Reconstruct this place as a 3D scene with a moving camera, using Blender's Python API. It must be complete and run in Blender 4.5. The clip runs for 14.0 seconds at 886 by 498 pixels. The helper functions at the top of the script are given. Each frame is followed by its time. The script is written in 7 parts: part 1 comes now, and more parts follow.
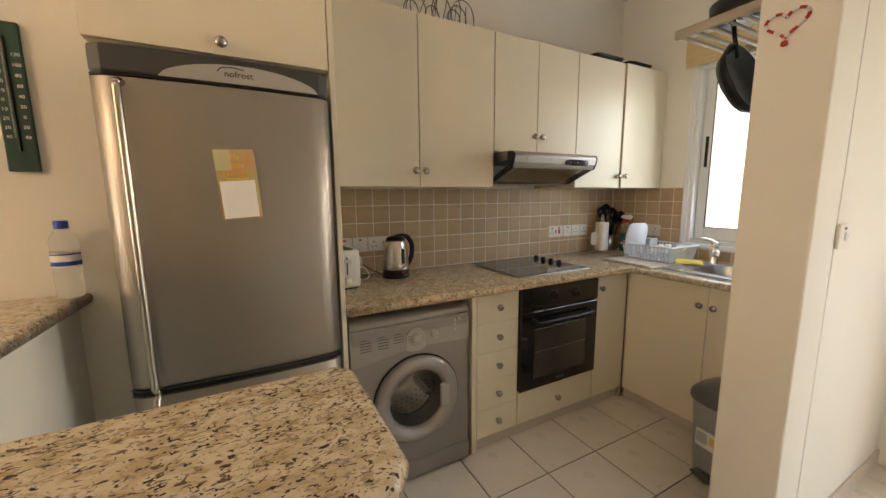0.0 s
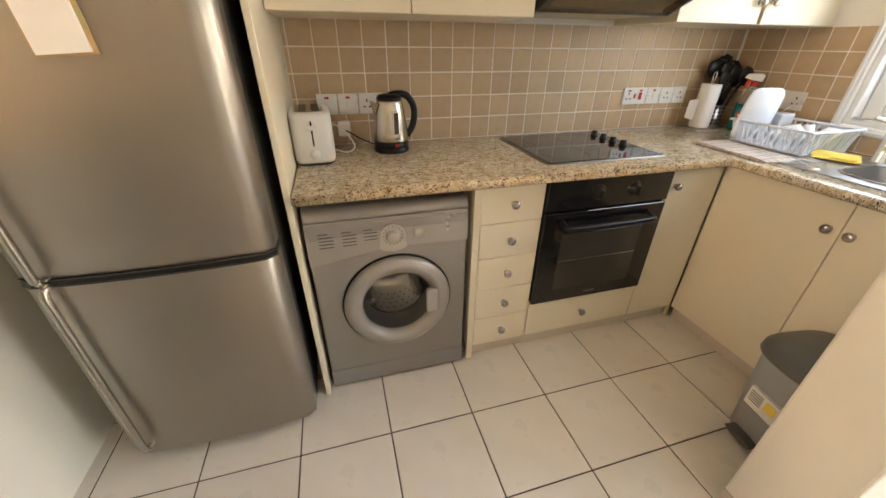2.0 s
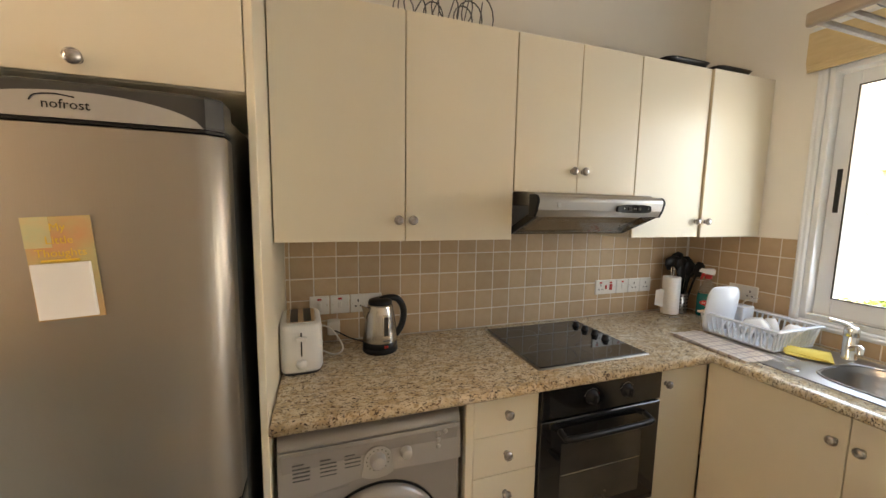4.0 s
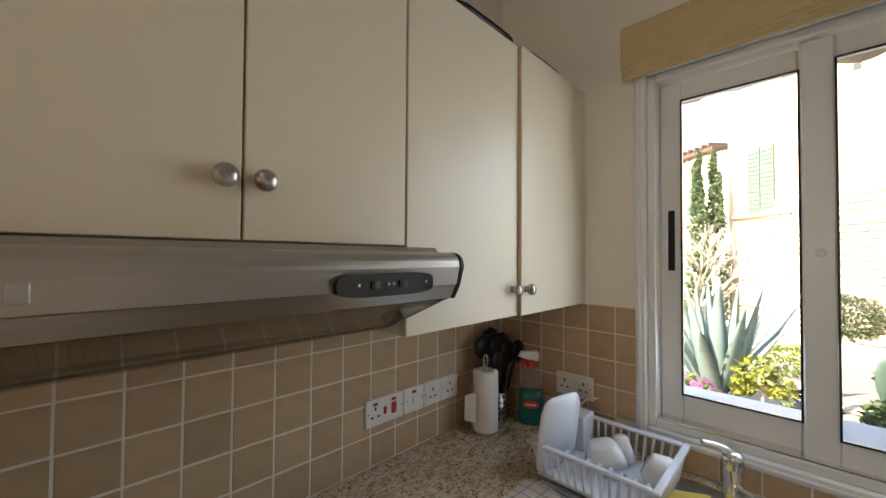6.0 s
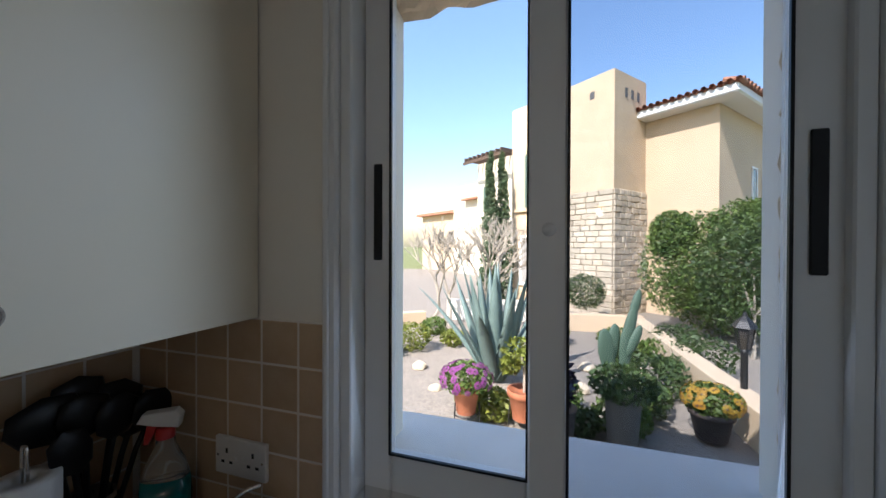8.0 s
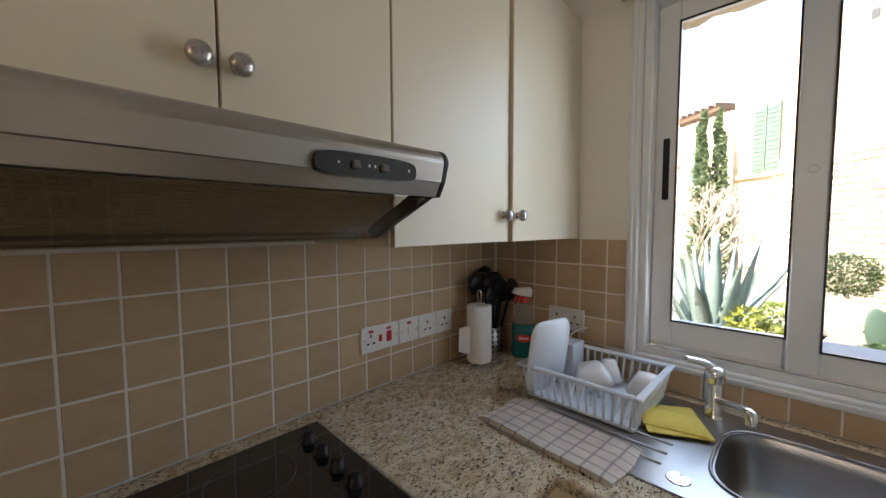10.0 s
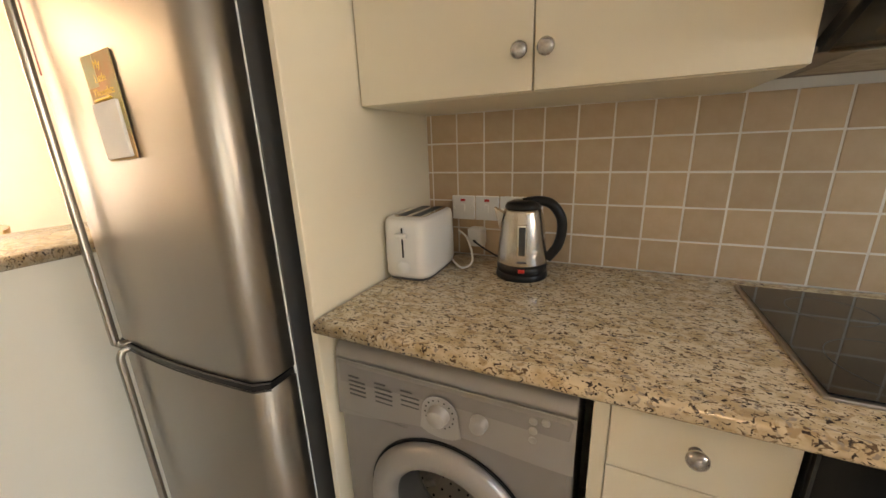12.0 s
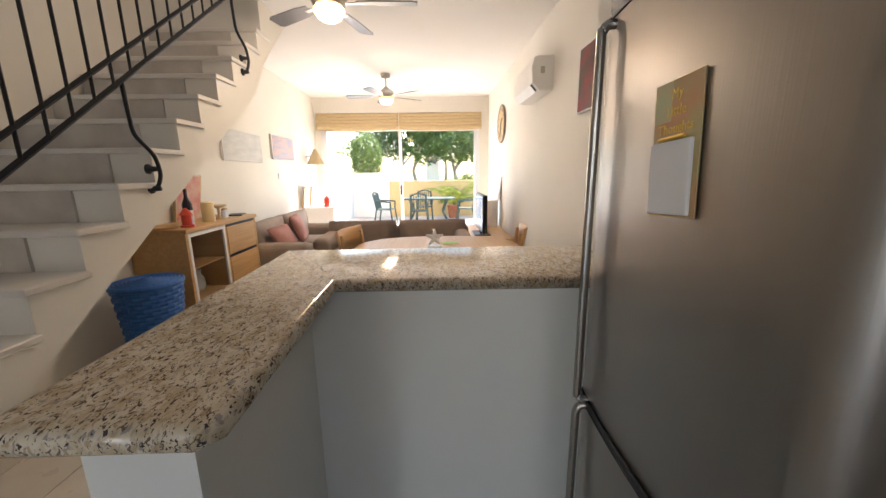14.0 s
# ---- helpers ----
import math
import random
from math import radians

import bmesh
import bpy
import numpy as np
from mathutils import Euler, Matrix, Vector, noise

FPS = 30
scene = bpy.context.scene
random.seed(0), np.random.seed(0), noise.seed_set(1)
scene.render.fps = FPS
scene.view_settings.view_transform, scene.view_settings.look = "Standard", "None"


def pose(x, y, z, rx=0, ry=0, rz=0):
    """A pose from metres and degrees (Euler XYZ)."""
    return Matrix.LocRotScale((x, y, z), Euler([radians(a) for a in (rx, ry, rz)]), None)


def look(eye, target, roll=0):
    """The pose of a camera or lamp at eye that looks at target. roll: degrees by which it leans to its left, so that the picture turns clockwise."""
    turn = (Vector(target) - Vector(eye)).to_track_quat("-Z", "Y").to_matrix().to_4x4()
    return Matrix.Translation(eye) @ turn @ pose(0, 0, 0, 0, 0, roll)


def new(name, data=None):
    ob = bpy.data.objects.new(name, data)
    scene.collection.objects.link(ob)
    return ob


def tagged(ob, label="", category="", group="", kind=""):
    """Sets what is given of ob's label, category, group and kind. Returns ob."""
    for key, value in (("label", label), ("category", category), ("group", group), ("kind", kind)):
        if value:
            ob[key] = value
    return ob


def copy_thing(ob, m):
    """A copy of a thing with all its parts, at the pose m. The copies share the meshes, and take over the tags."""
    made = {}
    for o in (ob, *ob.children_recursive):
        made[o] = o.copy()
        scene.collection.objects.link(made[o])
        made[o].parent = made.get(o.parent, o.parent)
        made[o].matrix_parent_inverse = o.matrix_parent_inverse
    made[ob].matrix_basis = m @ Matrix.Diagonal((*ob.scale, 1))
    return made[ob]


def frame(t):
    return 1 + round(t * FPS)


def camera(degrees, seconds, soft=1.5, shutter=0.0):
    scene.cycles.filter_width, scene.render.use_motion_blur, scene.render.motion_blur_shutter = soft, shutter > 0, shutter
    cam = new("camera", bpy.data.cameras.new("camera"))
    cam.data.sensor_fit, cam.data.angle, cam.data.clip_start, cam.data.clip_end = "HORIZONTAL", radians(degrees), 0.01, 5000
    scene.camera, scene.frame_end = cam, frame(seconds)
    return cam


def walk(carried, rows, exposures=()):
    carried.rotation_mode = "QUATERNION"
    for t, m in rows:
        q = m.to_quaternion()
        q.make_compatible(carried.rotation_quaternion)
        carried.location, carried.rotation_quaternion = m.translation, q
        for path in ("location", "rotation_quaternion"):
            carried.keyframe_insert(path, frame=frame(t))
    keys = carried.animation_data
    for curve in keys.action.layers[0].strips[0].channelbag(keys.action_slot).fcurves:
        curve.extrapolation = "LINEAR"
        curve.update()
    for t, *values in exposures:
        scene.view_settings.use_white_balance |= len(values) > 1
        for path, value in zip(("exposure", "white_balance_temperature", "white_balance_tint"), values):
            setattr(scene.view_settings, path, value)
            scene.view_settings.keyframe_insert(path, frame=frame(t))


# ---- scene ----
cam = camera(101.4, 14.0)
PATH = [
    (0, (-0.014, -0.057, 1.376), (0.906, 1.696, 1.089), -0.5),
    (0.5, (0.205, 0.019, 1.324), (0.89, 1.841, 0.866), -0.1),
    (1, (0.353, 0.155, 1.286), (0.914, 1.907, 0.502), 0.0),
    (1.5, (0.464, 0.222, 1.3), (0.948, 1.903, 0.33), 0.3),
    (2, (0.465, 0.244, 1.341), (0.95, 1.915, 0.354), 0.6),
    (2.5, (0.442, 0.219, 1.396), (0.929, 1.9, 0.429), 0.5),
    (3, (0.43, 0.2, 1.498), (0.944, 1.972, 0.726), 0.5),
    (3.2, (0.428, 0.187, 1.524), (0.961, 2.004, 0.879), 0.6),
    (5.3, (0.894, 0.796, 1.581), (1.909, 2.517, 1.651), 0.5),
    (5.5, (1.053, 0.873, 1.614), (2.171, 2.531, 1.665), 0.2),
    (6, (1.348, 1.041, 1.603), (2.764, 2.452, 1.644), 0.4),
    (6.5, (1.675, 1.055, 1.579), (3.409, 2.05, 1.625), 0.3),
    (7, (2.056, 0.991, 1.555), (3.9, 1.764, 1.622), 0.4),
    (7.2, (2.085, 0.985, 1.577), (3.967, 1.66, 1.599), 0.3),
    (8.2, (2.08, 0.99, 1.59), (3.98, 1.61, 1.575), 0.2),
    (9.3, (1.854, 1.024, 1.57), (3.705, 1.78, 1.515), 0.1),
    (9.5, (1.75, 1.042, 1.545), (3.507, 1.996, 1.481), -0.1),
    (10, (1.366, 1.017, 1.472), (2.776, 2.43, 1.349), -0.2),
    (10.5, (1.188, 0.931, 1.373), (1.968, 2.756, 1.122), -0.5),
    (11, (1.087, 0.88, 1.276), (1.326, 2.814, 0.825), -0.8),
    (11.5, (0.983, 0.852, 1.275), (0.679, 2.753, 0.731), -1.3),
    (12, (0.936, 0.808, 1.316), (0.106, 2.545, 0.773), -2.0),
    (12.5, (0.844, 0.771, 1.336), (-0.401, 2.262, 0.86), -1.9),
    (13, (0.7, 0.793, 1.355), (-0.877, 1.936, 0.898), -1.8),
    (13.5, (0.58, 0.827, 1.356), (-1.277, 1.432, 0.925), -1.5),
    (14, (0.536, 0.871, 1.386), (-1.42, 0.922, 0.976), -0.8),
]
EXPOSURES = [(0, 3.3, 8700, 20), (0.5, 3.5, 8700, 20), (1.5, 4.1, 8600, 20), (2.5, 4.1, 8600, 20), (3.2, 4.0, 8600, 20), (5.3, 2.95, 8400, 20), (6.0, 2.65, 7900, 20),
             (6.5, 1.7, 6900, 19), (7.0, 1.2, 6300, 18), (9.3, 1.7, 6800, 19), (10.0, 2.6, 7400, 20), (10.5, 3.9, 7800, 20), (11.0, 4.15, 7900, 20),
             (11.8, 3.95, 8500, 20), (12.5, 3.2, 8700, 21), (13.2, 2.6, 7000, 19), (14, 2.5, 6400, 18)]
walk(cam, [(t, look(eye, target, roll)) for t, eye, target, roll in PATH], EXPOSURES)

# ---- light ----
world = bpy.data.worlds.new("sky")
scene.world = world
world.use_nodes = True
SUN_EL, SUN_AZ = 46.0, -62.0        # azimuth from +y towards +x
wn = world.node_tree.nodes
sky = wn.new("ShaderNodeTexSky")
sky.sky_type = 'NISHITA'
sky.sun_disc = False
sky.sun_elevation = radians(SUN_EL)
sky.sun_rotation = radians(SUN_AZ)
sky.dust_density = 1.2
sky.air_density = 1.7
sky.ozone_density = 6.0
world.node_tree.links.new(sky.outputs[0], wn["Background"].inputs[0])
wn["Background"].inputs[1].default_value = 0.15
sun = new("sun", bpy.data.lights.new("sun", 'SUN'))
sun.data.energy = 5.0
sun.data.angle = radians(0.55)
sun.data.color = (1.0, 0.94, 0.84)
_a, _e = radians(SUN_AZ), radians(SUN_EL)
sun_dir = Vector((math.sin(_a) * math.cos(_e), math.cos(_a) * math.cos(_e), math.sin(_e)))
sun.matrix_world = look(sun_dir * 40, (0, 0, 0))


LIVING_END = -7.2


def sky_opening(name, place, target, w, h, watts, tone):
    lamp = bpy.data.lights.new(name, 'AREA')
    lamp.shape, lamp.size, lamp.size_y, lamp.energy = 'RECTANGLE', w, h, watts
    lamp.color = tone
    ob = new(name, lamp)
    ob.matrix_world = look(place, target)
    return ob


sky_opening("window_daylight", (2.705, 1.0, 1.68), (0, 1.0, 1.3), 0.74, 1.0, 0.90, (0.58, 0.77, 1.0))
sky_opening("terrace_daylight", (LIVING_END + 0.12, 0.25, 1.2), (0, 0.25, 1.1), 2.9, 1.9, 4.2, (0.74, 0.86, 1.0))
sky_opening("hall_daylight", (2.70, -0.70, 1.15), (0, -0.3, 1.0), 0.8, 1.8, 1.4, (0.80, 0.89, 1.0))
FAN_WATTS = 2.8


# ---- building helpers ----
def tint(c):
    return (c[0], c[1], c[2], 1.0)


def material(name, base, rough=0.5, metal=0.0, other=None, scale=8.0, amount=0.5, grain=0.0, grain_scale=200.0,
             stretch=(1, 1, 1), piece=0.0, rough_var=0.0, coat=0.0, spec=0.5, trans=0.0):
    """Two-scale noise between base and other, fine bump, and a change from piece to piece."""
    m = bpy.data.materials.new(name)
    m.use_nodes = True
    n, l = m.node_tree.nodes, m.node_tree.links
    b = n["Principled BSDF"]
    b.inputs["Roughness"].default_value, b.inputs["Metallic"].default_value = rough, metal
    b.inputs["Specular IOR Level"].default_value = spec
    b.inputs["Coat Weight"].default_value = coat
    b.inputs["Transmission Weight"].default_value = trans
    co = n.new("ShaderNodeTexCoord")
    mp = n.new("ShaderNodeMapping")
    mp.inputs["Scale"].default_value = stretch
    l.new(co.outputs["Object"], mp.inputs[0])
    big = n.new("ShaderNodeTexNoise")
    big.inputs["Scale"].default_value, big.inputs["Detail"].default_value = scale, 6.0
    l.new(mp.outputs[0], big.inputs["Vector"])
    ramp = n.new("ShaderNodeMapRange")
    ramp.inputs[1].default_value, ramp.inputs[2].default_value = 0.35, 0.68
    ramp.inputs[3].default_value, ramp.inputs[4].default_value = 0.0, amount
    l.new(big.outputs[0], ramp.inputs[0])
    mix = n.new("ShaderNodeMix")
    mix.data_type = 'RGBA'
    o = other or tuple(v * 0.85 for v in base)
    mix.inputs[6].default_value, mix.inputs[7].default_value = tint(base), tint(o)
    l.new(ramp.outputs[0], mix.inputs[0])
    out = mix.outputs[2]
    if piece:
        info = n.new("ShaderNodeObjectInfo")
        pr = n.new("ShaderNodeMapRange")
        pr.inputs[3].default_value, pr.inputs[4].default_value = 1 - piece, 1 + piece
        l.new(info.outputs["Random"], pr.inputs[0])
        hs = n.new("ShaderNodeHueSaturation")
        l.new(pr.outputs[0], hs.inputs["Value"])
        l.new(out, hs.inputs["Color"])
        out = hs.outputs[0]
    l.new(out, b.inputs["Base Color"])
    if rough_var:
        rr = n.new("ShaderNodeMapRange")
        rr.inputs[1].default_value, rr.inputs[2].default_value = 0.3, 0.7
        rr.inputs[3].default_value, rr.inputs[4].default_value = rough - rough_var, rough + rough_var
        l.new(big.outputs[0], rr.inputs[0])
        l.new(rr.outputs[0], b.inputs["Roughness"])
    if grain:
        fine = n.new("ShaderNodeTexNoise")
        fine.inputs["Scale"].default_value, fine.inputs["Detail"].default_value = grain_scale, 3.0
        l.new(mp.outputs[0], fine.inputs["Vector"])
        bump = n.new("ShaderNodeBump")
        bump.inputs["Strength"].default_value, bump.inputs["Distance"].default_value = grain, 0.002
        l.new(fine.outputs[0], bump.inputs["Height"])
        l.new(bump.outputs[0], b.inputs["Normal"])
    return m


def granite(name):
    """Cream granite with tan clouds and scattered dark brown flecks, polished."""
    m = bpy.data.materials.new(name)
    m.use_nodes = True
    n, l = m.node_tree.nodes, m.node_tree.links
    b = n["Principled BSDF"]
    b.inputs["Roughness"].default_value = 0.12
    b.inputs["Specular IOR Level"].default_value = 0.5
    co = n.new("ShaderNodeTexCoord")

    def noise_mask(scale, lo, hi, detail, distort=0.0, offset=0.0):
        mp = n.new("ShaderNodeMapping")
        mp.inputs["Location"].default_value = (offset, offset * 0.7, offset * 1.3)
        mp.inputs["Scale"].default_value = (0.85, 1.35, 1.0)
        l.new(co.outputs["Object"], mp.inputs[0])
        t = n.new("ShaderNodeTexNoise")
        t.inputs["Scale"].default_value, t.inputs["Detail"].default_value = scale, detail
        t.inputs["Distortion"].default_value = distort
        l.new(mp.outputs[0], t.inputs["Vector"])
        r = n.new("ShaderNodeMapRange")
        r.inputs[1].default_value, r.inputs[2].default_value = lo, hi
        l.new(t.outputs[0], r.inputs[0])
        return r.outputs[0]

    def over(under, colour, mask):
        x = n.new("ShaderNodeMix")
        x.data_type = 'RGBA'
        x.inputs[7].default_value = tint(colour)
        if isinstance(under, tuple):
            x.inputs[6].default_value = tint(under)
        else:
            l.new(under, x.inputs[6])
        l.new(mask, x.inputs[0])
        return x.outputs[2]

    c = over((0.56, 0.425, 0.265), (0.73, 0.62, 0.46), noise_mask(34, 0.36, 0.58, 4))
    c = over(c, (0.46, 0.33, 0.20), noise_mask(52, 0.56, 0.66, 3, 0.8, 3.0))
    c = over(c, (0.36, 0.30, 0.255), noise_mask(75, 0.60, 0.66, 3, 0.8, 5.0))
    c = over(c, (0.17, 0.115, 0.075), noise_mask(80, 0.605, 0.645, 2, 1.2, 7.0))
    c = over(c, (0.06, 0.046, 0.04), noise_mask(130, 0.63, 0.655, 1, 0.8, 11.0))
    l.new(c, b.inputs["Base Color"])
    return m


M = {}
M["paint"] = material("wall_paint", (0.80, 0.765, 0.69), 0.75, other=(0.74, 0.70, 0.62), scale=1.6, amount=0.5, grain=0.12, grain_scale=90)
M["ceiling"] = material("ceiling_paint", (0.84, 0.82, 0.78), 0.85, scale=1.2, amount=0.25, grain=0.08, grain_scale=70)
M["cream"] = material("cream_laminate", (0.79, 0.71, 0.56), 0.33, other=(0.76, 0.675, 0.52), scale=3, amount=0.5, grain=0.05, grain_scale=260, rough_var=0.04)
M["cream_edge"] = material("laminate_edge", (0.62, 0.50, 0.33), 0.5, scale=20, amount=0.4)
M["granite"] = granite("cream_granite")
M["tile"] = material("tan_wall_tile", (0.49, 0.335, 0.20), 0.42, other=(0.57, 0.41, 0.265), scale=14, amount=0.8, grain=0.12, grain_scale=120, piece=0.09, rough_var=0.08)
M["grout"] = material("pale_grout", (0.80, 0.75, 0.68), 0.9, scale=30, amount=0.4)
M["floor_tile"] = material("cream_floor_tile", (0.75, 0.68, 0.59), 0.32, other=(0.69, 0.615, 0.52), scale=7, amount=0.7, grain=0.06, grain_scale=60, piece=0.04, rough_var=0.08)
M["floor_grout"] = material("dark_floor_grout", (0.11, 0.075, 0.055), 0.9, scale=12, amount=0.5)
M["steel"] = material("brushed_steel", (0.38, 0.35, 0.315), 0.40, 1.0, other=(0.34, 0.31, 0.28), scale=3, amount=0.5, grain=0.10, grain_scale=300, stretch=(1, 1, 0.012), rough_var=0.04)
M["steel_h"] = material("brushed_steel_level", (0.47, 0.435, 0.395), 0.34, 1.0, scale=4, amount=0.4, grain=0.2, grain_scale=300, stretch=(0.012, 1, 1))
M["sink"] = material("sink_steel", (0.42, 0.41, 0.40), 0.28, 1.0, scale=9, amount=0.3, grain=0.1, grain_scale=220)
M["chrome"] = material("chrome", (0.80, 0.79, 0.77), 0.12, 1.0, scale=6, amount=0.1)
M["handle_steel"] = material("satin_handle_steel", (0.46, 0.43, 0.39), 0.22, 1.0, scale=6, amount=0.3)
M["fridge_side"] = material("dark_grey_enamel", (0.045, 0.043, 0.042), 0.4, scale=6, amount=0.3)
M["silver"] = material("silver_enamel", (0.30, 0.28, 0.265), 0.33, 0.45, other=(0.27, 0.25, 0.235), scale=5, amount=0.4, grain=0.04, grain_scale=400)
M["silver_light"] = material("silver_plastic", (0.43, 0.41, 0.385), 0.34, 0.25, scale=6, amount=0.25)
M["black"] = material("black_plastic", (0.008, 0.0078, 0.0078), 0.32, other=(0.014, 0.013, 0.013), scale=12, amount=0.5, spec=0.3)
M["fascia"] = material("silver_fascia", (0.36, 0.335, 0.315), 0.3, 0.4, scale=6, amount=0.25, grain=0.03, grain_scale=400)
M["kettle"] = material("kettle_steel", (0.62, 0.58, 0.53), 0.24, 1.0, other=(0.55, 0.51, 0.46), scale=4, amount=0.4, grain=0.15, grain_scale=260, stretch=(1, 1, 0.02))
M["pearl"] = material("marbled_knob", (0.60, 0.56, 0.53), 0.14, 0.7, other=(0.22, 0.18, 0.16), scale=90, amount=0.9, coat=0.5)
M["black_glass"] = material("black_glass", (0.008, 0.008, 0.009), 0.05, scale=5, amount=0.1, coat=0.3)
M["rubber"] = material("grey_rubber", (0.10, 0.098, 0.095), 0.6, scale=10, amount=0.4)
M["white"] = material("white_plastic", (0.80, 0.785, 0.75), 0.32, scale=8, amount=0.15)
M["upvc"] = material("white_aluminium", (0.78, 0.79, 0.79), 0.35, scale=5, amount=0.2)
M["red"] = material("red_plastic", (0.55, 0.03, 0.025), 0.35, scale=9, amount=0.2)
M["skirting"] = material("cream_skirting_tile", (0.60, 0.53, 0.45), 0.35, scale=6, amount=0.5)
M["wood"] = material("beech_wood", (0.56, 0.33, 0.13), 0.42, other=(0.46, 0.255, 0.09), scale=3, amount=0.8, grain=0.1, grain_scale=120, stretch=(1, 12, 12))
# one stair marble in two tones: shade on the risers is in the colour
M["marble"] = material("marble_riser_shaded", (0.60, 0.555, 0.50), 0.3, other=(0.42, 0.38, 0.335), scale=5, amount=0.8)
M["marble_tread"] = material("marble_tread_lit", (0.74, 0.70, 0.64), 0.3, other=(0.66, 0.62, 0.56), scale=5, amount=0.6)
M["iron"] = material("black_iron", (0.02, 0.02, 0.021), 0.45, 0.3, scale=20, amount=0.4)
M["glass"] = material("clear_glass", (1, 1, 1), 0.0, scale=1, amount=0.0, trans=1.0)
M["glass"].node_tree.nodes["Principled BSDF"].inputs["IOR"].default_value = 1.1
M["sofa"] = material("taupe_fabric", (0.36, 0.29, 0.235), 0.9, other=(0.31, 0.245, 0.195), scale=10, amount=0.7, grain=0.5, grain_scale=260)
M["sofa_brown"] = material("brown_fabric", (0.27, 0.205, 0.16), 0.9, other=(0.23, 0.17, 0.13), scale=9, amount=0.7, grain=0.5, grain_scale=260)


def mesh_object(name, bm, mat, smooth=False):
    me = bpy.data.meshes.new(name)
    bm.normal_update()
    bm.to_mesh(me)
    bm.free()
    me.materials.append(mat if not isinstance(mat, str) else M[mat])
    if smooth:
        for p in me.polygons:
            p.use_smooth = True
    return new(name, me)


def part(name, bm, mat, parent=None, label="", smooth=False):
    ob = mesh_object(name, bm, mat, smooth)
    if parent:
        ob.parent = parent
    if label:
        ob["label"] = label
    return ob


def thing(name, place=(0, 0, 0), turn=0.0, label="", category="", group="", kind=""):
    ob = new(name)
    ob.matrix_basis = pose(*place, 0, 0, turn)
    return tagged(ob, label, category, group, kind)


def structure(ob, label="", category=""):
    return tagged(ob, label, category, "", "structure")


def cuboid(a, b, bevel=0.0, segments=1, bm=None):
    """A box between two corners, with rounded edges; joined to bm if given."""
    own = bmesh.new()
    bmesh.ops.create_cube(own, size=1.0)
    size = [abs(b[i] - a[i]) for i in range(3)]
    mid = [(a[i] + b[i]) / 2 for i in range(3)]
    for v in own.verts:
        v.co = Vector([v.co[i] * size[i] + mid[i] for i in range(3)])
    if bevel:
        bmesh.ops.bevel(own, geom=own.edges[:], offset=min(bevel, min(size) * 0.45), segments=segments, affect='EDGES', profile=0.5)
    if bm is None:
        return own
    return join(bm, own)


def join(bm, other):
    me = bpy.data.meshes.new("joining")
    other.to_mesh(me)
    other.free()
    bm.from_mesh(me)
    bpy.data.meshes.remove(me)
    return bm


def box(name, mat, a, b, parent=None, bevel=0.0, segments=1, label=""):
    return part(name, cuboid(a, b, bevel, segments), mat, parent, label)


def turned(profile, steps=24, bm=None, at=(0, 0, 0), m=None):
    """A turned body: profile of (radius, height), axis along z (or placed by m)."""
    own = bmesh.new()
    rings = []
    for r, z in profile:
        if r < 1e-5:
            rings.append([own.verts.new((0, 0, z))])
        else:
            rings.append([own.verts.new((r * math.cos(2 * math.pi * i / steps), r * math.sin(2 * math.pi * i / steps), z)) for i in range(steps)])
    for p, q in zip(rings, rings[1:]):
        for i in range(steps):
            j = (i + 1) % steps
            if len(p) == 1 and len(q) > 1:
                own.faces.new((p[0], q[j], q[i]))
            elif len(q) == 1 and len(p) > 1:
                own.faces.new((p[i], p[j], q[0]))
            elif len(p) > 1:
                own.faces.new((p[i], p[j], q[j], q[i]))
    bmesh.ops.recalc_face_normals(own, faces=own.faces[:])
    mm = Matrix.Translation(at) @ (m or Matrix())
    own.transform(mm)
    return own if bm is None else join(bm, own)


def tube(points, radius, steps=8, bm=None, radii=None):
    """A round bar along points, with capped ends."""
    own = bmesh.new()
    pts = [Vector(p) for p in points]
    rings = []
    up = Vector((0, 0, 1))
    for i, p in enumerate(pts):
        d = (pts[min(i + 1, len(pts) - 1)] - pts[max(i - 1, 0)]).normalized()
        side = d.cross(up)
        if side.length < 1e-3:
            side = d.cross(Vector((1, 0, 0)))
        side.normalize()
        other = side.cross(d).normalized()
        up = other
        r = radii[i] if radii else radius
        rings.append([own.verts.new(p + side * math.cos(2 * math.pi * k / steps) * r + other * math.sin(2 * math.pi * k / steps) * r) for k in range(steps)])
    for p, q in zip(rings, rings[1:]):
        for k in range(steps):
            own.faces.new((p[k], p[(k + 1) % steps], q[(k + 1) % steps], q[k]))
    own.faces.new(rings[0][::-1])
    own.faces.new(rings[-1])
    bmesh.ops.recalc_face_normals(own, faces=own.faces[:])
    return own if bm is None else join(bm, own)


def curve_points(ctrl, n=8):
    """A smooth run of points through ctrl."""
    c = [Vector(p) for p in ctrl]
    c = [c[0] * 2 - c[1]] + c + [c[-1] * 2 - c[-2]]
    out = []
    for i in range(1, len(c) - 2):
        for k in range(n):
            t = k / n
            out.append(0.5 * ((2 * c[i]) + (c[i + 1] - c[i - 1]) * t + (2 * c[i - 1] - 5 * c[i] + 4 * c[i + 1] - c[i + 2]) * t * t
                              + (3 * c[i] - c[i - 1] - 3 * c[i + 1] + c[i + 2]) * t ** 3))
    out.append(c[-2])
    return out


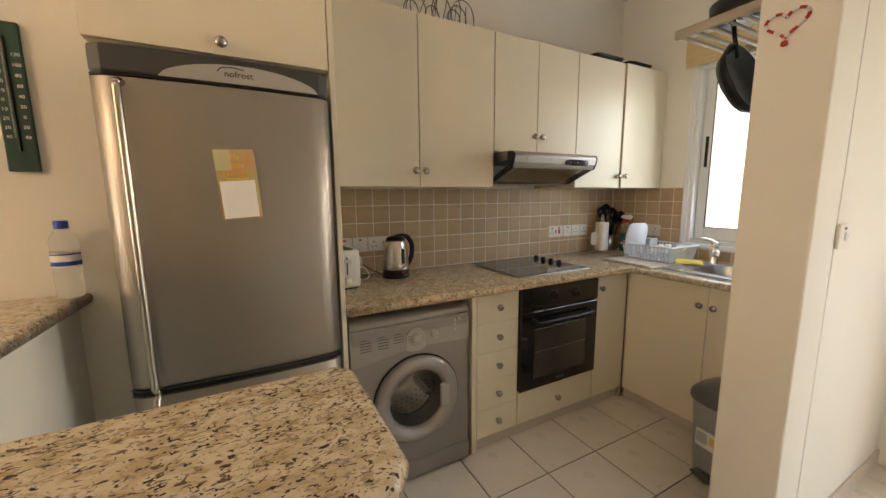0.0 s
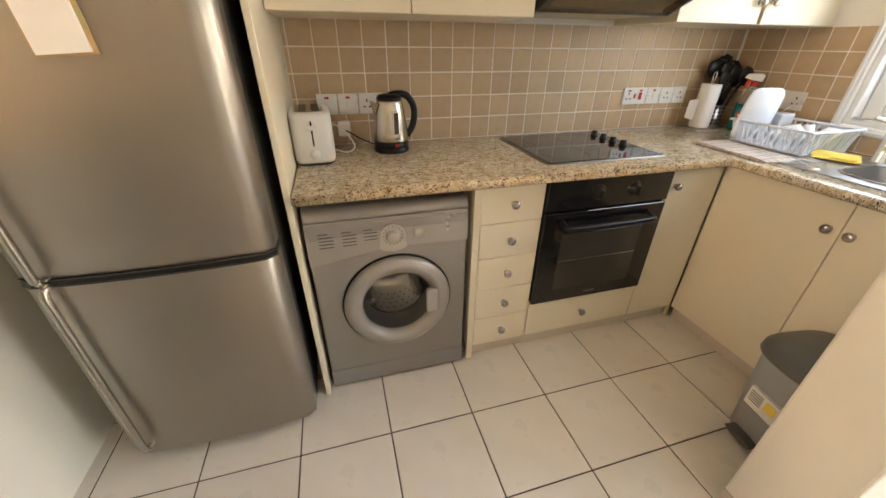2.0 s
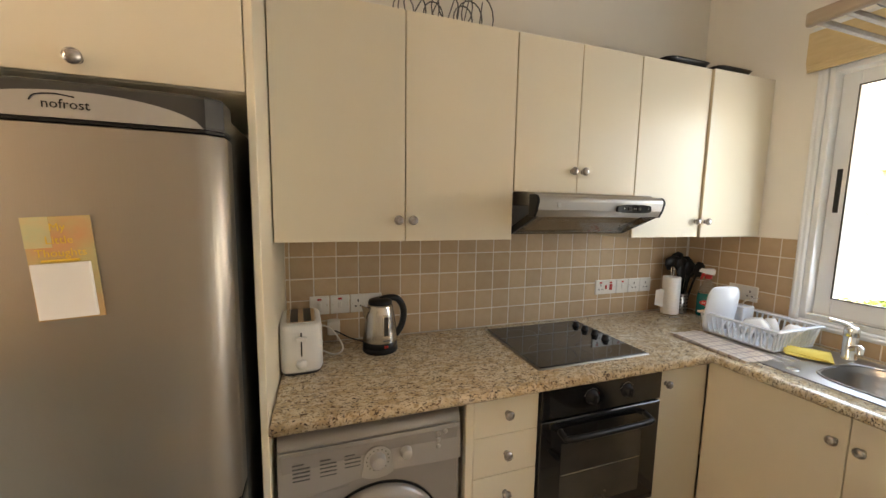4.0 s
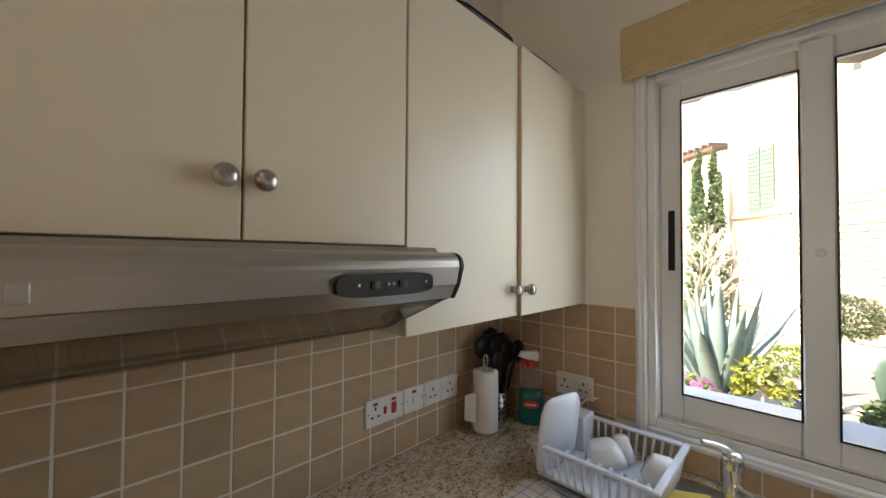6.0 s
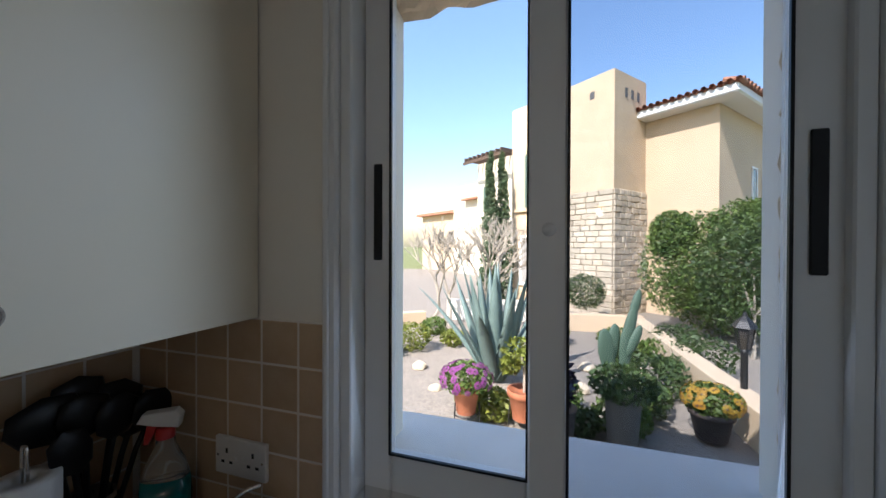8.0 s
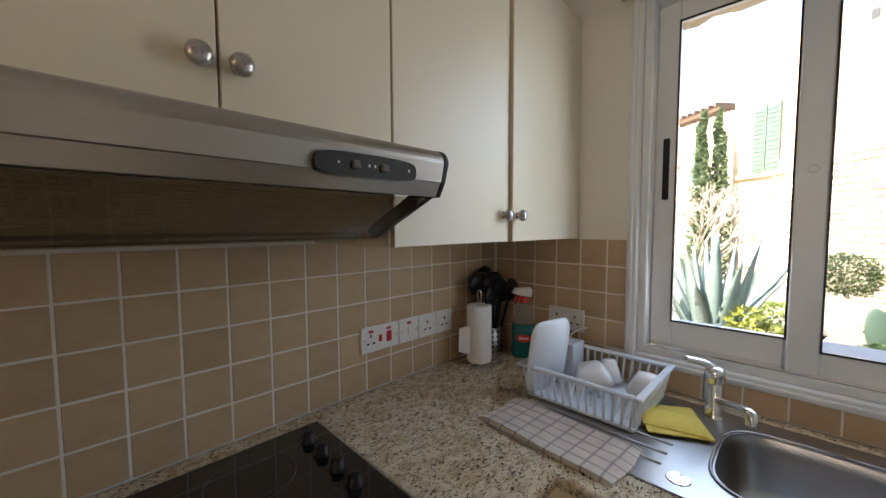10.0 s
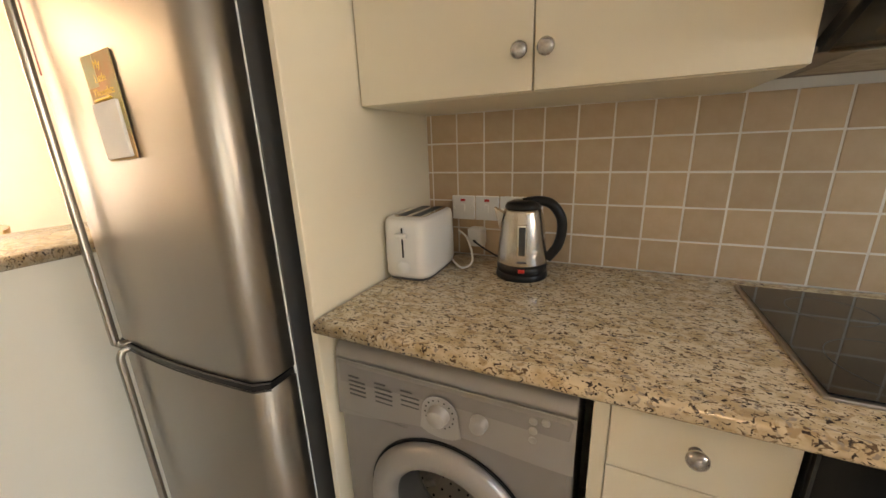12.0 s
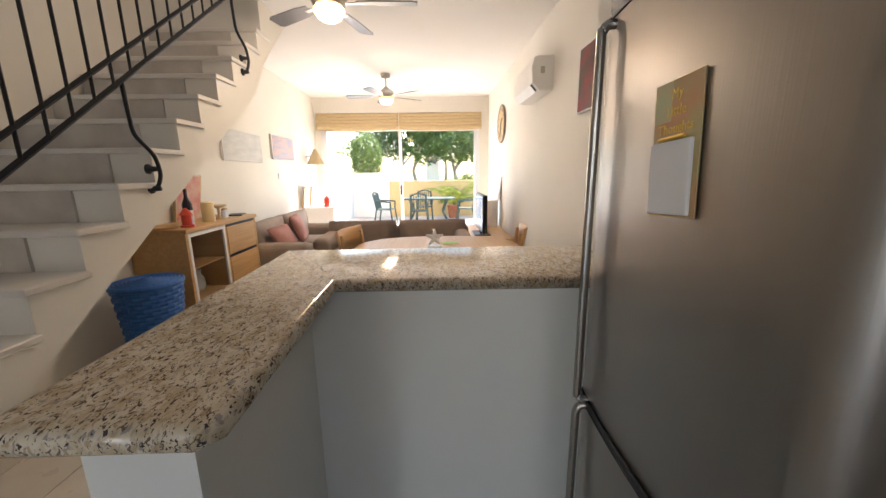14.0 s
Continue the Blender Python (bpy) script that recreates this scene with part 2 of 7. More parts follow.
def slab(outline, z0, z1, bevel=0.0, segments=3, bm=None):
    """An upright prism over a plan outline, with a rounded rim."""
    own = bmesh.new()
    low = [own.verts.new((x, y, z0)) for x, y in outline]
    f = own.faces.new(low)
    top = bmesh.ops.extrude_face_region(own, geom=[f])
    for v in [g for g in top["geom"] if isinstance(g, bmesh.types.BMVert)]:
        v.co.z = z1
    bmesh.ops.recalc_face_normals(own, faces=own.faces[:])
    if bevel:
        rim = [e for e in own.edges if abs(e.verts[0].co.z - e.verts[1].co.z) < 1e-6]
        bmesh.ops.bevel(own, geom=rim, offset=bevel, segments=segments, affect='EDGES', profile=0.5)
    return own if bm is None else join(bm, own)


def extrude_x(outline, x0, x1, bevel=0.0, bm=None):
    """A prism along x over an outline of (y, z)."""
    own = slab([(y, z) for y, z in outline], x0, x1, bevel, 2)
    own.transform(Matrix(((0, 0, 1, 0), (1, 0, 0, 0), (0, 1, 0, 0), (0, 0, 0, 1))))
    bmesh.ops.recalc_face_normals(own, faces=own.faces[:])
    return own if bm is None else join(bm, own)


# ---- the shell ----
WY, WX, CEIL, LX, LY = 2.04, 2.74, 2.89, -7.2, -1.49
structure(box("floor", "floor_grout", (LX - 0.3, LY - 0.3, -0.15), (WX + 0.3, WY + 0.2, -0.004)), "dark grout bed under cream floor tiles", "floor")
structure(box("ceiling", "ceiling", (LX - 0.3, LY - 0.3, CEIL), (WX + 0.3, WY + 0.2, CEIL + 0.2)), "plain white painted ceiling", "ceiling")
structure(box("wall_north", "paint", (LX - 0.3, WY, -0.15), (WX + 0.3, WY + 0.2, CEIL)), "off-white painted plaster wall along kitchen and living room", "wall")
structure(box("wall_south", "paint", (LX - 0.3, LY - 0.2, -0.15), (WX + 0.3, LY, CEIL)), "off-white painted plaster wall behind the stairs", "wall")
# window wall with its opening
WO = (0.60, 1.40, 1.05, 2.22)
bm = cuboid((WX, -0.25, -0.15), (WX + 0.25, WO[0], CEIL))
cuboid((WX, LY, -0.15), (WX + 0.25, -1.15, CEIL), bm=bm)
cuboid((WX, -1.15, 2.1), (WX + 0.25, -0.25, CEIL), bm=bm)
cuboid((WX, WO[1], -0.15), (WX + 0.25, WY, CEIL), bm=bm)
cuboid((WX, WO[0], -0.15), (WX + 0.25, WO[1], WO[2]), bm=bm)
cuboid((WX, WO[0], WO[3]), (WX + 0.25, WO[1], CEIL), bm=bm)
structure(part("wall_east", bm, "paint"), "off-white wall round the kitchen window", "wall")
# terrace wall with the sliding door's opening
DO = (-1.38, 1.86, 0.0, 2.35)
bm = cuboid((LX - 0.25, LY, -0.15), (LX, DO[0], CEIL))
cuboid((LX - 0.25, DO[1], -0.15), (LX, WY, CEIL), bm=bm)
cuboid((LX - 0.25, DO[0], DO[3]), (LX, DO[1], CEIL), bm=bm)
structure(part("wall_west", bm, "paint"), "white wall round the terrace sliding door", "wall")
# pier beside the fridge, and the wall between kitchen and hall with its end post
structure(box("wall_pier", "paint", (-1.0, 1.52, 0), (-0.42, WY, CEIL), bevel=0.006), "off-white plaster pier beside the fridge", "wall")
structure(box("wall_hall", "paint", (1.75, 0.41, 0), (WX, 0.49, CEIL)), "off-white wall between kitchen and hall", "wall")
structure(box("wall_post", "paint", (1.55, 0.41, 0), (1.75, 0.615, CEIL), bevel=0.008, segments=2), "off-white plastered wall end by the kitchen opening", "wall")

# ---- kitchen: fitted furniture ----
def knob(parent, x, y, z, nx=0, ny=-1):
    prof = [(0.011, 0), (0.010, 0.003), (0.007, 0.006), (0.008, 0.010), (0.0165, 0.014), (0.0185, 0.020), (0.0165, 0.026), (0.010, 0.0305), (0, 0.032)]
    d = Vector((nx, ny, 0)).to_track_quat('Z', 'Y').to_matrix().to_4x4()
    return part("knob", turned(prof, 16, at=(x, y, z), m=d), "pearl", parent, "marbled pearly knob", True)


def cabinet(name, label, group, x0, x1, y0, y1, z0, z1, splits, knobs, panel=0.018, ajar=0.0):
    t = thing(name, (x0, y0, z0), 0, label, "cabinet", group)
    w, d, h = x1 - x0, y1 - y0, z1 - z0
    box("body", "cream", (0.001, panel + 0.002, 0), (w - 0.001, d, h), t, 0.001)
    edges = [0] + [s - x0 for s in splits] + [w]
    for i in range(len(edges) - 1):
        y = -ajar if i else 0.0
        dr = box("door", "cream", (edges[i] + 0.0025, y, 0.001), (edges[i + 1] - 0.0015, y + panel, h - 0.001), t, 0.002, 2)
        box("edge_band", "cream_edge", (edges[i] + 0.0018, y + 0.0015, 0.002), (edges[i] + 0.0024, y + panel - 0.001, h - 0.002), dr)
        for kx, kz in knobs:
            if edges[i] < kx - x0 < edges[i + 1]:
                knob(dr, kx - x0, y, kz - z0)
    return t


U = "wall cabinets"
cabinet("wall_cabinet", "cream laminate double wall cabinet with chrome knobs", U, 0.302, 1.212, 1.657, 2.04, 1.425, 2.25, [0.757], [(0.73, 1.505), (0.785, 1.505)])
cabinet("wall_cabinet", "short cream laminate wall cabinet above the cooker hood", U, 1.214, 1.850, 1.657, 2.04, 1.625, 2.25, [1.525], [(1.497, 1.72), (1.553, 1.72)])
cabinet("wall_cabinet", "cream laminate wall cabinet in the corner by the window", U, 1.852, 2.738, 1.657, 2.04, 1.425, 2.25, [2.288], [(2.261, 1.505), (2.315, 1.505)], ajar=0.012)
cabinet("fridge_cabinet", "cream laminate cabinet above the fridge", U, -0.41, 0.278, 1.40, 2.04, 1.84, 2.25, [], [(-0.06, 1.875)])
tagged(box("side_panel", "cream", (0.28, 1.40, 0), (0.30, 2.038, 2.25), None, 0.002), "tall cream laminate panel between fridge and washing machine", "panel")

B = "base cabinets"
t = thing("drawer_cabinet", (0.935, 1.44, 0), 0, "cream laminate base unit with five small drawers", "cabinet", B)
box("body", "cream", (0, 0.02, 0.07), (0.30, 0.58, 0.884), t, 0.001)
box("side", "cream", (0, 0, 0.0), (0.028, 0.019, 0.884), t, 0.001)
box("plinth", "skirting", (0.028, 0.03, 0), (0.30, 0.05, 0.07), t)
for i in range(5):
    z0 = 0.078 + i * 0.160
    dr = box("drawer", "cream", (0.03, 0, z0), (0.298, 0.018, z0 + 0.157), t, 0.002, 2)
    knob(dr, 0.165, 0, z0 + 0.08)
t = thing("oven_cabinet", (1.237, 1.44, 0), 0, "cream laminate oven housing with a drawer below", "cabinet", B)
box("body", "cream", (0, 0.10, 0.07), (0.605, 0.58, 0.884), t, 0.001)
box("plinth", "skirting", (0, 0.03, 0), (0.605, 0.05, 0.07), t)
dr = box("drawer", "cream", (0.002, 0, 0.078), (0.603, 0.018, 0.272), t, 0.002, 2)
knob(dr, 0.30, 0, 0.172)
t = thing("base_cabinet", (1.844, 1.44, 0), 0, "narrow cream laminate base cabinet beside the oven", "cabinet", B)
box("body", "cream", (0, 0.02, 0.07), (0.29, 0.58, 0.884), t, 0.001)
box("plinth", "skirting", (0, 0.03, 0), (0.29, 0.05, 0.07), t)
dr = box("door", "cream", (0.002, 0, 0.078), (0.288, 0.018, 0.878), t, 0.002, 2)
knob(dr, 0.04, 0, 0.80)
box("filler", "cream_edge", (0.2885, 0.003, 0.0), (0.2955, 0.02, 0.884), t)
t = thing("sink_cabinet", (2.14, 0.49, 0), 0, "cream laminate sink cabinet with two doors", "cabinet", B)
bm = cuboid((0.02, 0, 0.07), (0.59, 0.948, 0.74))
for a, b_ in ((0, 0.018), (0.93, 0.948)):
    cuboid((0.02, a, 0.741), (0.59, b_, 0.884), bm=bm)
part("body", bm, "cream", t)
box("plinth", "skirting", (0.03, 0, 0), (0.05, 0.948, 0.07), t)
for a, b_, k in ((0.002, 0.468, 0.435), (0.471, 0.946, 0.505)):
    dr = box("door", "cream", (0, a, 0.078), (0.018, b_, 0.878), t, 0.002, 2)
    knob(dr, 0, k, 0.77, -1, 0)


bm = slab([(0.302, 1.385), (2.09, 1.385), (2.09, 0.492), (2.738, 0.492), (2.738, 2.038), (0.302, 2.038)], 0.885, 0.925, 0.014, 4)
worktop = tagged(part("worktop", bm, "granite", None, "", True), "polished cream and brown speckled granite worktop", "worktop")

# ---- breakfast bar ----
structure(part("wall_bar", slab([(-0.94, 0.30), (0.02, 0.30), (0.02, 0.48), (-0.55, 0.48), (-0.54, 1.519), (-0.94, 1.519)], 0, 1.034), "paint"), "low off-white wall that carries the breakfast bar", "wall")
bm = slab([(-0.99, 0.25), (-0.96, 0.25), (0.10, 0.27), (0.13, 0.31), (0.13, 0.56), (0.10, 0.59), (-0.515, 0.575), (-0.50, 1.518), (-0.99, 1.518)], 1.035, 1.075, 0.016, 4)
bar_top = tagged(part("bar_top", bm, "granite", None, "", True), "thick polished speckled granite breakfast bar top", "bar top")


bm = cuboid((-0.275, -0.0012, 0), (0.275, 0.0012, 0.0006))
bm.transform(Matrix.Translation((-0.745, 0.417, 1.0751)) @ Matrix.Rotation(math.atan2(0.305, 0.44), 4, 'Z'))
part("mitre_joint", bm, "cream_edge", bar_top)


# ---- more materials ----
M["card_orange"] = material("orange_card", (0.62, 0.30, 0.14), 0.7, other=(0.42, 0.46, 0.22), scale=9, amount=1.0)
M["paper"] = material("white_paper", (0.78, 0.76, 0.74), 0.8, scale=30, amount=0.1)
M["gold"] = material("gold_ink", (0.75, 0.50, 0.08), 0.4, 0.4, scale=30, amount=0.2)
M["green"] = material("dark_green_plastic", (0.012, 0.055, 0.04), 0.5, scale=10, amount=0.4)
M["blue"] = material("blue_plastic", (0.02, 0.06, 0.42), 0.4, scale=10, amount=0.2)
M["bin"] = material("grey_bin_plastic", (0.34, 0.35, 0.36), 0.42, other=(0.30, 0.31, 0.32), scale=5, amount=0.4)
M["bin_lid"] = material("dark_grey_lid", (0.12, 0.115, 0.11), 0.35, scale=8, amount=0.4)
M["rack"] = material("clear_white_plastic", (0.80, 0.85, 0.92), 0.25, scale=8, amount=0.15, trans=0.12)
M["china"] = material("white_china", (0.82, 0.82, 0.81), 0.15, scale=8, amount=0.1)
M["yellow"] = material("yellow_sponge_cloth", (0.82, 0.64, 0.15), 0.9, other=(0.74, 0.55, 0.10), scale=30, amount=0.6, grain=0.6, grain_scale=300)
M["tissue"] = material("kitchen_paper", (0.83, 0.82, 0.80), 0.95, scale=20, amount=0.1, grain=0.3, grain_scale=160)
M["stone_sill"] = material("pale_stone", (0.74, 0.71, 0.66), 0.6, other=(0.66, 0.62, 0.56), scale=12, amount=0.6, grain=0.2, grain_scale=80)
M["render_wall"] = material("sand_render", (0.60, 0.47, 0.32), 0.9, other=(0.52, 0.39, 0.26), scale=4, amount=0.7, grain=0.5, grain_scale=60)
M["linen"] = material("beige_linen", (0.60, 0.46, 0.26), 0.85, other=(0.54, 0.40, 0.22), scale=20, amount=0.7, grain=0.4, grain_scale=300, stretch=(1, 1, 4))
M["hood_under"] = material("greasy_steel", (0.24, 0.205, 0.16), 0.45, 0.4, other=(0.17, 0.14, 0.10), scale=9, amount=0.7)
M["filter"] = material("brown_grease_filter", (0.55, 0.49, 0.40), 0.6, 0.2, other=(0.40, 0.33, 0.24), scale=40, amount=0.8)
M["spray_blue"] = material("teal_liquid", (0.0, 0.13, 0.13), 0.15, scale=6, amount=0.3, coat=0.4)
M["towel"] = material("checked_cotton", (0.70, 0.62, 0.54), 0.95, other=(0.54, 0.46, 0.40), scale=24, amount=0.6, grain=0.6, grain_scale=240)
tm = M["towel"].node_tree
_b = tm.nodes["Principled BSDF"]
_src = _b.inputs["Base Color"].links[0].from_socket
_co = tm.nodes.new("ShaderNodeTexCoord")
for _axis, _sc, _lo in (('X', 9.0, 0.90), ('Y', 7.0, 0.93)):
    _w = tm.nodes.new("ShaderNodeTexWave")
    _w.bands_direction = _axis
    _w.inputs["Scale"].default_value, _w.inputs["Distortion"].default_value = _sc, 0.3
    tm.links.new(_co.outputs["Object"], _w.inputs["Vector"])
    _r = tm.nodes.new("ShaderNodeMapRange")
    _r.inputs[1].default_value, _r.inputs[2].default_value, _r.inputs[4].default_value = _lo, 0.99, 0.75
    tm.links.new(_w.outputs[1], _r.inputs[0])
    _x = tm.nodes.new("ShaderNodeMix")
    _x.data_type = 'RGBA'
    _x.inputs[7].default_value = (0.30, 0.25, 0.26, 1)
    tm.links.new(_src, _x.inputs[6])
    tm.links.new(_r.outputs[0], _x.inputs[0])
    _src = _x.outputs[2]
tm.links.new(_src, _b.inputs["Base Color"])
M["leaf_pale"] = material("pale_green_print", (0.50, 0.52, 0.30), 0.7, other=(0.62, 0.48, 0.26), scale=30, amount=0.9)
M["towel_line"] = material("blue_grey_stripe", (0.26, 0.27, 0.33), 0.95, scale=20, amount=0.3)
M["wood_grey"] = material("weathered_wood", (0.42, 0.35, 0.27), 0.6, other=(0.33, 0.27, 0.20), scale=5, amount=0.7, stretch=(10, 1, 10))
M["drum"] = material("drum_steel", (0.60, 0.57, 0.53), 0.32, 1.0, scale=6, amount=0.3)
M["dark_glass"] = material("oven_glass", (0.035, 0.032, 0.028), 0.06, other=(0.07, 0.06, 0.05), scale=4, amount=0.7, coat=0.3)
M["water"] = material("water_bottle_plastic", (0.92, 0.96, 0.98), 0.06, scale=5, amount=0.0, trans=0.92)
M["water"].node_tree.nodes["Principled BSDF"].inputs["IOR"].default_value = 1.2


def cut(ob, cutter_bm):
    """Cuts the body out of ob's mesh."""
    tool = mesh_object("cutter", cutter_bm, "paint")
    mod = ob.modifiers.new("cut", 'BOOLEAN')
    mod.object, mod.operation, mod.solver = tool, 'DIFFERENCE', 'EXACT'
    bpy.context.view_layer.update()
    me = bpy.data.meshes.new_from_object(ob.evaluated_get(bpy.context.evaluated_depsgraph_get()))
    ob.modifiers.clear()
    ob.data = me
    bpy.data.objects.remove(tool)


def lettering(text, size, mat, parent, m, name="lettering"):
    """Raised flat lettering, lying in the plane of m (x along the line, z out of the face)."""
    cu = bpy.data.curves.new("writing", 'FONT')
    cu.body, cu.size, cu.extrude, cu.align_x, cu.align_y = text, size, 0.0003, 'CENTER', 'CENTER'
    cu.resolution_u = 2
    tmp = bpy.data.objects.new("writing", cu)
    scene.collection.objects.link(tmp)
    bpy.context.view_layer.update()
    me = bpy.data.meshes.new_from_object(tmp.evaluated_get(bpy.context.evaluated_depsgraph_get()))
    bpy.data.objects.remove(tmp)
    me.transform(m)
    me.materials.clear()
    me.materials.append(M[mat])
    ob = new(name, me)
    ob.parent = parent
    return ob


FACE_Y = Matrix(((1, 0, 0, 0), (0, 0, -1, 0), (0, 1, 0, 0), (0, 0, 0, 1)))      # facing -y


def on_y(x, y, z):
    return Matrix.Translation((x, y, z)) @ FACE_Y


def ellipse(rx, ry, n=24, cx=0.0, cy=0.0, power=2.0):
    out = []
    for i in range(n):
        a = 2 * math.pi * i / n
        c, s_ = math.cos(a), math.sin(a)
        out.append((cx + rx * math.copysign(abs(c) ** (2 / power), c), cy + ry * math.copysign(abs(s_) ** (2 / power), s_)))
    return out


def loft(rings, bm=None, cap=(True, True)):
    """Skin over rings of points of equal count."""
    own = bmesh.new()
    vs = [[own.verts.new(p) for p in r] for r in rings]
    n = len(vs[0])
    for a, b in zip(vs, vs[1:]):
        for i in range(n):
            own.faces.new((a[i], a[(i + 1) % n], b[(i + 1) % n], b[i]))
    if cap[0]:
        own.faces.new(vs[0][::-1])
    if cap[1]:
        own.faces.new(vs[-1])
    bmesh.ops.recalc_face_normals(own, faces=own.faces[:])
    return own if bm is None else join(bm, own)


# ---- kitchen window ----
win = structure(thing("window_1", (WX, 0, 0)), "white aluminium sliding window above the sink", "window")


def picture_frame(y0, y1, z0, z1, w, x0, x1, bevel=0.003, wb=None):
    wb = wb or w
    b = cuboid((x0, y0, z0), (x1, y0 + w, z1), bevel)
    cuboid((x0, y1 - w, z0), (x1, y1, z1), bevel, bm=b)
    cuboid((x0, y0 + w, z0), (x1, y1 - w, z0 + wb), bevel, bm=b)
    cuboid((x0, y0 + w, z1 - w), (x1, y1 - w, z1), bevel, bm=b)
    return b


part("window_trim", picture_frame(0.545, 1.462, 0.998, 2.27, 0.038, -0.024, -0.001, 0.006), "upvc", win)
part("trim_bead", picture_frame(0.555, 1.452, 1.008, 2.26, 0.012, -0.030, -0.0245, 0.003), "upvc", win)
part("window_frame", picture_frame(0.583, 1.424, 1.036, 2.232, 0.026, -0.012, 0.075, 0.003), "upvc", win)
# far sash and near sash
sash = part("sash", picture_frame(0.985, 1.396, 1.064, 2.20, 0.064, 0.038, 0.066, 0.004, 0.085), "upvc", win)
part("pane", cuboid((0.049, 1.045, 1.145), (0.054, 1.335, 2.14)), "glass", sash).visible_shadow = False
part("gasket", picture_frame(1.046, 1.335, 1.147, 2.139, 0.005, 0.034, 0.040, 0.0), "black", sash)
part("pull", cuboid((0.034, 1.352, 1.56), (0.0385, 1.372, 1.765), 0.002), "black", sash)
sash = part("sash", picture_frame(0.605, 1.045, 1.064, 2.20, 0.066, 0.004, 0.034, 0.004, 0.068), "upvc", win)
part("pane", cuboid((0.016, 0.668, 1.13), (0.021, 0.982, 2.137)), "glass", sash).visible_shadow = False
part("gasket", picture_frame(0.669, 0.98, 1.131, 2.137, 0.005, 0.0005, 0.006, 0.0), "black", sash)
part("pull", cuboid((0.0, 0.628, 1.55), (0.0045, 0.650, 1.76), 0.002), "black", sash)
part("catch", turned([(0.012, 0), (0.012, 0.006), (0, 0.008)], 14, at=(0.0035, 1.01, 1.62), m=Matrix.Rotation(radians(-90), 4, 'Y')), "upvc", sash, "", True)
part("track", cuboid((-0.010, 0.61, 1.0625), (0.070, 1.395, 1.070), 0.002), "chrome", win)
sill = box("window_sill", "stone_sill", (0.078, 0.55, 1.02), (0.36, 1.45, 1.088), win, 0.006)
# rough stone reveal outside
bm = bmesh.new()
for side, y0 in ((1, 0.590), (-1, 1.410)):
    g = [[bm.verts.new((0.085 + 0.024 * i, y0 + side * (0.010 * noise.noise((i * 0.9, j * 0.7, side * 5.0)) + 0.006 * noise.noise((i * 2.1, j * 2.3, 9.0)) + (0.010 if i in (2, 3, 4) else 0.0)), 1.088 + j * 0.0235)) for j in range(50)] for i in range(8)]
    for i in range(7):
        for j in range(49):
            bm.faces.new((g[i][j], g[i + 1][j], g[i + 1][j + 1], g[i][j + 1]))
g = [[bm.verts.new((0.085 + 0.024 * i, 0.58 + j * 0.024, 2.205 + 0.018 * noise.noise((i * 0.8, j * 0.45, 3.0)))) for j in range(36)] for i in range(8)]
for i in range(7):
    for j in range(35):
        bm.faces.new((g[i][j], g[i][j + 1], g[i + 1][j + 1], g[i + 1][j]))
part("reveal", bm, "render_wall", win, "rough sand-coloured plaster reveal")
# roman blind, drawn up
bl = thing("window_blind", (WX - 0.002, 0, 0), 0, "beige linen roman blind drawn up above the kitchen window", "blind")
part("headrail", cuboid((-0.05, 0.52, 2.395), (0, 1.485, 2.425), 0.004), "upvc", bl)
for k in range(4):
    part("fold", cuboid((-0.062 - 0.004 * k, 0.515, 2.22 + k * 0.012), (-0.05 - 0.002 * k, 1.488, 2.40), 0.005, 2), "linen", bl)
part("chain", tube([(-0.03, 0.505, 2.40), (-0.028, 0.503, 1.8), (-0.03, 0.505, 1.15)], 0.0025, 5), "white", bl)

# glazed front door at the end of the hall
fd = structure(thing("door_2", (WX + 0.08, 0, 0)), "white glazed front door at the end of the hall", "door")
part("door_frame", picture_frame(-1.148, -0.252, 0.002, 2.098, 0.07, 0, 0.06, 0.004), "upvc", fd)
part("pane", cuboid((0.028, -1.08, 0.07), (0.034, -0.32, 2.03)), "glass", fd).visible_shadow = False

# ---- fridge ----
fr = thing("fridge", (-0.062, 1.97, 0), 0, "tall stainless steel fridge freezer with curved doors", "fridge")
FW = 0.31
box("body", "fridge_side", (-FW + 0.004, -0.60, 0.03), (FW - 0.004, 0, 1.765), fr, 0.006)


def curved_door(z0, z1, bow=0.045, deep=0.05):
    front = []
    n = 20
    for i in range(n + 1):
        u = -1 + 2 * i / n
        edge = max(0, abs(u) - 0.90) / 0.10
        front.append((u * FW, -0.697 - 0.018 * (1 - u * u) + 0.02 * edge * edge))
    return slab(front + [(FW, -0.606), (-FW, -0.606)], z0, z1, 0.004, 2), front


bm, front = curved_door(0.055, 0.782)
low = part("lower_door", bm, "steel", fr, "", True)
bm, _ = curved_door(0.802, 1.707)
up = part("upper_door", bm, "steel", fr, "", True)
for dname, pz, owner in (("gap_trim", (0.7835, 0.8005), fr),):
    bm = slab([(x * 1.004, y - 0.003) for x, y in front] + [(FW, -0.61), (-FW, -0.61)], pz[0], pz[1])
    part(dname, bm, "black", owner)
for z in (0.781, 0.8015):
    part("door_lip", tube([(x * 1.006, y - 0.004, z) for x, y in front], 0.0022, 6), "fridge_side", fr, "", True)
part("seal", cuboid((FW - 0.010, -0.6055, 0.06), (FW - 0.003, -0.599, 1.70)), "white", fr)
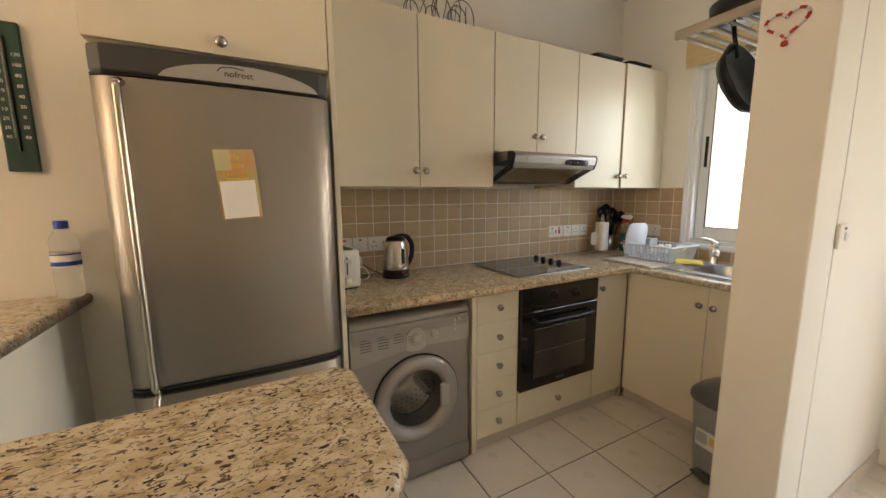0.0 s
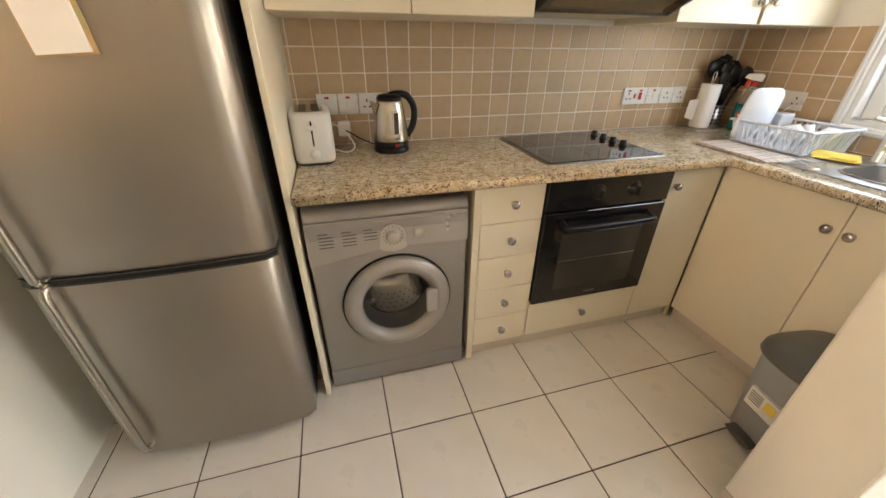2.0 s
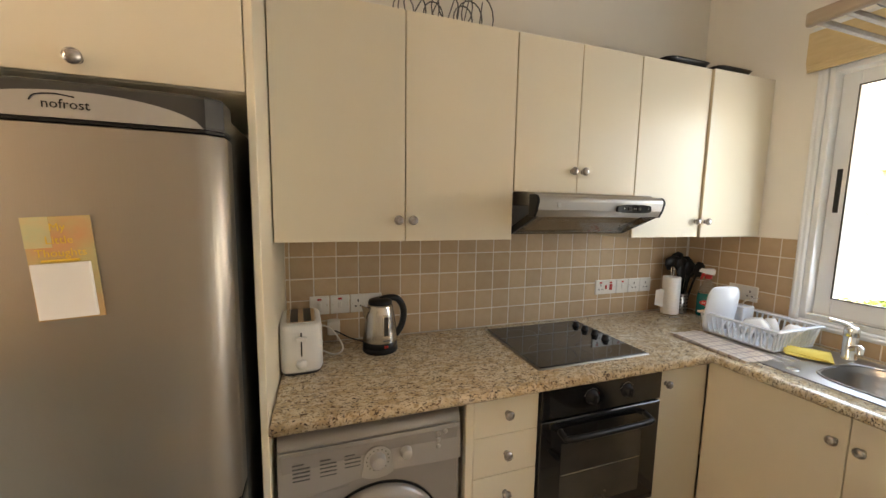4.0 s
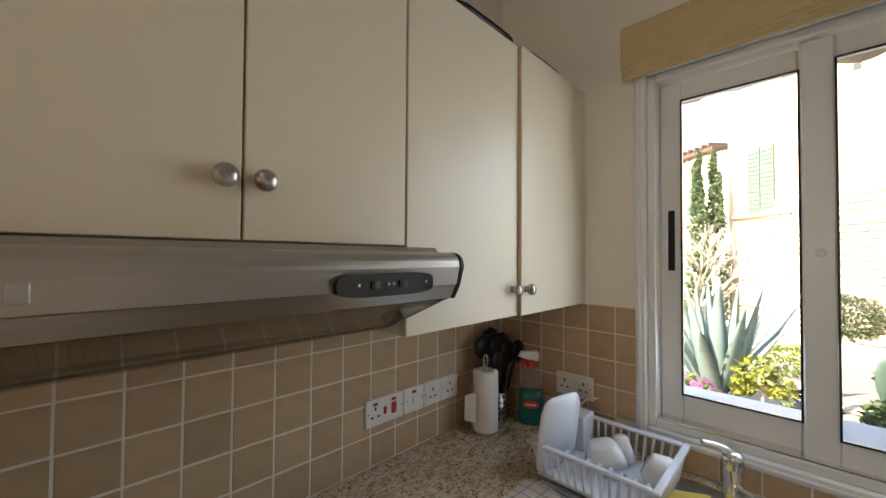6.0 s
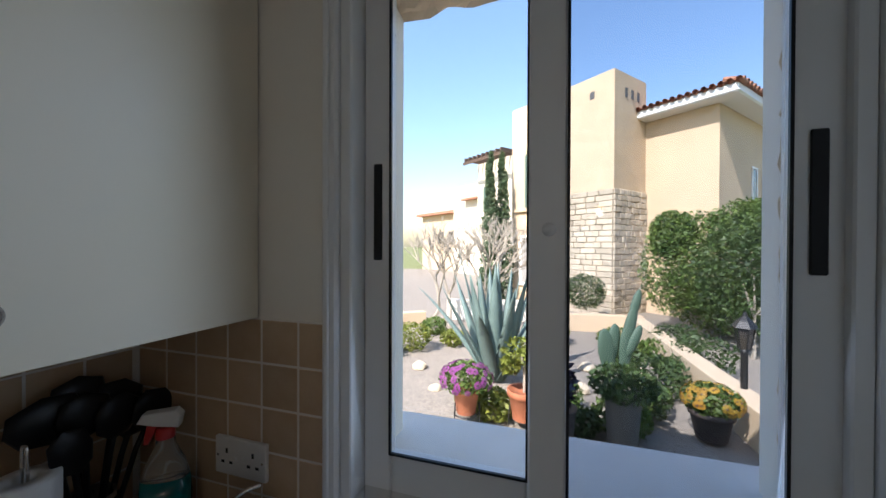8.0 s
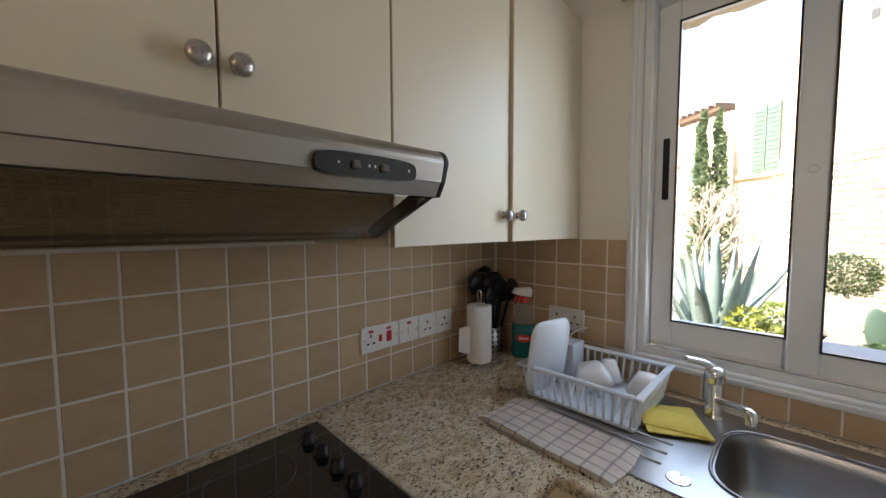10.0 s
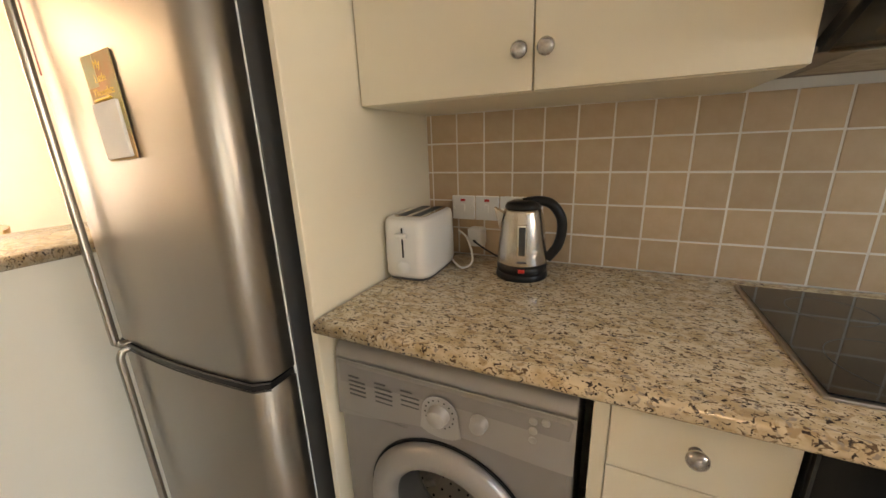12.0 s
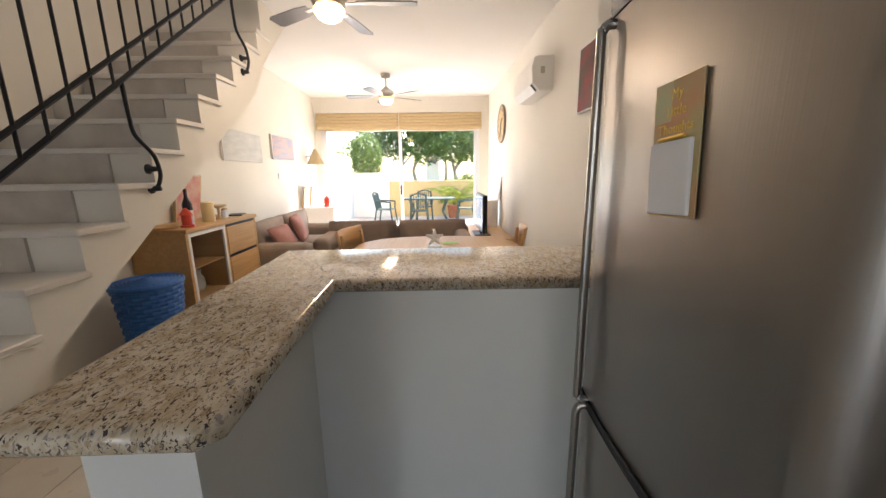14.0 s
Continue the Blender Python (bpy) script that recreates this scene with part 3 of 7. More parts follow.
# curved grey cap with the pale badge
bm = slab([(x, y + 0.002) for x, y in front] + [(FW, -0.60), (-FW, -0.60)], 1.7155, 1.79, 0.008, 2)
cap = part("cap", bm, "fridge_side", fr, "dark grey curved top cap")
part("cap_line", slab([(x, y - 0.001) for x, y in front] + [(FW, -0.61), (-FW, -0.61)], 1.7085, 1.7145), "black", fr)
bm = bmesh.new()
rows_ = []
for i in range(33):
    u = -1 + 2 * i / 32
    x = 0.06 + u * 0.215
    uu = x / FW
    y = -0.6975 - 0.018 * (1 - uu * uu) + 0.02 * (max(0, abs(uu) - 0.9) / 0.1) ** 2
    h = 0.052 * (1 - u * u) ** 0.6
    rows_.append((bm.verts.new((x, y, 1.7175)), bm.verts.new((x, y, 1.7175 + h + 0.0005)), bm.verts.new((x, y + 0.004, 1.7175)), bm.verts.new((x, y + 0.004, 1.7175 + h + 0.0005))))
for a, b in zip(rows_, rows_[1:]):
    bm.faces.new((a[0], b[0], b[1], a[1]))
    bm.faces.new((a[2], a[3], b[3], b[2]))
    bm.faces.new((a[1], b[1], b[3], a[3]))
badge = part("badge", bm, "silver_light", fr, "pale silver badge")
lettering("nofrost", 0.026, "black", badge, on_y(0.045, -0.7158, 1.743), "badge_lettering")
part("badge_swoosh", tube(curve_points([(-0.01, -0.7165, 1.747), (0.0, -0.7165, 1.758), (0.03, -0.7163, 1.762), (0.06, -0.716, 1.758)], 5), 0.0014, 5), "black", badge)
# long tubular handles on the hinge-free edge
HX, HY = -0.232, -0.728
for z0, z1, owner in ((0.10, 0.784, low), (0.800, 1.69, up)):
    bm = tube(curve_points([(HX + 0.008, HY + 0.09, z1), (HX - 0.006, HY + 0.03, z1), (HX - 0.012, HY, z1 - 0.012), (HX - 0.012, HY - 0.004, z1 - 0.10), (HX - 0.012, HY - 0.004, z0 + 0.10),
                            (HX - 0.012, HY, z0 + 0.012), (HX - 0.006, HY + 0.03, z0), (HX + 0.008, HY + 0.09, z0)], 5), 0.0105, 12)
    part("handle", bm, "handle_steel", owner, "long satin steel tubular handle", True)
for x in (-0.25, 0.25):
    part("foot", turned([(0.02, 0), (0.02, 0.028), (0.012, 0.032)], 12, at=(x, -0.6, 0)), "black", fr)
part("kick_grille", cuboid((-0.29, -0.625, 0.012), (0.29, -0.60, 0.052), 0.004), "fridge_side", fr)

pad = thing("magnetic_notepad", (-0.036, 1.2525, 1.312), 0, "orange and green card with a white notepad on the fridge door", "notepad")
pad.matrix_basis = pose(-0.036, 1.2525, 1.312, 0, -3.5, 0)
part("backing_card", cuboid((-0.055, -0.0015, 0), (0.055, 0.0015, 0.212), 0.0005), "card_orange", pad)
part("green_patch", cuboid((-0.055, -0.0022, 0.150), (-0.012, -0.0016, 0.212)), "leaf_pale", pad)
part("note_block", cuboid((-0.050, -0.009, 0.004), (0.046, -0.002, 0.118), 0.001), "paper", pad)
part("clip", tube([(-0.03, -0.007, 0.123), (0.03, -0.007, 0.123)], 0.003, 8), "gold", pad)
for k, w in enumerate(("My", "Little", "Thoughts")):
    lettering(w, 0.022, "gold", pad, on_y(0.0, -0.0022, 0.19 - k * 0.026))

# ---- washing machine ----
wm = thing("washing_machine", (0.612, 1.42, 0), 0, "silver front-loading washing machine under the worktop", "washing machine")
W2 = 0.297
drum_box = box("body", "silver", (-W2, 0.012, 0.012), (W2, 0.55, 0.80), wm, 0.012, 2)
bpy.context.view_layer.update()
cut(drum_box, turned([(0, 0), (0.148, 0), (0.148, 0.40), (0, 0.40)], 40, at=(0.622, 1.40, 0.425), m=Matrix.Rotation(radians(-90), 4, 'X')))
lid_prof = [(0.017, 0.8015)] + [(0.017 + 0.035 * (1 - math.cos(a)), 0.812 + 0.034 * math.sin(a)) for a in [math.pi / 2 * i / 6 for i in range(7)]] + [(0.55, 0.849), (0.55, 0.8015)]
part("lid", extrude_x(lid_prof, -W2, W2, 0.003), "fascia", wm, "", True)
# control fascia with a sagging lower edge
bm = bmesh.new()
cols = []
for i in range(25):
    u = -1 + 2 * i / 24
    low_z = 0.668 + 0.018 * u + 0.012 * math.cos(u * 3.0)
    cols.append([bm.verts.new((u * W2, y, z)) for y, z in ((0.006, low_z), (0.016, 0.80), (0.03, 0.80), (0.03, low_z))])
for a, b in zip(cols, cols[1:]):
    for k in range(4):
        bm.faces.new((a[k], b[k], b[(k + 1) % 4], a[(k + 1) % 4]))
bm.faces.new(cols[0])
bm.faces.new(cols[-1][::-1])
bmesh.ops.recalc_face_normals(bm, faces=bm.faces[:])
fas = part("control_panel", bm, "fascia", wm)
part("panel_gap", tube([(-W2 + 0.01 + i * 0.04, 0.008, 0.654 + 0.0007 * i) for i in range(6)], 0.003, 5), "black", wm)
part("plinth_panel", cuboid((-W2, 0.006, 0.014), (W2, 0.012, 0.105), 0.003), "silver", wm)
KM = Matrix.Rotation(radians(90), 4, 'X')


def dial(x, z, r, owner, y=0.011):
    d = part("dial", turned([(r * 1.1, 0), (r * 1.1, 0.004), (r, 0.006), (r * 0.92, 0.020), (r * 0.8, 0.023), (0, 0.023)], 28, at=(x, y, z), m=KM), "silver_light", owner, "", True)
    return d


# drawn half-moon plate behind the programme dial
pl = [(0.046 * math.cos(a), 0.046 * math.sin(a)) for a in [math.pi * i / 14 for i in range(15)]] + [(-0.052, -0.05), (-0.03, -0.062), (0.0, -0.066), (0.03, -0.062), (0.052, -0.05)]
bm = slab(pl, 0, 0.003, 0.001, 1)
bm.transform(Matrix.Translation((0.005, 0.0075, 0.728)) @ FACE_Y)
part("dial_plate", bm, "silver_light", fas, "pale half-round dial plate")
dial(0.005, 0.728, 0.024, fas, 0.0045)
dial(0.10, 0.734, 0.019, fas)
for i in range(16):
    a = 2 * math.pi * i / 16
    part("mark", cuboid((0.005 + 0.036 * math.cos(a) - 0.0016, 0.0035, 0.728 + 0.036 * math.sin(a) - 0.0016), (0.005 + 0.036 * math.cos(a) + 0.0016, 0.0045, 0.728 + 0.036 * math.sin(a) + 0.0016)), "black", fas)
for x, z in ((0.215, 0.775), (0.215, 0.752), (0.215, 0.729), (0.24, 0.779)):
    part("button", turned([(0.009, 0), (0.009, 0.004), (0.006, 0.006), (0, 0.006)], 14, at=(x, 0.0145, z), m=KM), "silver_light", fas, "", True)
for x in (0.13, 0.147, 0.164, 0.181):
    for z in (0.782, 0.771):
        part("mark", cuboid((x, 0.0125, z), (x + 0.004, 0.0135, z + 0.005)), "black", fas)
for col, x in enumerate((-0.255, -0.175, -0.10)):
    for k in range(5):
        part("mark", cuboid((x, 0.0085 + 0.0005 * col, 0.705 + k * 0.013), (x + (0.05 if k < 4 else 0.032), 0.0105, 0.7085 + k * 0.013)), "rubber", fas)
part("logo_bar", cuboid((-0.262, 0.0125, 0.775), (-0.22, 0.0145, 0.786), 0.001), "black", fas)
# porthole
CX, CZ = 0.01, 0.425
ring = turned([(0.150, 0.0), (0.212, 0.0), (0.215, -0.010), (0.205, -0.028), (0.180, -0.037), (0.155, -0.030), (0.142, -0.012), (0.142, 0.0)], 48, m=Matrix.Rotation(radians(-90), 4, 'X'))
ring.transform(Matrix.Translation((CX, 0.012, CZ)))
door = part("porthole_door", ring, "fascia", wm, "", True)
part("door_gap", turned([(0.206, 0), (0.2205, 0), (0.2205, 0.004), (0.206, 0.004)], 48, at=(CX, 0.012, CZ), m=KM), "black", wm)
part("handle", cuboid((CX + 0.112, -0.030, CZ - 0.055), (CX + 0.158, -0.004, CZ + 0.055), 0.008, 2), "silver_light", door)
bowl_glass = part("glass_bowl", turned([(0.143, 0.0), (0.139, -0.010), (0.125, -0.045), (0.105, -0.075), (0.06, -0.088), (0, -0.090)], 40, at=(CX, 0.004, CZ), m=KM), "glass", door, "clear glass porthole bowl", True)
bowl_glass.visible_shadow = False
part("door_seal", turned([(0.1475, -0.008), (0.1475, -0.06), (0.128, -0.085), (0.128, -0.10), (0.1475, -0.10)], 40, at=(CX, 0.004, CZ), m=KM), "rubber", wm, "grey rubber door seal", True)
dm = part("drum", turned([(0.1465, -0.105), (0.1465, -0.30), (0.10, -0.315), (0, -0.318)], 40, at=(CX, 0.004, CZ), m=KM), "drum", wm, "perforated steel drum", True)
hole = turned([(0.0042, 0), (0.0042, 0.001), (0, 0.001)], 6)
hole_mesh = bpy.data.meshes.new("perforation")
hole.to_mesh(hole_mesh)
hole.free()
hole_mesh.materials.append(M["black"])
for i in range(30):
    a = 2 * math.pi * i / 30
    for k in range(5):
        p_ = Vector((CX + 0.1455 * math.cos(a + 0.1 * (k % 2)), 0.125 + 0.034 * k, CZ + 0.1455 * math.sin(a + 0.1 * (k % 2))))
        o = new("perforation", hole_mesh)
        o.parent = dm
        o.matrix_basis = Matrix.Translation(p_) @ Vector((CX - p_.x, 0, CZ - p_.z)).to_track_quat('Z', 'Y').to_matrix().to_4x4()
for q in range(3):
    a = 0.5 + 2.09 * q
    fin = cuboid((0.105, -0.012, 0.12), (0.146, 0.012, 0.29), 0.006, 2)
    fin.transform(Matrix.Translation((CX, 0, CZ)) @ Matrix(((1, 0, 0, 0), (0, 0, 1, 0), (0, -1, 0, 0), (0, 0, 0, 1))) @ Matrix.Rotation(a, 4, 'Z'))
    part("drum_fin", fin, "drum", dm)

# ---- oven and hob ----
ov = thing("oven", (1.539, 1.44, 0), 0, "black built-in electric oven with a glass door", "oven")
box("body", "black", (-0.297, 0.0, 0.28), (0.297, 0.095, 0.874), ov, 0.003)
box("control_panel", "black_glass", (-0.299, -0.018, 0.748), (0.299, -0.0005, 0.875), ov, 0.003)
for x in (-0.07, 0.11):
    d = part("dial", turned([(0.03, 0), (0.029, 0.003), (0.021, 0.005), (0.019, 0.020), (0.017, 0.022), (0, 0.022)], 24, at=(x, -0.018, 0.812), m=KM), "black", ov, "", True)
    part("dial_grip", cuboid((x - 0.004, -0.046, 0.792), (x + 0.004, -0.0395, 0.832), 0.002), "black", d)
    for i in range(9):
        a = math.pi * (0.1 + 0.8 * i / 8)
        part("mark", cuboid((x + 0.036 * math.cos(a) - 0.001, -0.0188, 0.812 + 0.036 * math.sin(a) - 0.001), (x + 0.036 * math.cos(a) + 0.001, -0.0181, 0.812 + 0.036 * math.sin(a) + 0.001)), "white" if i else "red", ov)
od = box("oven_door", "black_glass", (-0.299, -0.018, 0.279), (0.299, -0.0005, 0.738), ov, 0.003)
box("door_window", "dark_glass", (-0.205, -0.0195, 0.345), (0.205, -0.0175, 0.635), od, 0.0006, 1, "see-through dark oven window")
box("shelf_bar", "chrome", (-0.20, -0.0207, 0.5), (0.20, -0.0198, 0.503), od)
part("handle", tube(curve_points([(-0.215, -0.018, 0.695), (-0.215, -0.045, 0.688), (-0.195, -0.062, 0.683), (0.0, -0.066, 0.682), (0.195, -0.062, 0.683), (0.215, -0.045, 0.688), (0.215, -0.018, 0.695)], 5), 0.012, 10), "black", od, "", True)
box("badge", "rubber", (-0.03, -0.0195, 0.303), (0.03, -0.0180, 0.317), od)

hb = thing("hob", (1.533, 1.72, 0.925), 0, "black ceramic hob with steel rim and four knobs", "hob")
box("rim", "steel_h", (-0.283, -0.247, 0.0), (0.283, 0.247, 0.006), hb, 0.002)
box("glass", "black_glass", (-0.274, -0.238, 0.0062), (0.274, 0.238, 0.0092), hb, 0.001)
for x, y, r in ((-0.13, -0.115, 0.10), (0.09, -0.12, 0.075), (-0.14, 0.12, 0.075), (0.07, 0.12, 0.09)):
    part("ring_mark", turned([(r - 0.0015, 0), (r, 0.0004), (r, 0)], 48, at=(x, y, 0.0092)), "rubber", hb)
for i in range(4):
    part("knob", turned([(0.019, 0), (0.019, 0.004), (0.0155, 0.007), (0.014, 0.022), (0.011, 0.024), (0, 0.024)], 20, at=(0.215, 0.16 - i * 0.072, 0.0092)), "black", hb, "", True)

# ---- cooker hood ----
hd = thing("cooker_hood", (1.216, 2.04, 0), 0, "stainless steel cooker hood with tinted visor under the wall cabinet", "cooker hood")
HWID = 0.628
part("canopy", extrude_x([(-0.02, 1.455), (-0.02, 1.6195), (-0.487, 1.6195), (-0.50, 1.608), (-0.54, 1.602), (-0.550, 1.592), (-0.545, 1.578), (-0.52, 1.57), (-0.12, 1.57), (-0.10, 1.455)], 0.03, HWID - 0.004, 0.0), "steel_h", hd)
hood_nose = [(-0.50, 1.6105)] + [(-0.532 - 0.026 * math.sin(a), 1.585 + 0.0255 * math.cos(a)) for a in [math.radians(13 * i) for i in range(8)]]
part("fascia", extrude_x(hood_nose + [(-0.550, 1.552), (-0.5475, 1.5505), (-0.536, 1.527), (-0.528, 1.527), (-0.545, 1.58), (-0.50, 1.58)], 0.010, HWID - 0.010, 0.0), "steel_h", hd)
for x0 in (0.0, HWID - 0.0095):
    part("end_cap", extrude_x([(y - 0.002 if y < -0.51 else y, z) for y, z in hood_nose] + [(-0.551, 1.552), (-0.537, 1.526), (-0.50, 1.526), (-0.50, 1.56)], x0, x0 + 0.0095, 0.001), "black", hd, "black plastic end cap")
part("visor", extrude_x([(-0.528, 1.524), (-0.524, 1.524), (-0.345, 1.450), (-0.349, 1.447)], 0.0245, HWID - 0.0245, 0.0), "dark_glass", hd, "tinted glass visor")
part("visor_rim", extrude_x([(-0.3495, 1.4475), (-0.357, 1.4505), (-0.358, 1.4475), (-0.3505, 1.4445)], 0.0245, HWID - 0.0245, 0.0), "steel_h", hd, "steel rim of the visor")
fil = part("grease_filter", extrude_x([(-0.510, 1.5265), (-0.506, 1.529), (-0.35, 1.471), (-0.352, 1.467)], 0.075, HWID - 0.09, 0.0), "filter", hd, "brown grease filter mesh")
for k in range(40):
    x = 0.08 + k * (HWID - 0.175) / 39
    part("mesh_wire", tube([(x, -0.509, 1.5235), (x, -0.354, 1.4655)], 0.0012, 4), "cream_edge", fil)
for k in range(14):
    u = k / 13
    y, z = -0.5085 + u * 0.154, 1.523 - u * 0.0575
    part("mesh_wire", tube([(0.078, y, z), (HWID - 0.093, y, z)], 0.001, 4), "cream_edge", fil)
for x0 in (0.010, HWID - 0.024):
    part("side_cheek", extrude_x([(-0.535, 1.545), (-0.536, 1.528), (-0.352, 1.447), (-0.33, 1.447), (-0.33, 1.47), (-0.50, 1.545)], x0, x0 + 0.014, 0.002), "black", hd)
part("underside", cuboid((0.006, -0.345, 1.447), (HWID - 0.006, -0.012, 1.458), 0.002), "hood_under", hd)
part("lower_filter", cuboid((0.07, -0.33, 1.4455), (HWID - 0.07, -0.06, 1.4468)), "filter", hd)
cp = part("control_plate", loft([[(x, -0.5625, z) for x, z in ellipse(0.088, 0.017, 24, 0.46, 1.561, 4)], [(x, -0.545, z) for x, z in ellipse(0.088, 0.017, 24, 0.46, 1.561, 4)]]), "black_glass", hd)
for x in (0.433, 0.483):
    part("switch", cuboid((x - 0.006, -0.569, 1.555), (x + 0.006, -0.5615, 1.567), 0.002), "rubber", cp)
for x in (0.405, 0.455, 0.465, 0.53):
    part("mark", cuboid((x, -0.5633, 1.560), (x + 0.003, -0.5615, 1.564)), "white", cp)
part("logo_bar", cuboid((0.09, -0.5575, 1.562), (0.105, -0.5525, 1.580), 0.001), "silver_light", hd)

# ---- sink, tap and worktop cut-out ----
cut(worktop, slab(ellipse(0.175, 0.225, 32, 2.43, 0.93, 4), 0.80, 1.0))
sk = thing("sink", (2.43, 0.93, 0.925), 0, "stainless steel inset sink with a ribbed drainer", "sink")
rim = slab([(-0.235, -0.31), (0.245, -0.31), (0.245, 0.66), (-0.235, 0.66)], 0.0, 0.004, 0.0015, 1)
tray = part("tray", rim, "sink", sk)
bpy.context.view_layer.update()
cut(tray, loft([[(2.43 + x, 0.93 + y, z) for x, y in ellipse(0.165, 0.215, 32, 0, 0, 4)] for z in (0.9, 1.0)]))
rings = []
for s_, z, p in ((1.0, 0.004, 4), (0.985, -0.004, 4), (0.955, -0.03, 4), (0.93, -0.13, 4), (0.86, -0.155, 3.4), (0.4, -0.16, 2.5), (0.12, -0.163, 2)):
    rings.append([(x, y, z) for x, y in ellipse(0.168 * s_, 0.218 * s_, 40, 0, 0, p)])
part("bowl", loft(rings, cap=(False, True)), "sink", sk, "", True)
part("bowl_rim", tube([(x, y, 0.005) for x, y in ellipse(0.172, 0.222, 40, 0, 0, 4)] + [(0.172, 0, 0.005)], 0.004, 6), "sink", sk, "", True)
for k in range(7):
    part("rib", tube([(-0.15 + k * 0.05, 0.30, 0.004), (-0.15 + k * 0.05, 0.63, 0.004)], 0.004, 6), "sink", sk, "", True)
part("waste", turned([(0.035, 0), (0.03, 0.003), (0.0, 0.002)], 20, at=(0, 0, -0.163)), "chrome", sk)
part("overflow_cap", turned([(0.024, 0), (0.022, 0.002), (0, 0.003)], 20, at=(-0.18, 0.26, 0.004)), "chrome", sk)
tp = thing("mixer_tap", (2.625, 1.185, 0.929), 0, "chrome single-lever mixer tap behind the sink", "tap")
part("base", turned([(0.028, 0), (0.027, 0.006), (0.0245, 0.012), (0.0245, 0.098), (0.0235, 0.101), (0.0255, 0.104), (0.0255, 0.132), (0.021, 0.142), (0, 0.145)], 28), "chrome", tp, "", True)
part("spout", tube(curve_points([(-0.01, -0.012, 0.050), (-0.05, -0.03, 0.062), (-0.10, -0.06, 0.080), (-0.140, -0.083, 0.093), (-0.158, -0.093, 0.094), (-0.163, -0.096, 0.072)], 6), 0.0135, 14), "chrome", tp, "", True)
part("lever", tube(curve_points([(0, 0, 0.138), (-0.012, 0.018, 0.150), (-0.028, 0.042, 0.157), (-0.042, 0.064, 0.160)], 5), 0.010, 10), "chrome", tp, "", True)

# ---- sockets ----
def wall_plate(name, label, m, w, kind, h=0.086):
    """A white wall plate in the plane of m, its lower left corner at the origin of m."""
    t_ = thing(name, label=label, category="socket", group="wall sockets")
    t_.matrix_basis = m
    part("plate", cuboid((0, -0.011, 0), (w, 0, h), 0.003, 2), "white", t_)

    def holes(cx):
        for dx, dz, ww, hh in ((0, 0.056, 0.006, 0.011), (-0.012, 0.03, 0.009, 0.006), (0.012, 0.03, 0.009, 0.006)):
            part("slot", cuboid((cx + dx - ww / 2, -0.0118, dz - hh / 2), (cx + dx + ww / 2, -0.0112, dz + hh / 2)), "black", t_)

    def rocker(cx, mat="white", big=1.0):
        part("rocker", cuboid((cx - 0.007 * big, -0.016, 0.043 - 0.013 * big), (cx + 0.007 * big, -0.011, 0.043 + 0.013 * big), 0.002), mat, t_)

    def lamp_(cx):
        part("indicator", cuboid((cx - 0.009, -0.0125, 0.066), (cx + 0.009, -0.011, 0.075), 0.0005), "red", t_)

    if kind == "cooker":
        holes(0.035); rocker(0.072, "red", 0.9); rocker(0.108, "red", 1.4); lamp_(0.035); lamp_(0.108)
    elif kind == "spur":
        rocker(w / 2, "white", 1.1); lamp_(w / 2)
    elif kind == "double":
        holes(0.036); holes(w - 0.036); rocker(w / 2 - 0.012, "white", 0.5); rocker(w / 2 + 0.012, "white", 0.5)
    else:
        holes(w / 2)
    for sx in (0.010, w - 0.010):
        part("screw", turned([(0.003, 0), (0.003, 0.001), (0, 0.001)], 8, at=(sx, -0.011, h / 2), m=KM), "chrome", t_)
    return t_


TY = WY - 0.007
wall_plate("fused_switch", "white fused switch with red indicator on the tiles", pose(0.400, TY, 1.058), 0.086, "spur")
wall_plate("fused_switch", "white fused switch with red indicator on the tiles", pose(0.490, TY, 1.058), 0.086, "spur")
wall_plate("double_socket", "white double socket behind the kettle", pose(0.580, TY, 1.058), 0.146, "double")
wall_plate("cooker_switch", "white cooker switch with socket and red rockers", pose(1.995, TY, 1.055), 0.150, "cooker")
wall_plate("fused_switch", "white fused switch with red indicator on the tiles", pose(2.149, TY, 1.055), 0.088, "spur")
wall_plate("single_socket", "white single socket on the tiles", pose(2.240, TY, 1.055), 0.088, "single")
wall_plate("single_socket", "white single socket on the tiles", pose(2.331, TY, 1.055), 0.088, "single")
wall_plate("double_socket", "white double socket beside the window", pose(WX - 0.007, 1.758, 1.06, 0, 0, -90), 0.148, "double")
sw = wall_plate("light_switch", "white light switch on the hall wall", pose(1.745, 0.409, 1.185), 0.086, "spur")
sw["category"] = "switch"

# ---- toaster and kettle ----
to = thing("toaster", (0.372, 1.828, 0.925), 3, "white plastic two-slice toaster beside the tall panel", "toaster")
rings = []
for s_, z in ((0.94, 0.008), (1.0, 0.02), (1.0, 0.10), (0.985, 0.165), (0.95, 0.185), (0.88, 0.19)):
    rings.append([(x, y, z) for x, y in ellipse(0.078 * s_, 0.132 * s_, 36, 0, 0, 5)])
part("body", loft(rings), "white", to, "", True)
part("foot_rim", loft([[(x, y, 0.0) for x, y in ellipse(0.070, 0.122, 30, 0, 0, 5)], [(x, y, 0.0085) for x, y in ellipse(0.073, 0.126, 30, 0, 0, 5)]]), "rubber", to)
part("top_plate", slab(ellipse(0.055, 0.105, 30, 0, 0.01, 6), 0.1902, 0.1925, 0.001, 1), "chrome", to)
for x in (-0.024, 0.024):
    part("slot", cuboid((x - 0.014, -0.08, 0.1926), (x + 0.014, 0.10, 0.1932)), "black", to)
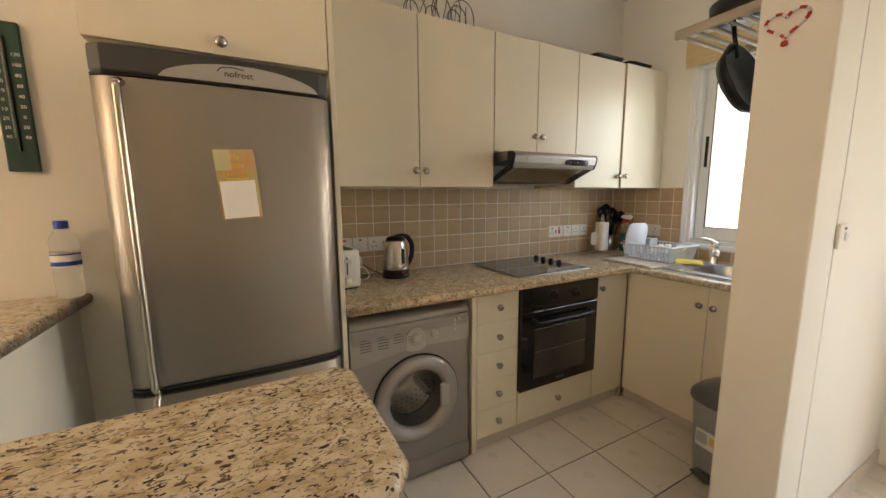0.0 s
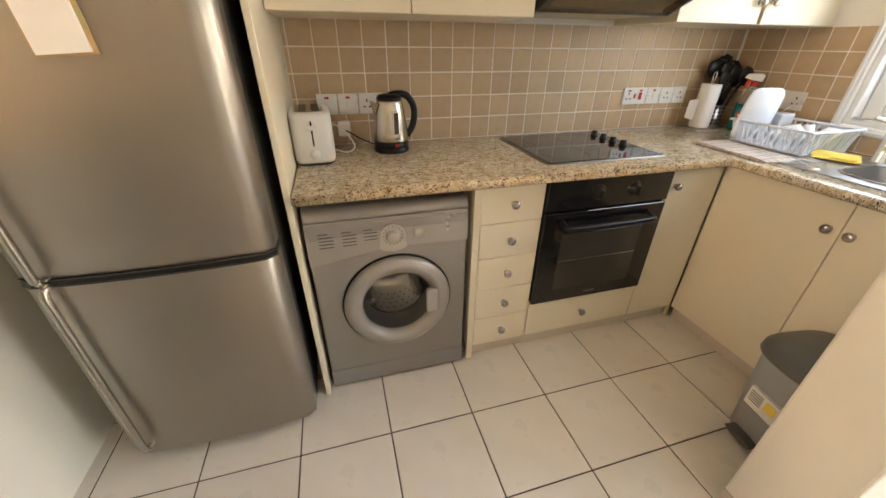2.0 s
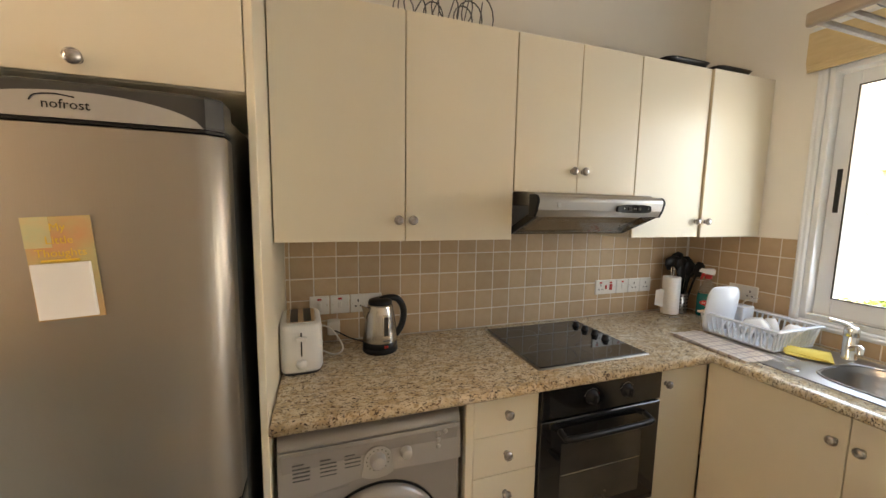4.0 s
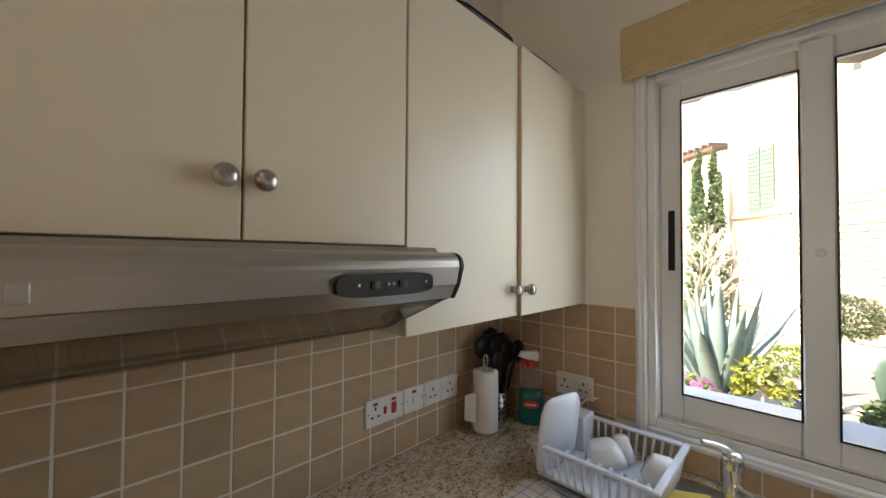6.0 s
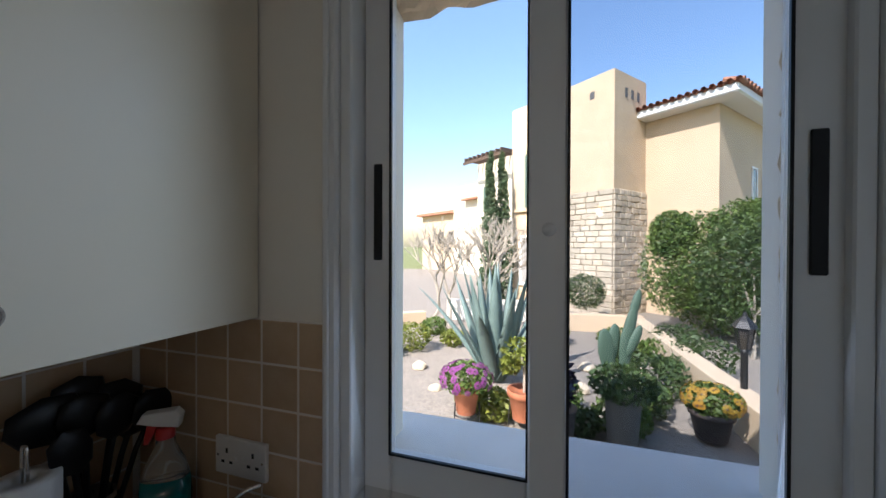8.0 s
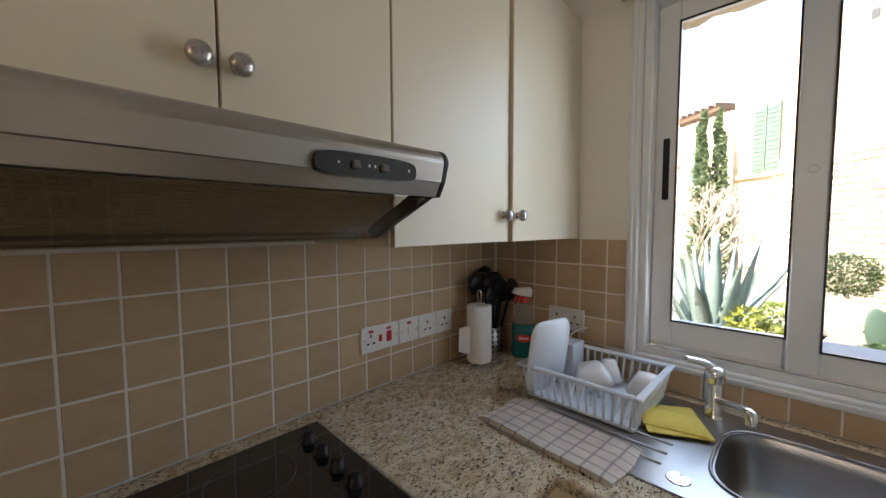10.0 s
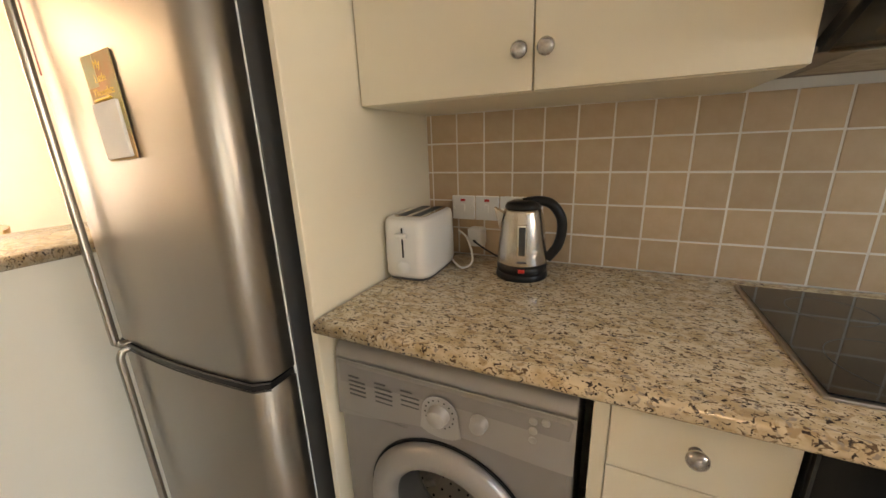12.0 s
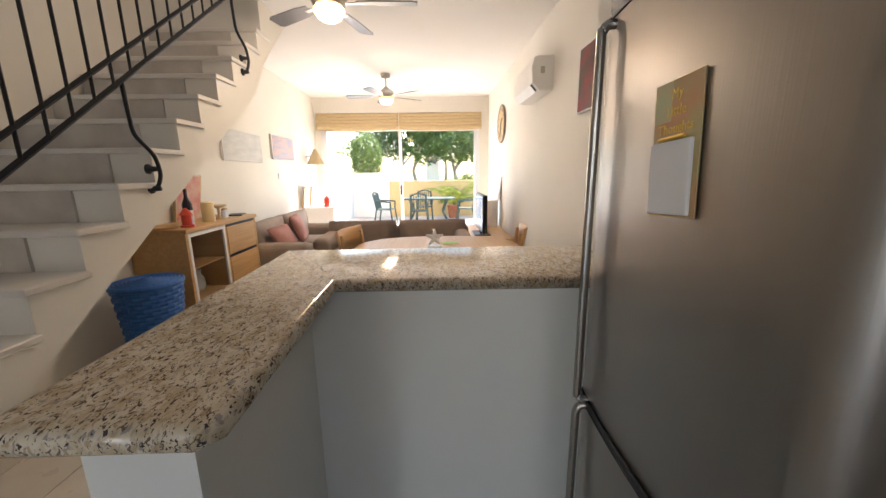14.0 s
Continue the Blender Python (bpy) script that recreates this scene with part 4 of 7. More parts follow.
part("lever_track", cuboid((-0.0025, -0.1345, 0.075), (0.0025, -0.1315, 0.165), 0.0005), "black", to)
part("lever", cuboid((-0.02, -0.150, 0.135), (0.02, -0.132, 0.150), 0.004, 2), "white", to)
part("dial", turned([(0.019, 0), (0.018, 0.012), (0, 0.013)], 20, at=(0, -0.131, 0.045), m=KM), "white", to, "", True)
part("cord", tube(curve_points([(0.06, 0.10, 0.012), (0.13, 0.02, 0.006), (0.165, 0.03, 0.03), (0.13, 0.09, 0.085), (0.09, 0.12, 0.105), (0.085, 0.14, 0.09)], 6), 0.0035, 6), "white", to, "white flex", True)
pg = thing("plug", (0.475, 2.03, 0.97), 0, "white plug and adaptor on the tiled wall", "plug")
part("casing", cuboid((0, -0.055, 0), (0.055, 0, 0.065), 0.008, 2), "white", pg)
part("flex", tube(curve_points([(0.03, -0.05, 0.02), (0.04, -0.09, 0.03), (0.10, -0.08, -0.01), (0.16, -0.06, -0.040)], 6), 0.003, 6), "black", pg, "black kettle flex", True)

ke = thing("kettle", (0.695, 1.872, 0.925), 12, "brushed steel electric kettle with a black handle", "kettle")
ke.scale = (0.95, 0.95, 0.95)
part("power_base", turned([(0.080, 0), (0.082, 0.004), (0.080, 0.018), (0.076, 0.022), (0, 0.022)], 32), "black", ke, "", True)
part("collar", turned([(0.078, 0.0222), (0.079, 0.03), (0.078, 0.048), (0.0, 0.05)], 32), "black", ke, "", True)
part("body", turned([(0.0775, 0.0505), (0.078, 0.055), (0.074, 0.11), (0.066, 0.17), (0.058, 0.212), (0.054, 0.22), (0, 0.221)], 40), "kettle", ke, "", True)
part("lid", turned([(0.055, 0.2212), (0.056, 0.226), (0.05, 0.238), (0.03, 0.245), (0, 0.246)], 32), "black", ke, "", True)
part("spout", loft([[(-0.058, -0.025, 0.205), (-0.058, 0.025, 0.205), (-0.072, 0.0, 0.15)], [(-0.088, -0.012, 0.222), (-0.088, 0.012, 0.222), (-0.085, 0.0, 0.20)]]), "kettle", ke)
part("handle", tube(curve_points([(0.0, 0, 0.236), (0.045, 0, 0.242), (0.085, 0, 0.232), (0.113, 0, 0.195), (0.119, 0, 0.15), (0.108, 0, 0.10), (0.078, 0, 0.058)], 6), 0.0155, 12), "black", ke, "", True)
part("gauge_frame", cuboid((-0.015, -0.0768, 0.080), (0.015, -0.060, 0.180), 0.004, 2), "chrome", ke)
part("water_gauge", cuboid((-0.010, -0.0785, 0.086), (0.010, -0.0765, 0.174), 0.001), "dark_glass", ke)
part("logo_bar", cuboid((-0.014, -0.0795, 0.062), (0.014, -0.0775, 0.067)), "rubber", ke)
part("switch_lamp", cuboid((-0.01, -0.0795, 0.030), (0.01, -0.076, 0.042), 0.002), "red", ke)

# ---- by the sink ----
pt = thing("paper_towel_holder", (2.475, 1.925, 0.925), 0, "kitchen paper roll on a chrome wire stand", "paper towel")
part("roll", turned([(0.02, 0.012), (0.048, 0.012), (0.049, 0.018), (0.049, 0.232), (0.047, 0.236), (0.02, 0.236), (0.02, 0.012)], 32), "tissue", pt, "", True)
part("post", tube(curve_points([(0, 0.008, 0.0), (0, 0.008, 0.23), (0, 0.008, 0.285), (0, 0, 0.295), (0, -0.008, 0.285), (0, -0.008, 0.22)], 5), 0.003, 8), "chrome", pt, "", True)
for k in range(5):
    part("wire", tube([(-0.075, -0.06 + 0.03 * k, 0.006), (0.075, -0.06 + 0.03 * k, 0.006)], 0.0028, 6), "chrome", pt)
for y in (-0.07, 0.07):
    part("wire", tube([(-0.075, y, 0.003), (0.075, y, 0.003)], 0.003, 6), "chrome", pt)
part("loose_sheet", loft([[(-0.056, 0.0, 0.05), (-0.06, 0.01, 0.05), (-0.06, 0.012, 0.16), (-0.056, 0.0, 0.16)], [(-0.085, 0.03, 0.06), (-0.087, 0.032, 0.06), (-0.082, 0.034, 0.15), (-0.08, 0.032, 0.15)]]), "tissue", pt)
ut = thing("utensil_pot", (2.585, 1.955, 0.925), 0, "perforated steel pot full of black kitchen utensils", "utensil pot")
part("pot", turned([(0.045, 0), (0.046, 0.003), (0.046, 0.125), (0.043, 0.125), (0.043, 0.004), (0, 0.004)], 28), "sink", ut, "", True)
for k in range(5):
    for i in range(14):
        a = 2 * math.pi * i / 14
        part("perforation", cuboid((0.0465 * math.cos(a) - 0.003, 0.0465 * math.sin(a) - 0.003, 0.022 + k * 0.021), (0.0465 * math.cos(a) + 0.003, 0.0465 * math.sin(a) + 0.003, 0.029 + k * 0.021)), "black", ut)
for (dx, dy, h, w, ang) in ((-0.03, 0.01, 0.31, 0.062, -8), (0.02, -0.01, 0.28, 0.046, 14), (0.0, 0.02, 0.33, 0.052, 0), (0.04, 0.0, 0.26, 0.042, 24), (-0.02, -0.025, 0.25, 0.036, -16), (0.05, -0.02, 0.27, 0.05, 32), (0.03, 0.015, 0.30, 0.055, 20), (-0.005, 0.0, 0.30, 0.05, 4)):
    top = Vector((dx * 1.8 + math.sin(radians(ang)) * 0.04, dy * 1.6, h))
    bm = tube([(dx * 0.5, dy * 0.5, 0.006), tuple(top * 0.7), tuple(top)], 0.006, 8)
    head = turned([(0.001, -0.05), (w * 0.7, -0.035), (w, 0.0), (w * 0.85, 0.035), (0.001, 0.05)], 16)
    head.transform(Matrix.Translation(top) @ Matrix.Rotation(radians(ang), 4, 'Y') @ Matrix.Diagonal((1, 0.25, 1, 1)))
    join(bm, head)
    part("utensil", bm, "black", ut, "black nylon utensil", True)
sp = thing("spray_bottle", (2.668, 1.842, 0.925), 213, "teal kitchen cleaner spray bottle with a red trigger", "spray bottle")
sp.scale = (1.15, 1.15, 1.12)
part("liquid", loft([[(x, y, z) for x, y in ellipse(0.026 * s_, 0.044 * s_, 24, 0, 0, 2.6)] for s_, z in ((0.9, 0), (1, 0.01), (1, 0.09), (0.93, 0.125))]), "spray_blue", sp, "", True)
part("shoulder", loft([[(x, y, z) for x, y in ellipse(0.026 * t_, 0.044 * s_, 24, 0, 0, 2.4)] for s_, t_, z in ((0.93, 0.93, 0.1255), (0.75, 0.85, 0.155), (0.36, 0.6, 0.19), (0.34, 0.58, 0.205))]), "water", sp, "clear shoulder", True)
part("collar", turned([(0.016, 0.205), (0.016, 0.225), (0, 0.226)], 16), "red", sp, "", True)
part("trigger_head", extrude_x([(0.025, 0.226), (0.03, 0.25), (0.02, 0.262), (-0.035, 0.258), (-0.045, 0.24), (-0.015, 0.232)], -0.012, 0.012, 0.003), "white", sp)
part("trigger", extrude_x([(-0.012, 0.236), (-0.03, 0.232), (-0.036, 0.195), (-0.028, 0.195), (-0.016, 0.222)], -0.006, 0.006, 0.001), "red", sp)
for sx in (-1, 1):
    patch = slab(ellipse(0.028, 0.014, 24), 0, 0.002, 0.0005, 1)
    patch.transform(Matrix.Translation((sx * 0.0255, 0, 0.075)) @ Matrix(((0, 0, sx, 0), (1, 0, 0, 0), (0, 1, 0, 0), (0, 0, 0, 1))))
    lb_ = part("label", patch, "red", sp, "red oval label")
    for q in range(4):
        part("label_bar", cuboid((sx * 0.0277 - 0.0004, -0.017 + q * 0.009, 0.071), (sx * 0.0277 + 0.0004, -0.011 + q * 0.009, 0.079)), "paper", lb_)
dr = thing("dish_rack", (2.505, 1.475, 0.931), 0, "clear white plastic dish rack on the drainer", "dish rack")
RX, RY = 0.155, 0.175
for k in range(13):
    for sy in (-1, 1):
        part("bar", tube([((-RX + 0.01 + k * (2 * RX - 0.02) / 12) * 0.92, sy * RY * 0.9, 0.01), (-RX + 0.01 + k * (2 * RX - 0.02) / 12, sy * RY, 0.10)], 0.0045, 5), "rack", dr)
for k in range(14):
    for sx in (-1, 1):
        part("bar", tube([(sx * RX * 0.9, (-RY + 0.01 + k * (2 * RY - 0.02) / 13) * 0.92, 0.01), (sx * RX, -RY + 0.01 + k * (2 * RY - 0.02) / 13, 0.10)], 0.0045, 5), "rack", dr)
part("rim", picture_frame(-RY - 0.01, RY + 0.01, -RX - 0.01, RX + 0.01, 0.02, -0.105, -0.095, 0.003), "rack", dr).data.transform(Matrix(((0, 0, 1, 0), (0, 1, 0, 0), (-1, 0, 0, 0), (0, 0, 0, 1))))
part("base", cuboid((-RX * 0.92, -RY * 0.92, 0.0), (RX * 0.92, RY * 0.92, 0.012), 0.003), "rack", dr)
for k in range(8):
    part("divider", tube(curve_points([(-0.10 + 0.0, -0.13 + k * 0.033, 0.012), (-0.06, -0.13 + k * 0.033, 0.06), (-0.02, -0.13 + k * 0.033, 0.012)], 5), 0.005, 6), "rack", dr)
part("cutlery_box", cuboid((0.06, 0.10, 0.012), (0.15, 0.172, 0.125), 0.006, 2), "rack", dr)
pla = thing("plate", (2.40, 1.60, 0.945), 0, "white square plate standing in the dish rack", "plate")
bm = loft([[(x, 0.0, 0.115 + z) for x, z in ellipse(0.085, 0.115, 28, 0, 0, 5)], [(x, 0.006, 0.115 + z) for x, z in ellipse(0.088, 0.118, 28, 0, 0, 5)], [(x * 1.03, 0.009, 0.115 + z * 1.02) for x, z in ellipse(0.088, 0.118, 28, 0, 0, 5)]])
part("dish", bm, "rack", pla, "", True)
pla.matrix_basis = pose(2.42, 1.60, 0.943, 8, 0, -12)


def cup(name, label, place, turn, tilt, r, h, square=2.0):
    c_ = thing(name, label=label, category=name, group="washing up")
    c_.matrix_basis = pose(*place, tilt, 0, turn)
    rings_ = [[(x, y, z) for x, y in ellipse(r * s_, r * s_, 28, 0, 0, square)] for s_, z in ((0.55, 0), (0.62, 0.004), (0.85, h * 0.5), (1.0, h), (0.95, h), (0.78, h * 0.5), (0.5, 0.012))]
    part("bowl", loft(rings_), "china", c_, "", True)
    return c_


cup("bowl", "white square bowl upside down in the dish rack", (2.52, 1.50, 1.02), 30, 165, 0.062, 0.055, 4)
cup("bowl", "white round bowl leaning in the dish rack", (2.52, 1.37, 1.01), 10, 120, 0.06, 0.06)
cup("cup", "small white cup upside down in the dish rack", (2.60, 1.47, 1.025), 0, 172, 0.035, 0.07)
sn = thing("spoon", (2.62, 1.60, 1.0), 0, "steel ladle standing in the cutlery box", "spoon")
part("handle", tube(curve_points([(0, 0, 0), (0.01, 0.02, 0.06), (0.03, 0.0, 0.09), (0.05, -0.03, 0.10)], 5), 0.004, 6), "chrome", sn, "", True)
# folded tea towel
def sheet(surface, n1, n2, thick):
    """A cloth layer: surface(u, v) gives the top, the underside lies thick below it."""
    bm_ = bmesh.new()
    top_, bot_ = [], []
    for i_ in range(n1 + 1):
        pts_ = [surface(i_ / n1, j_ / n2) for j_ in range(n2 + 1)]
        top_.append([bm_.verts.new(p_) for p_ in pts_])
        bot_.append([bm_.verts.new((p_[0], p_[1], p_[2] - thick)) for p_ in pts_])
    for i_ in range(n1):
        for j_ in range(n2):
            bm_.faces.new((top_[i_][j_], top_[i_ + 1][j_], top_[i_ + 1][j_ + 1], top_[i_][j_ + 1]))
            bm_.faces.new((bot_[i_][j_], bot_[i_][j_ + 1], bot_[i_ + 1][j_ + 1], bot_[i_ + 1][j_]))
    edge_ = [(i_, 0) for i_ in range(n1)] + [(n1, j_) for j_ in range(n2)] + [(i_, n2) for i_ in range(n1, 0, -1)] + [(0, j_) for j_ in range(n2, 0, -1)]
    for (a_, b_), (c_, d_) in zip(edge_, edge_[1:] + edge_[:1]):
        bm_.faces.new((top_[a_][b_], bot_[a_][b_], bot_[c_][d_], top_[c_][d_]))
    bmesh.ops.recalc_face_normals(bm_, faces=bm_.faces[:])
    return bm_


tw = thing("tea_towel", (2.215, 1.46, 0.9265), -3, "beige checked cotton tea towel folded on the worktop", "tea towel")
for k in range(3):
    def fold_(u, v, k=k):
        end = 0.006 * max(0, abs(v - 0.5) - 0.42) / 0.08
        return (-0.085 + 0.003 * k + (0.18 - 0.005 * k) * u + 0.004 * math.sin(v * 7 + k), -0.185 + 0.37 * v + 0.004 * math.sin(u * 6 + k), 0.004 + k * 0.0042 - end + 0.002 * noise.noise((u * 6, v * 8, k * 3.0)))
    part("layer", sheet(fold_, 14, 22, 0.0034), "towel", tw)
yc = thing("sponge_cloth", (2.50, 1.262, 0.9325), 28, "folded yellow sponge cloth beside the sink", "cloth")
part("fold", sheet(lambda u, v: (-0.085 + 0.17 * u, -0.075 + 0.15 * v, 0.006 + 0.004 * math.sin(u * 5) * v), 10, 10, 0.0035), "yellow", yc)
part("fold", sheet(lambda u, v: (-0.085 + 0.115 * u + 0.03 * v, -0.06 + 0.14 * v, 0.011 + 0.014 * math.sin(math.pi * min(1, u * 1.15)) ** 0.8), 12, 10, 0.0035), "yellow", yc)

# ---- bin, bottle, thermometer, heart, pan rack ----
bn = thing("pedal_bin", (1.965, 0.738, 0), -8, "grey plastic pedal bin with a dark lid", "bin")
bn.scale = (1.12, 1.10, 1.03)
part("body", loft([[(x, y, z) for x, y in ellipse(0.135 * s_, 0.115 * s_, 36, 0, 0, 3.2)] for s_, z in ((0.80, 0), (0.83, 0.01), (0.97, 0.36), (1.0, 0.375))]), "bin", bn, "", True)
part("lid", loft([[(x, y, z) for x, y in ellipse(0.142 * s_, 0.122 * s_, 36, 0, 0, 3.0)] for s_, z in ((1.0, 0.3755), (1.03, 0.385), (1.0, 0.41), (0.85, 0.432), (0.5, 0.444), (0.1, 0.447))]), "bin_lid", bn, "", True)
part("pedal", loft([[(-0.10 - 0.045 * k, y, z) for y, z in ellipse(0.05, 0.014, 16, 0, 0.028)] for k in (0, 1)]), "bin_lid", bn)
part("sticker", cuboid((-0.137, -0.055, 0.17), (-0.121, 0.045, 0.25), 0.001), "paper", bn)
for k in range(5):
    part("print_line", cuboid((-0.1385, -0.005, 0.195 + k * 0.010), (-0.1372, 0.038, 0.198 + k * 0.010)), "green", bn)
part("print_patch", cuboid((-0.1385, -0.05, 0.20), (-0.1372, -0.015, 0.24)), "yellow", bn)

bo = thing("water_bottle", (-0.533, 1.468, 1.075), 0, "half-litre plastic water bottle on the bar", "bottle")
bo.scale = (1.1, 1.1, 1.1)
prof = [(0.026, 0), (0.03, 0.004)]
for k in range(6):
    prof += [(0.031, 0.012 + k * 0.012), (0.029, 0.018 + k * 0.012)]
prof += [(0.031, 0.086), (0.031, 0.13), (0.029, 0.135), (0.031, 0.14), (0.029, 0.147), (0.031, 0.155), (0.027, 0.172), (0.014, 0.192), (0.013, 0.20), (0, 0.20)]
part("body", turned(prof, 28), "water", bo, "", True)
part("cap", turned([(0.0155, 0.194), (0.0155, 0.214), (0.014, 0.216), (0, 0.216)], 20), "blue", bo, "", True)
lb = part("label", turned([(0.0315, 0.088), (0.0315, 0.128)], 28), "paper", bo)
part("label_band", turned([(0.0319, 0.092), (0.0319, 0.104)], 28), "blue", lb)
part("label_band", turned([(0.0319, 0.122), (0.0319, 0.126)], 28), "blue", lb)

th = thing("thermometer", (-0.605, 1.518, 1.46), 0, "long dark green wall thermometer with white scales", "thermometer")
part("board", extrude_x([(0.0, 0.0), (-0.012, 0.0), (-0.012, 0.42), (0.0, 0.42)], -0.035, 0.035, 0.004), "green", th)
part("tube", tube([(0, -0.014, 0.06), (0, -0.014, 0.38)], 0.003, 8), "black", th)
for i, w in enumerate(("40", "30", "20", "10", "0", "10", "20", "30", "40", "50")):
    lettering(w, 0.014, "paper", th, on_y(-0.02, -0.0122, 0.10 + i * 0.026))
for i, w in enumerate(("40", "20", "0", "20", "40", "60", "80", "100", "120")):
    lettering(w, 0.014, "paper", th, on_y(0.02, -0.0122, 0.10 + i * 0.029))
for i in range(50):
    part("graduation", cuboid((-0.009, -0.0125, 0.10 + i * 0.0052), (-0.005, -0.0119, 0.101 + i * 0.0052)), "paper", th)
he = thing("heart_ornament", (1.548, 0.535, 1.915), 0, "red and white twisted cord heart on the wall end", "ornament")
pts = []
for i in range(41):
    a = 2 * math.pi * i / 40
    pts.append((-0.006, -(0.055 * math.sin(a) ** 3), 0.045 * (0.8125 * math.cos(a) - 0.3125 * math.cos(2 * a) - 0.125 * math.cos(3 * a) - 0.0625 * math.cos(4 * a))))
for i in range(0, 40):
    part("strand", tube([pts[i], pts[i + 1]], 0.0048, 6), "red" if (i // 2) % 2 else "tissue", he, "", True)
part("knot", turned([(0.001, -0.012), (0.009, -0.008), (0.009, 0.004), (0.001, 0.008)], 10, at=(-0.006, 0, -0.06)), "red", he, "", True)
pr = thing("pan_rack", (1.70, 0.615, 2.07), 0, "weathered wooden slatted pan rack on the wall end", "pan rack")
for x in (0.0, 0.46):
    part("side_rail", cuboid((x, 0.0, -0.02), (x + 0.022, 0.375, 0.02), 0.008, 2), "wood_grey", pr)
for k in range(7):
    part("slat", tube([(0.022, 0.02 + k * 0.056, -0.006), (0.46, 0.02 + k * 0.056, -0.006)], 0.009, 8), "wood_grey", pr)
pn = thing("frying_pan", (1.80, 0.78, 1.82), 0, "dark frying pan hanging under the pan rack", "pan")
body = turned([(0.0, 0.0), (0.12, 0.0), (0.155, 0.05), (0.158, 0.05), (0.124, -0.004), (0.0, -0.004)], 32)
body.transform(Matrix.Rotation(radians(70), 4, 'X') @ Matrix.Rotation(radians(10), 4, 'Z'))
part("pan_body", body, "black", pn, "", True)
part("handle", tube([(0, 0.0, 0.11), (0, 0.02, 0.20), (0, 0.03, 0.27)], 0.009, 8), "black", pn, "", True)
po = thing("saucepan", (1.83, 0.80, 2.084), 0, "dark saucepan lying on the pan rack", "pan")
part("pan_body", turned([(0, 0), (0.10, 0), (0.105, 0.01), (0.108, 0.07), (0.104, 0.07), (0.10, 0.008), (0, 0.006)], 28), "black", po, "", True)
ws = thing("wire_stand", (0.93, 1.76, 2.252), 0, "tangle of curved grey wire stands on the cabinets", "wire stand")
for k in range(9):
    x = -0.16 + 0.04 * k
    r = 0.05 + 0.02 * ((k * 7) % 3)
    part("wire", tube([(x + r * math.cos(a) * 0.8, 0.03 * math.sin(k), max(0.003, 0.05 + 0.02 * (k % 3) + r * math.sin(a))) for a in [2 * math.pi * i / 16 for i in range(17)]], 0.0026, 6), "rubber", ws, "", True)
for k in range(5):
    part("wire", tube([(-0.14 + k * 0.07, -0.03, 0.003), (-0.06 + k * 0.06, 0.03, 0.15)], 0.0026, 6), "rubber", ws)
for x, w in ((2.03, 0.30), (2.36, 0.28)):
    tr = thing("baking_tray", (x, 1.80, 2.251), 0, "black baking tray on top of the corner cabinet", "tray", "baking trays")
    part("dish", loft([[(a * s_ + w / 2, b * s_, z) for a, b in ellipse(w / 2, 0.12, 24, 0, 0, 6)] for s_, z in ((0.86, 0), (0.95, 0.035), (1.0, 0.04), (0.95, 0.0405), (0.85, 0.005))]), "black", tr, "", True)

# ---- living room materials ----
M["blue_wicker"] = material("blue_painted_wicker", (0.02, 0.13, 0.42), 0.55, other=(0.012, 0.08, 0.30), scale=40, amount=0.8, grain=0.8, grain_scale=120)
M["pink"] = material("dusty_pink_fabric", (0.42, 0.20, 0.165), 0.9, scale=16, amount=0.6, grain=0.5, grain_scale=240)
M["grey_blade"] = material("grey_painted_wood", (0.16, 0.165, 0.18), 0.4, scale=6, amount=0.4, stretch=(1, 10, 1))
M["nickel"] = material("brushed_nickel", (0.48, 0.46, 0.44), 0.28, 1.0, scale=6, amount=0.2)
M["canvas_pale"] = material("pale_seascape_canvas", (0.70, 0.69, 0.66), 0.8, other=(0.52, 0.55, 0.55), scale=4, amount=0.8, stretch=(1, 1, 4))
M["canvas_blue"] = material("blue_sunset_canvas", (0.34, 0.40, 0.56), 0.8, other=(0.70, 0.46, 0.36), scale=3, amount=0.9, stretch=(1, 1, 5))
M["canvas_red"] = material("dark_red_print", (0.28, 0.03, 0.025), 0.6, other=(0.05, 0.06, 0.05), scale=7, amount=1.0)
M["print_pink"] = material("pink_print", (0.62, 0.20, 0.17), 0.6, other=(0.70, 0.50, 0.40), scale=9, amount=0.9)
M["brass"] = material("pale_gold_frame", (0.62, 0.48, 0.28), 0.4, 0.6, scale=9, amount=0.2)
M["candle"] = material("cream_candle", (0.80, 0.62, 0.32), 0.5, scale=9, amount=0.3)
M["wine"] = material("dark_bottle_glass", (0.02, 0.015, 0.03), 0.08, scale=9, amount=0.2)
M["lantern"] = material("red_lantern", (0.62, 0.06, 0.03), 0.4, scale=9, amount=0.2)
M["terracotta"] = material("terracotta", (0.36, 0.12, 0.055), 0.8, other=(0.28, 0.09, 0.04), scale=12, amount=0.7, grain=0.3, grain_scale=90)
M["green_plastic"] = material("dark_green_garden_plastic", (0.015, 0.045, 0.04), 0.4, scale=9, amount=0.3)
M["terrace_wall"] = material("yellow_render", (0.66, 0.45, 0.19), 0.9, other=(0.58, 0.38, 0.15), scale=3, amount=0.6, grain=0.3, grain_scale=50)
M["white_render"] = material("white_render", (0.74, 0.70, 0.62), 0.9, other=(0.66, 0.61, 0.53), scale=2, amount=0.6, grain=0.3, grain_scale=50)
M["terrace_floor"] = material("terrace_paving", (0.50, 0.43, 0.35), 0.7, other=(0.43, 0.36, 0.29), scale=3, amount=0.7, grain=0.2, grain_scale=40)

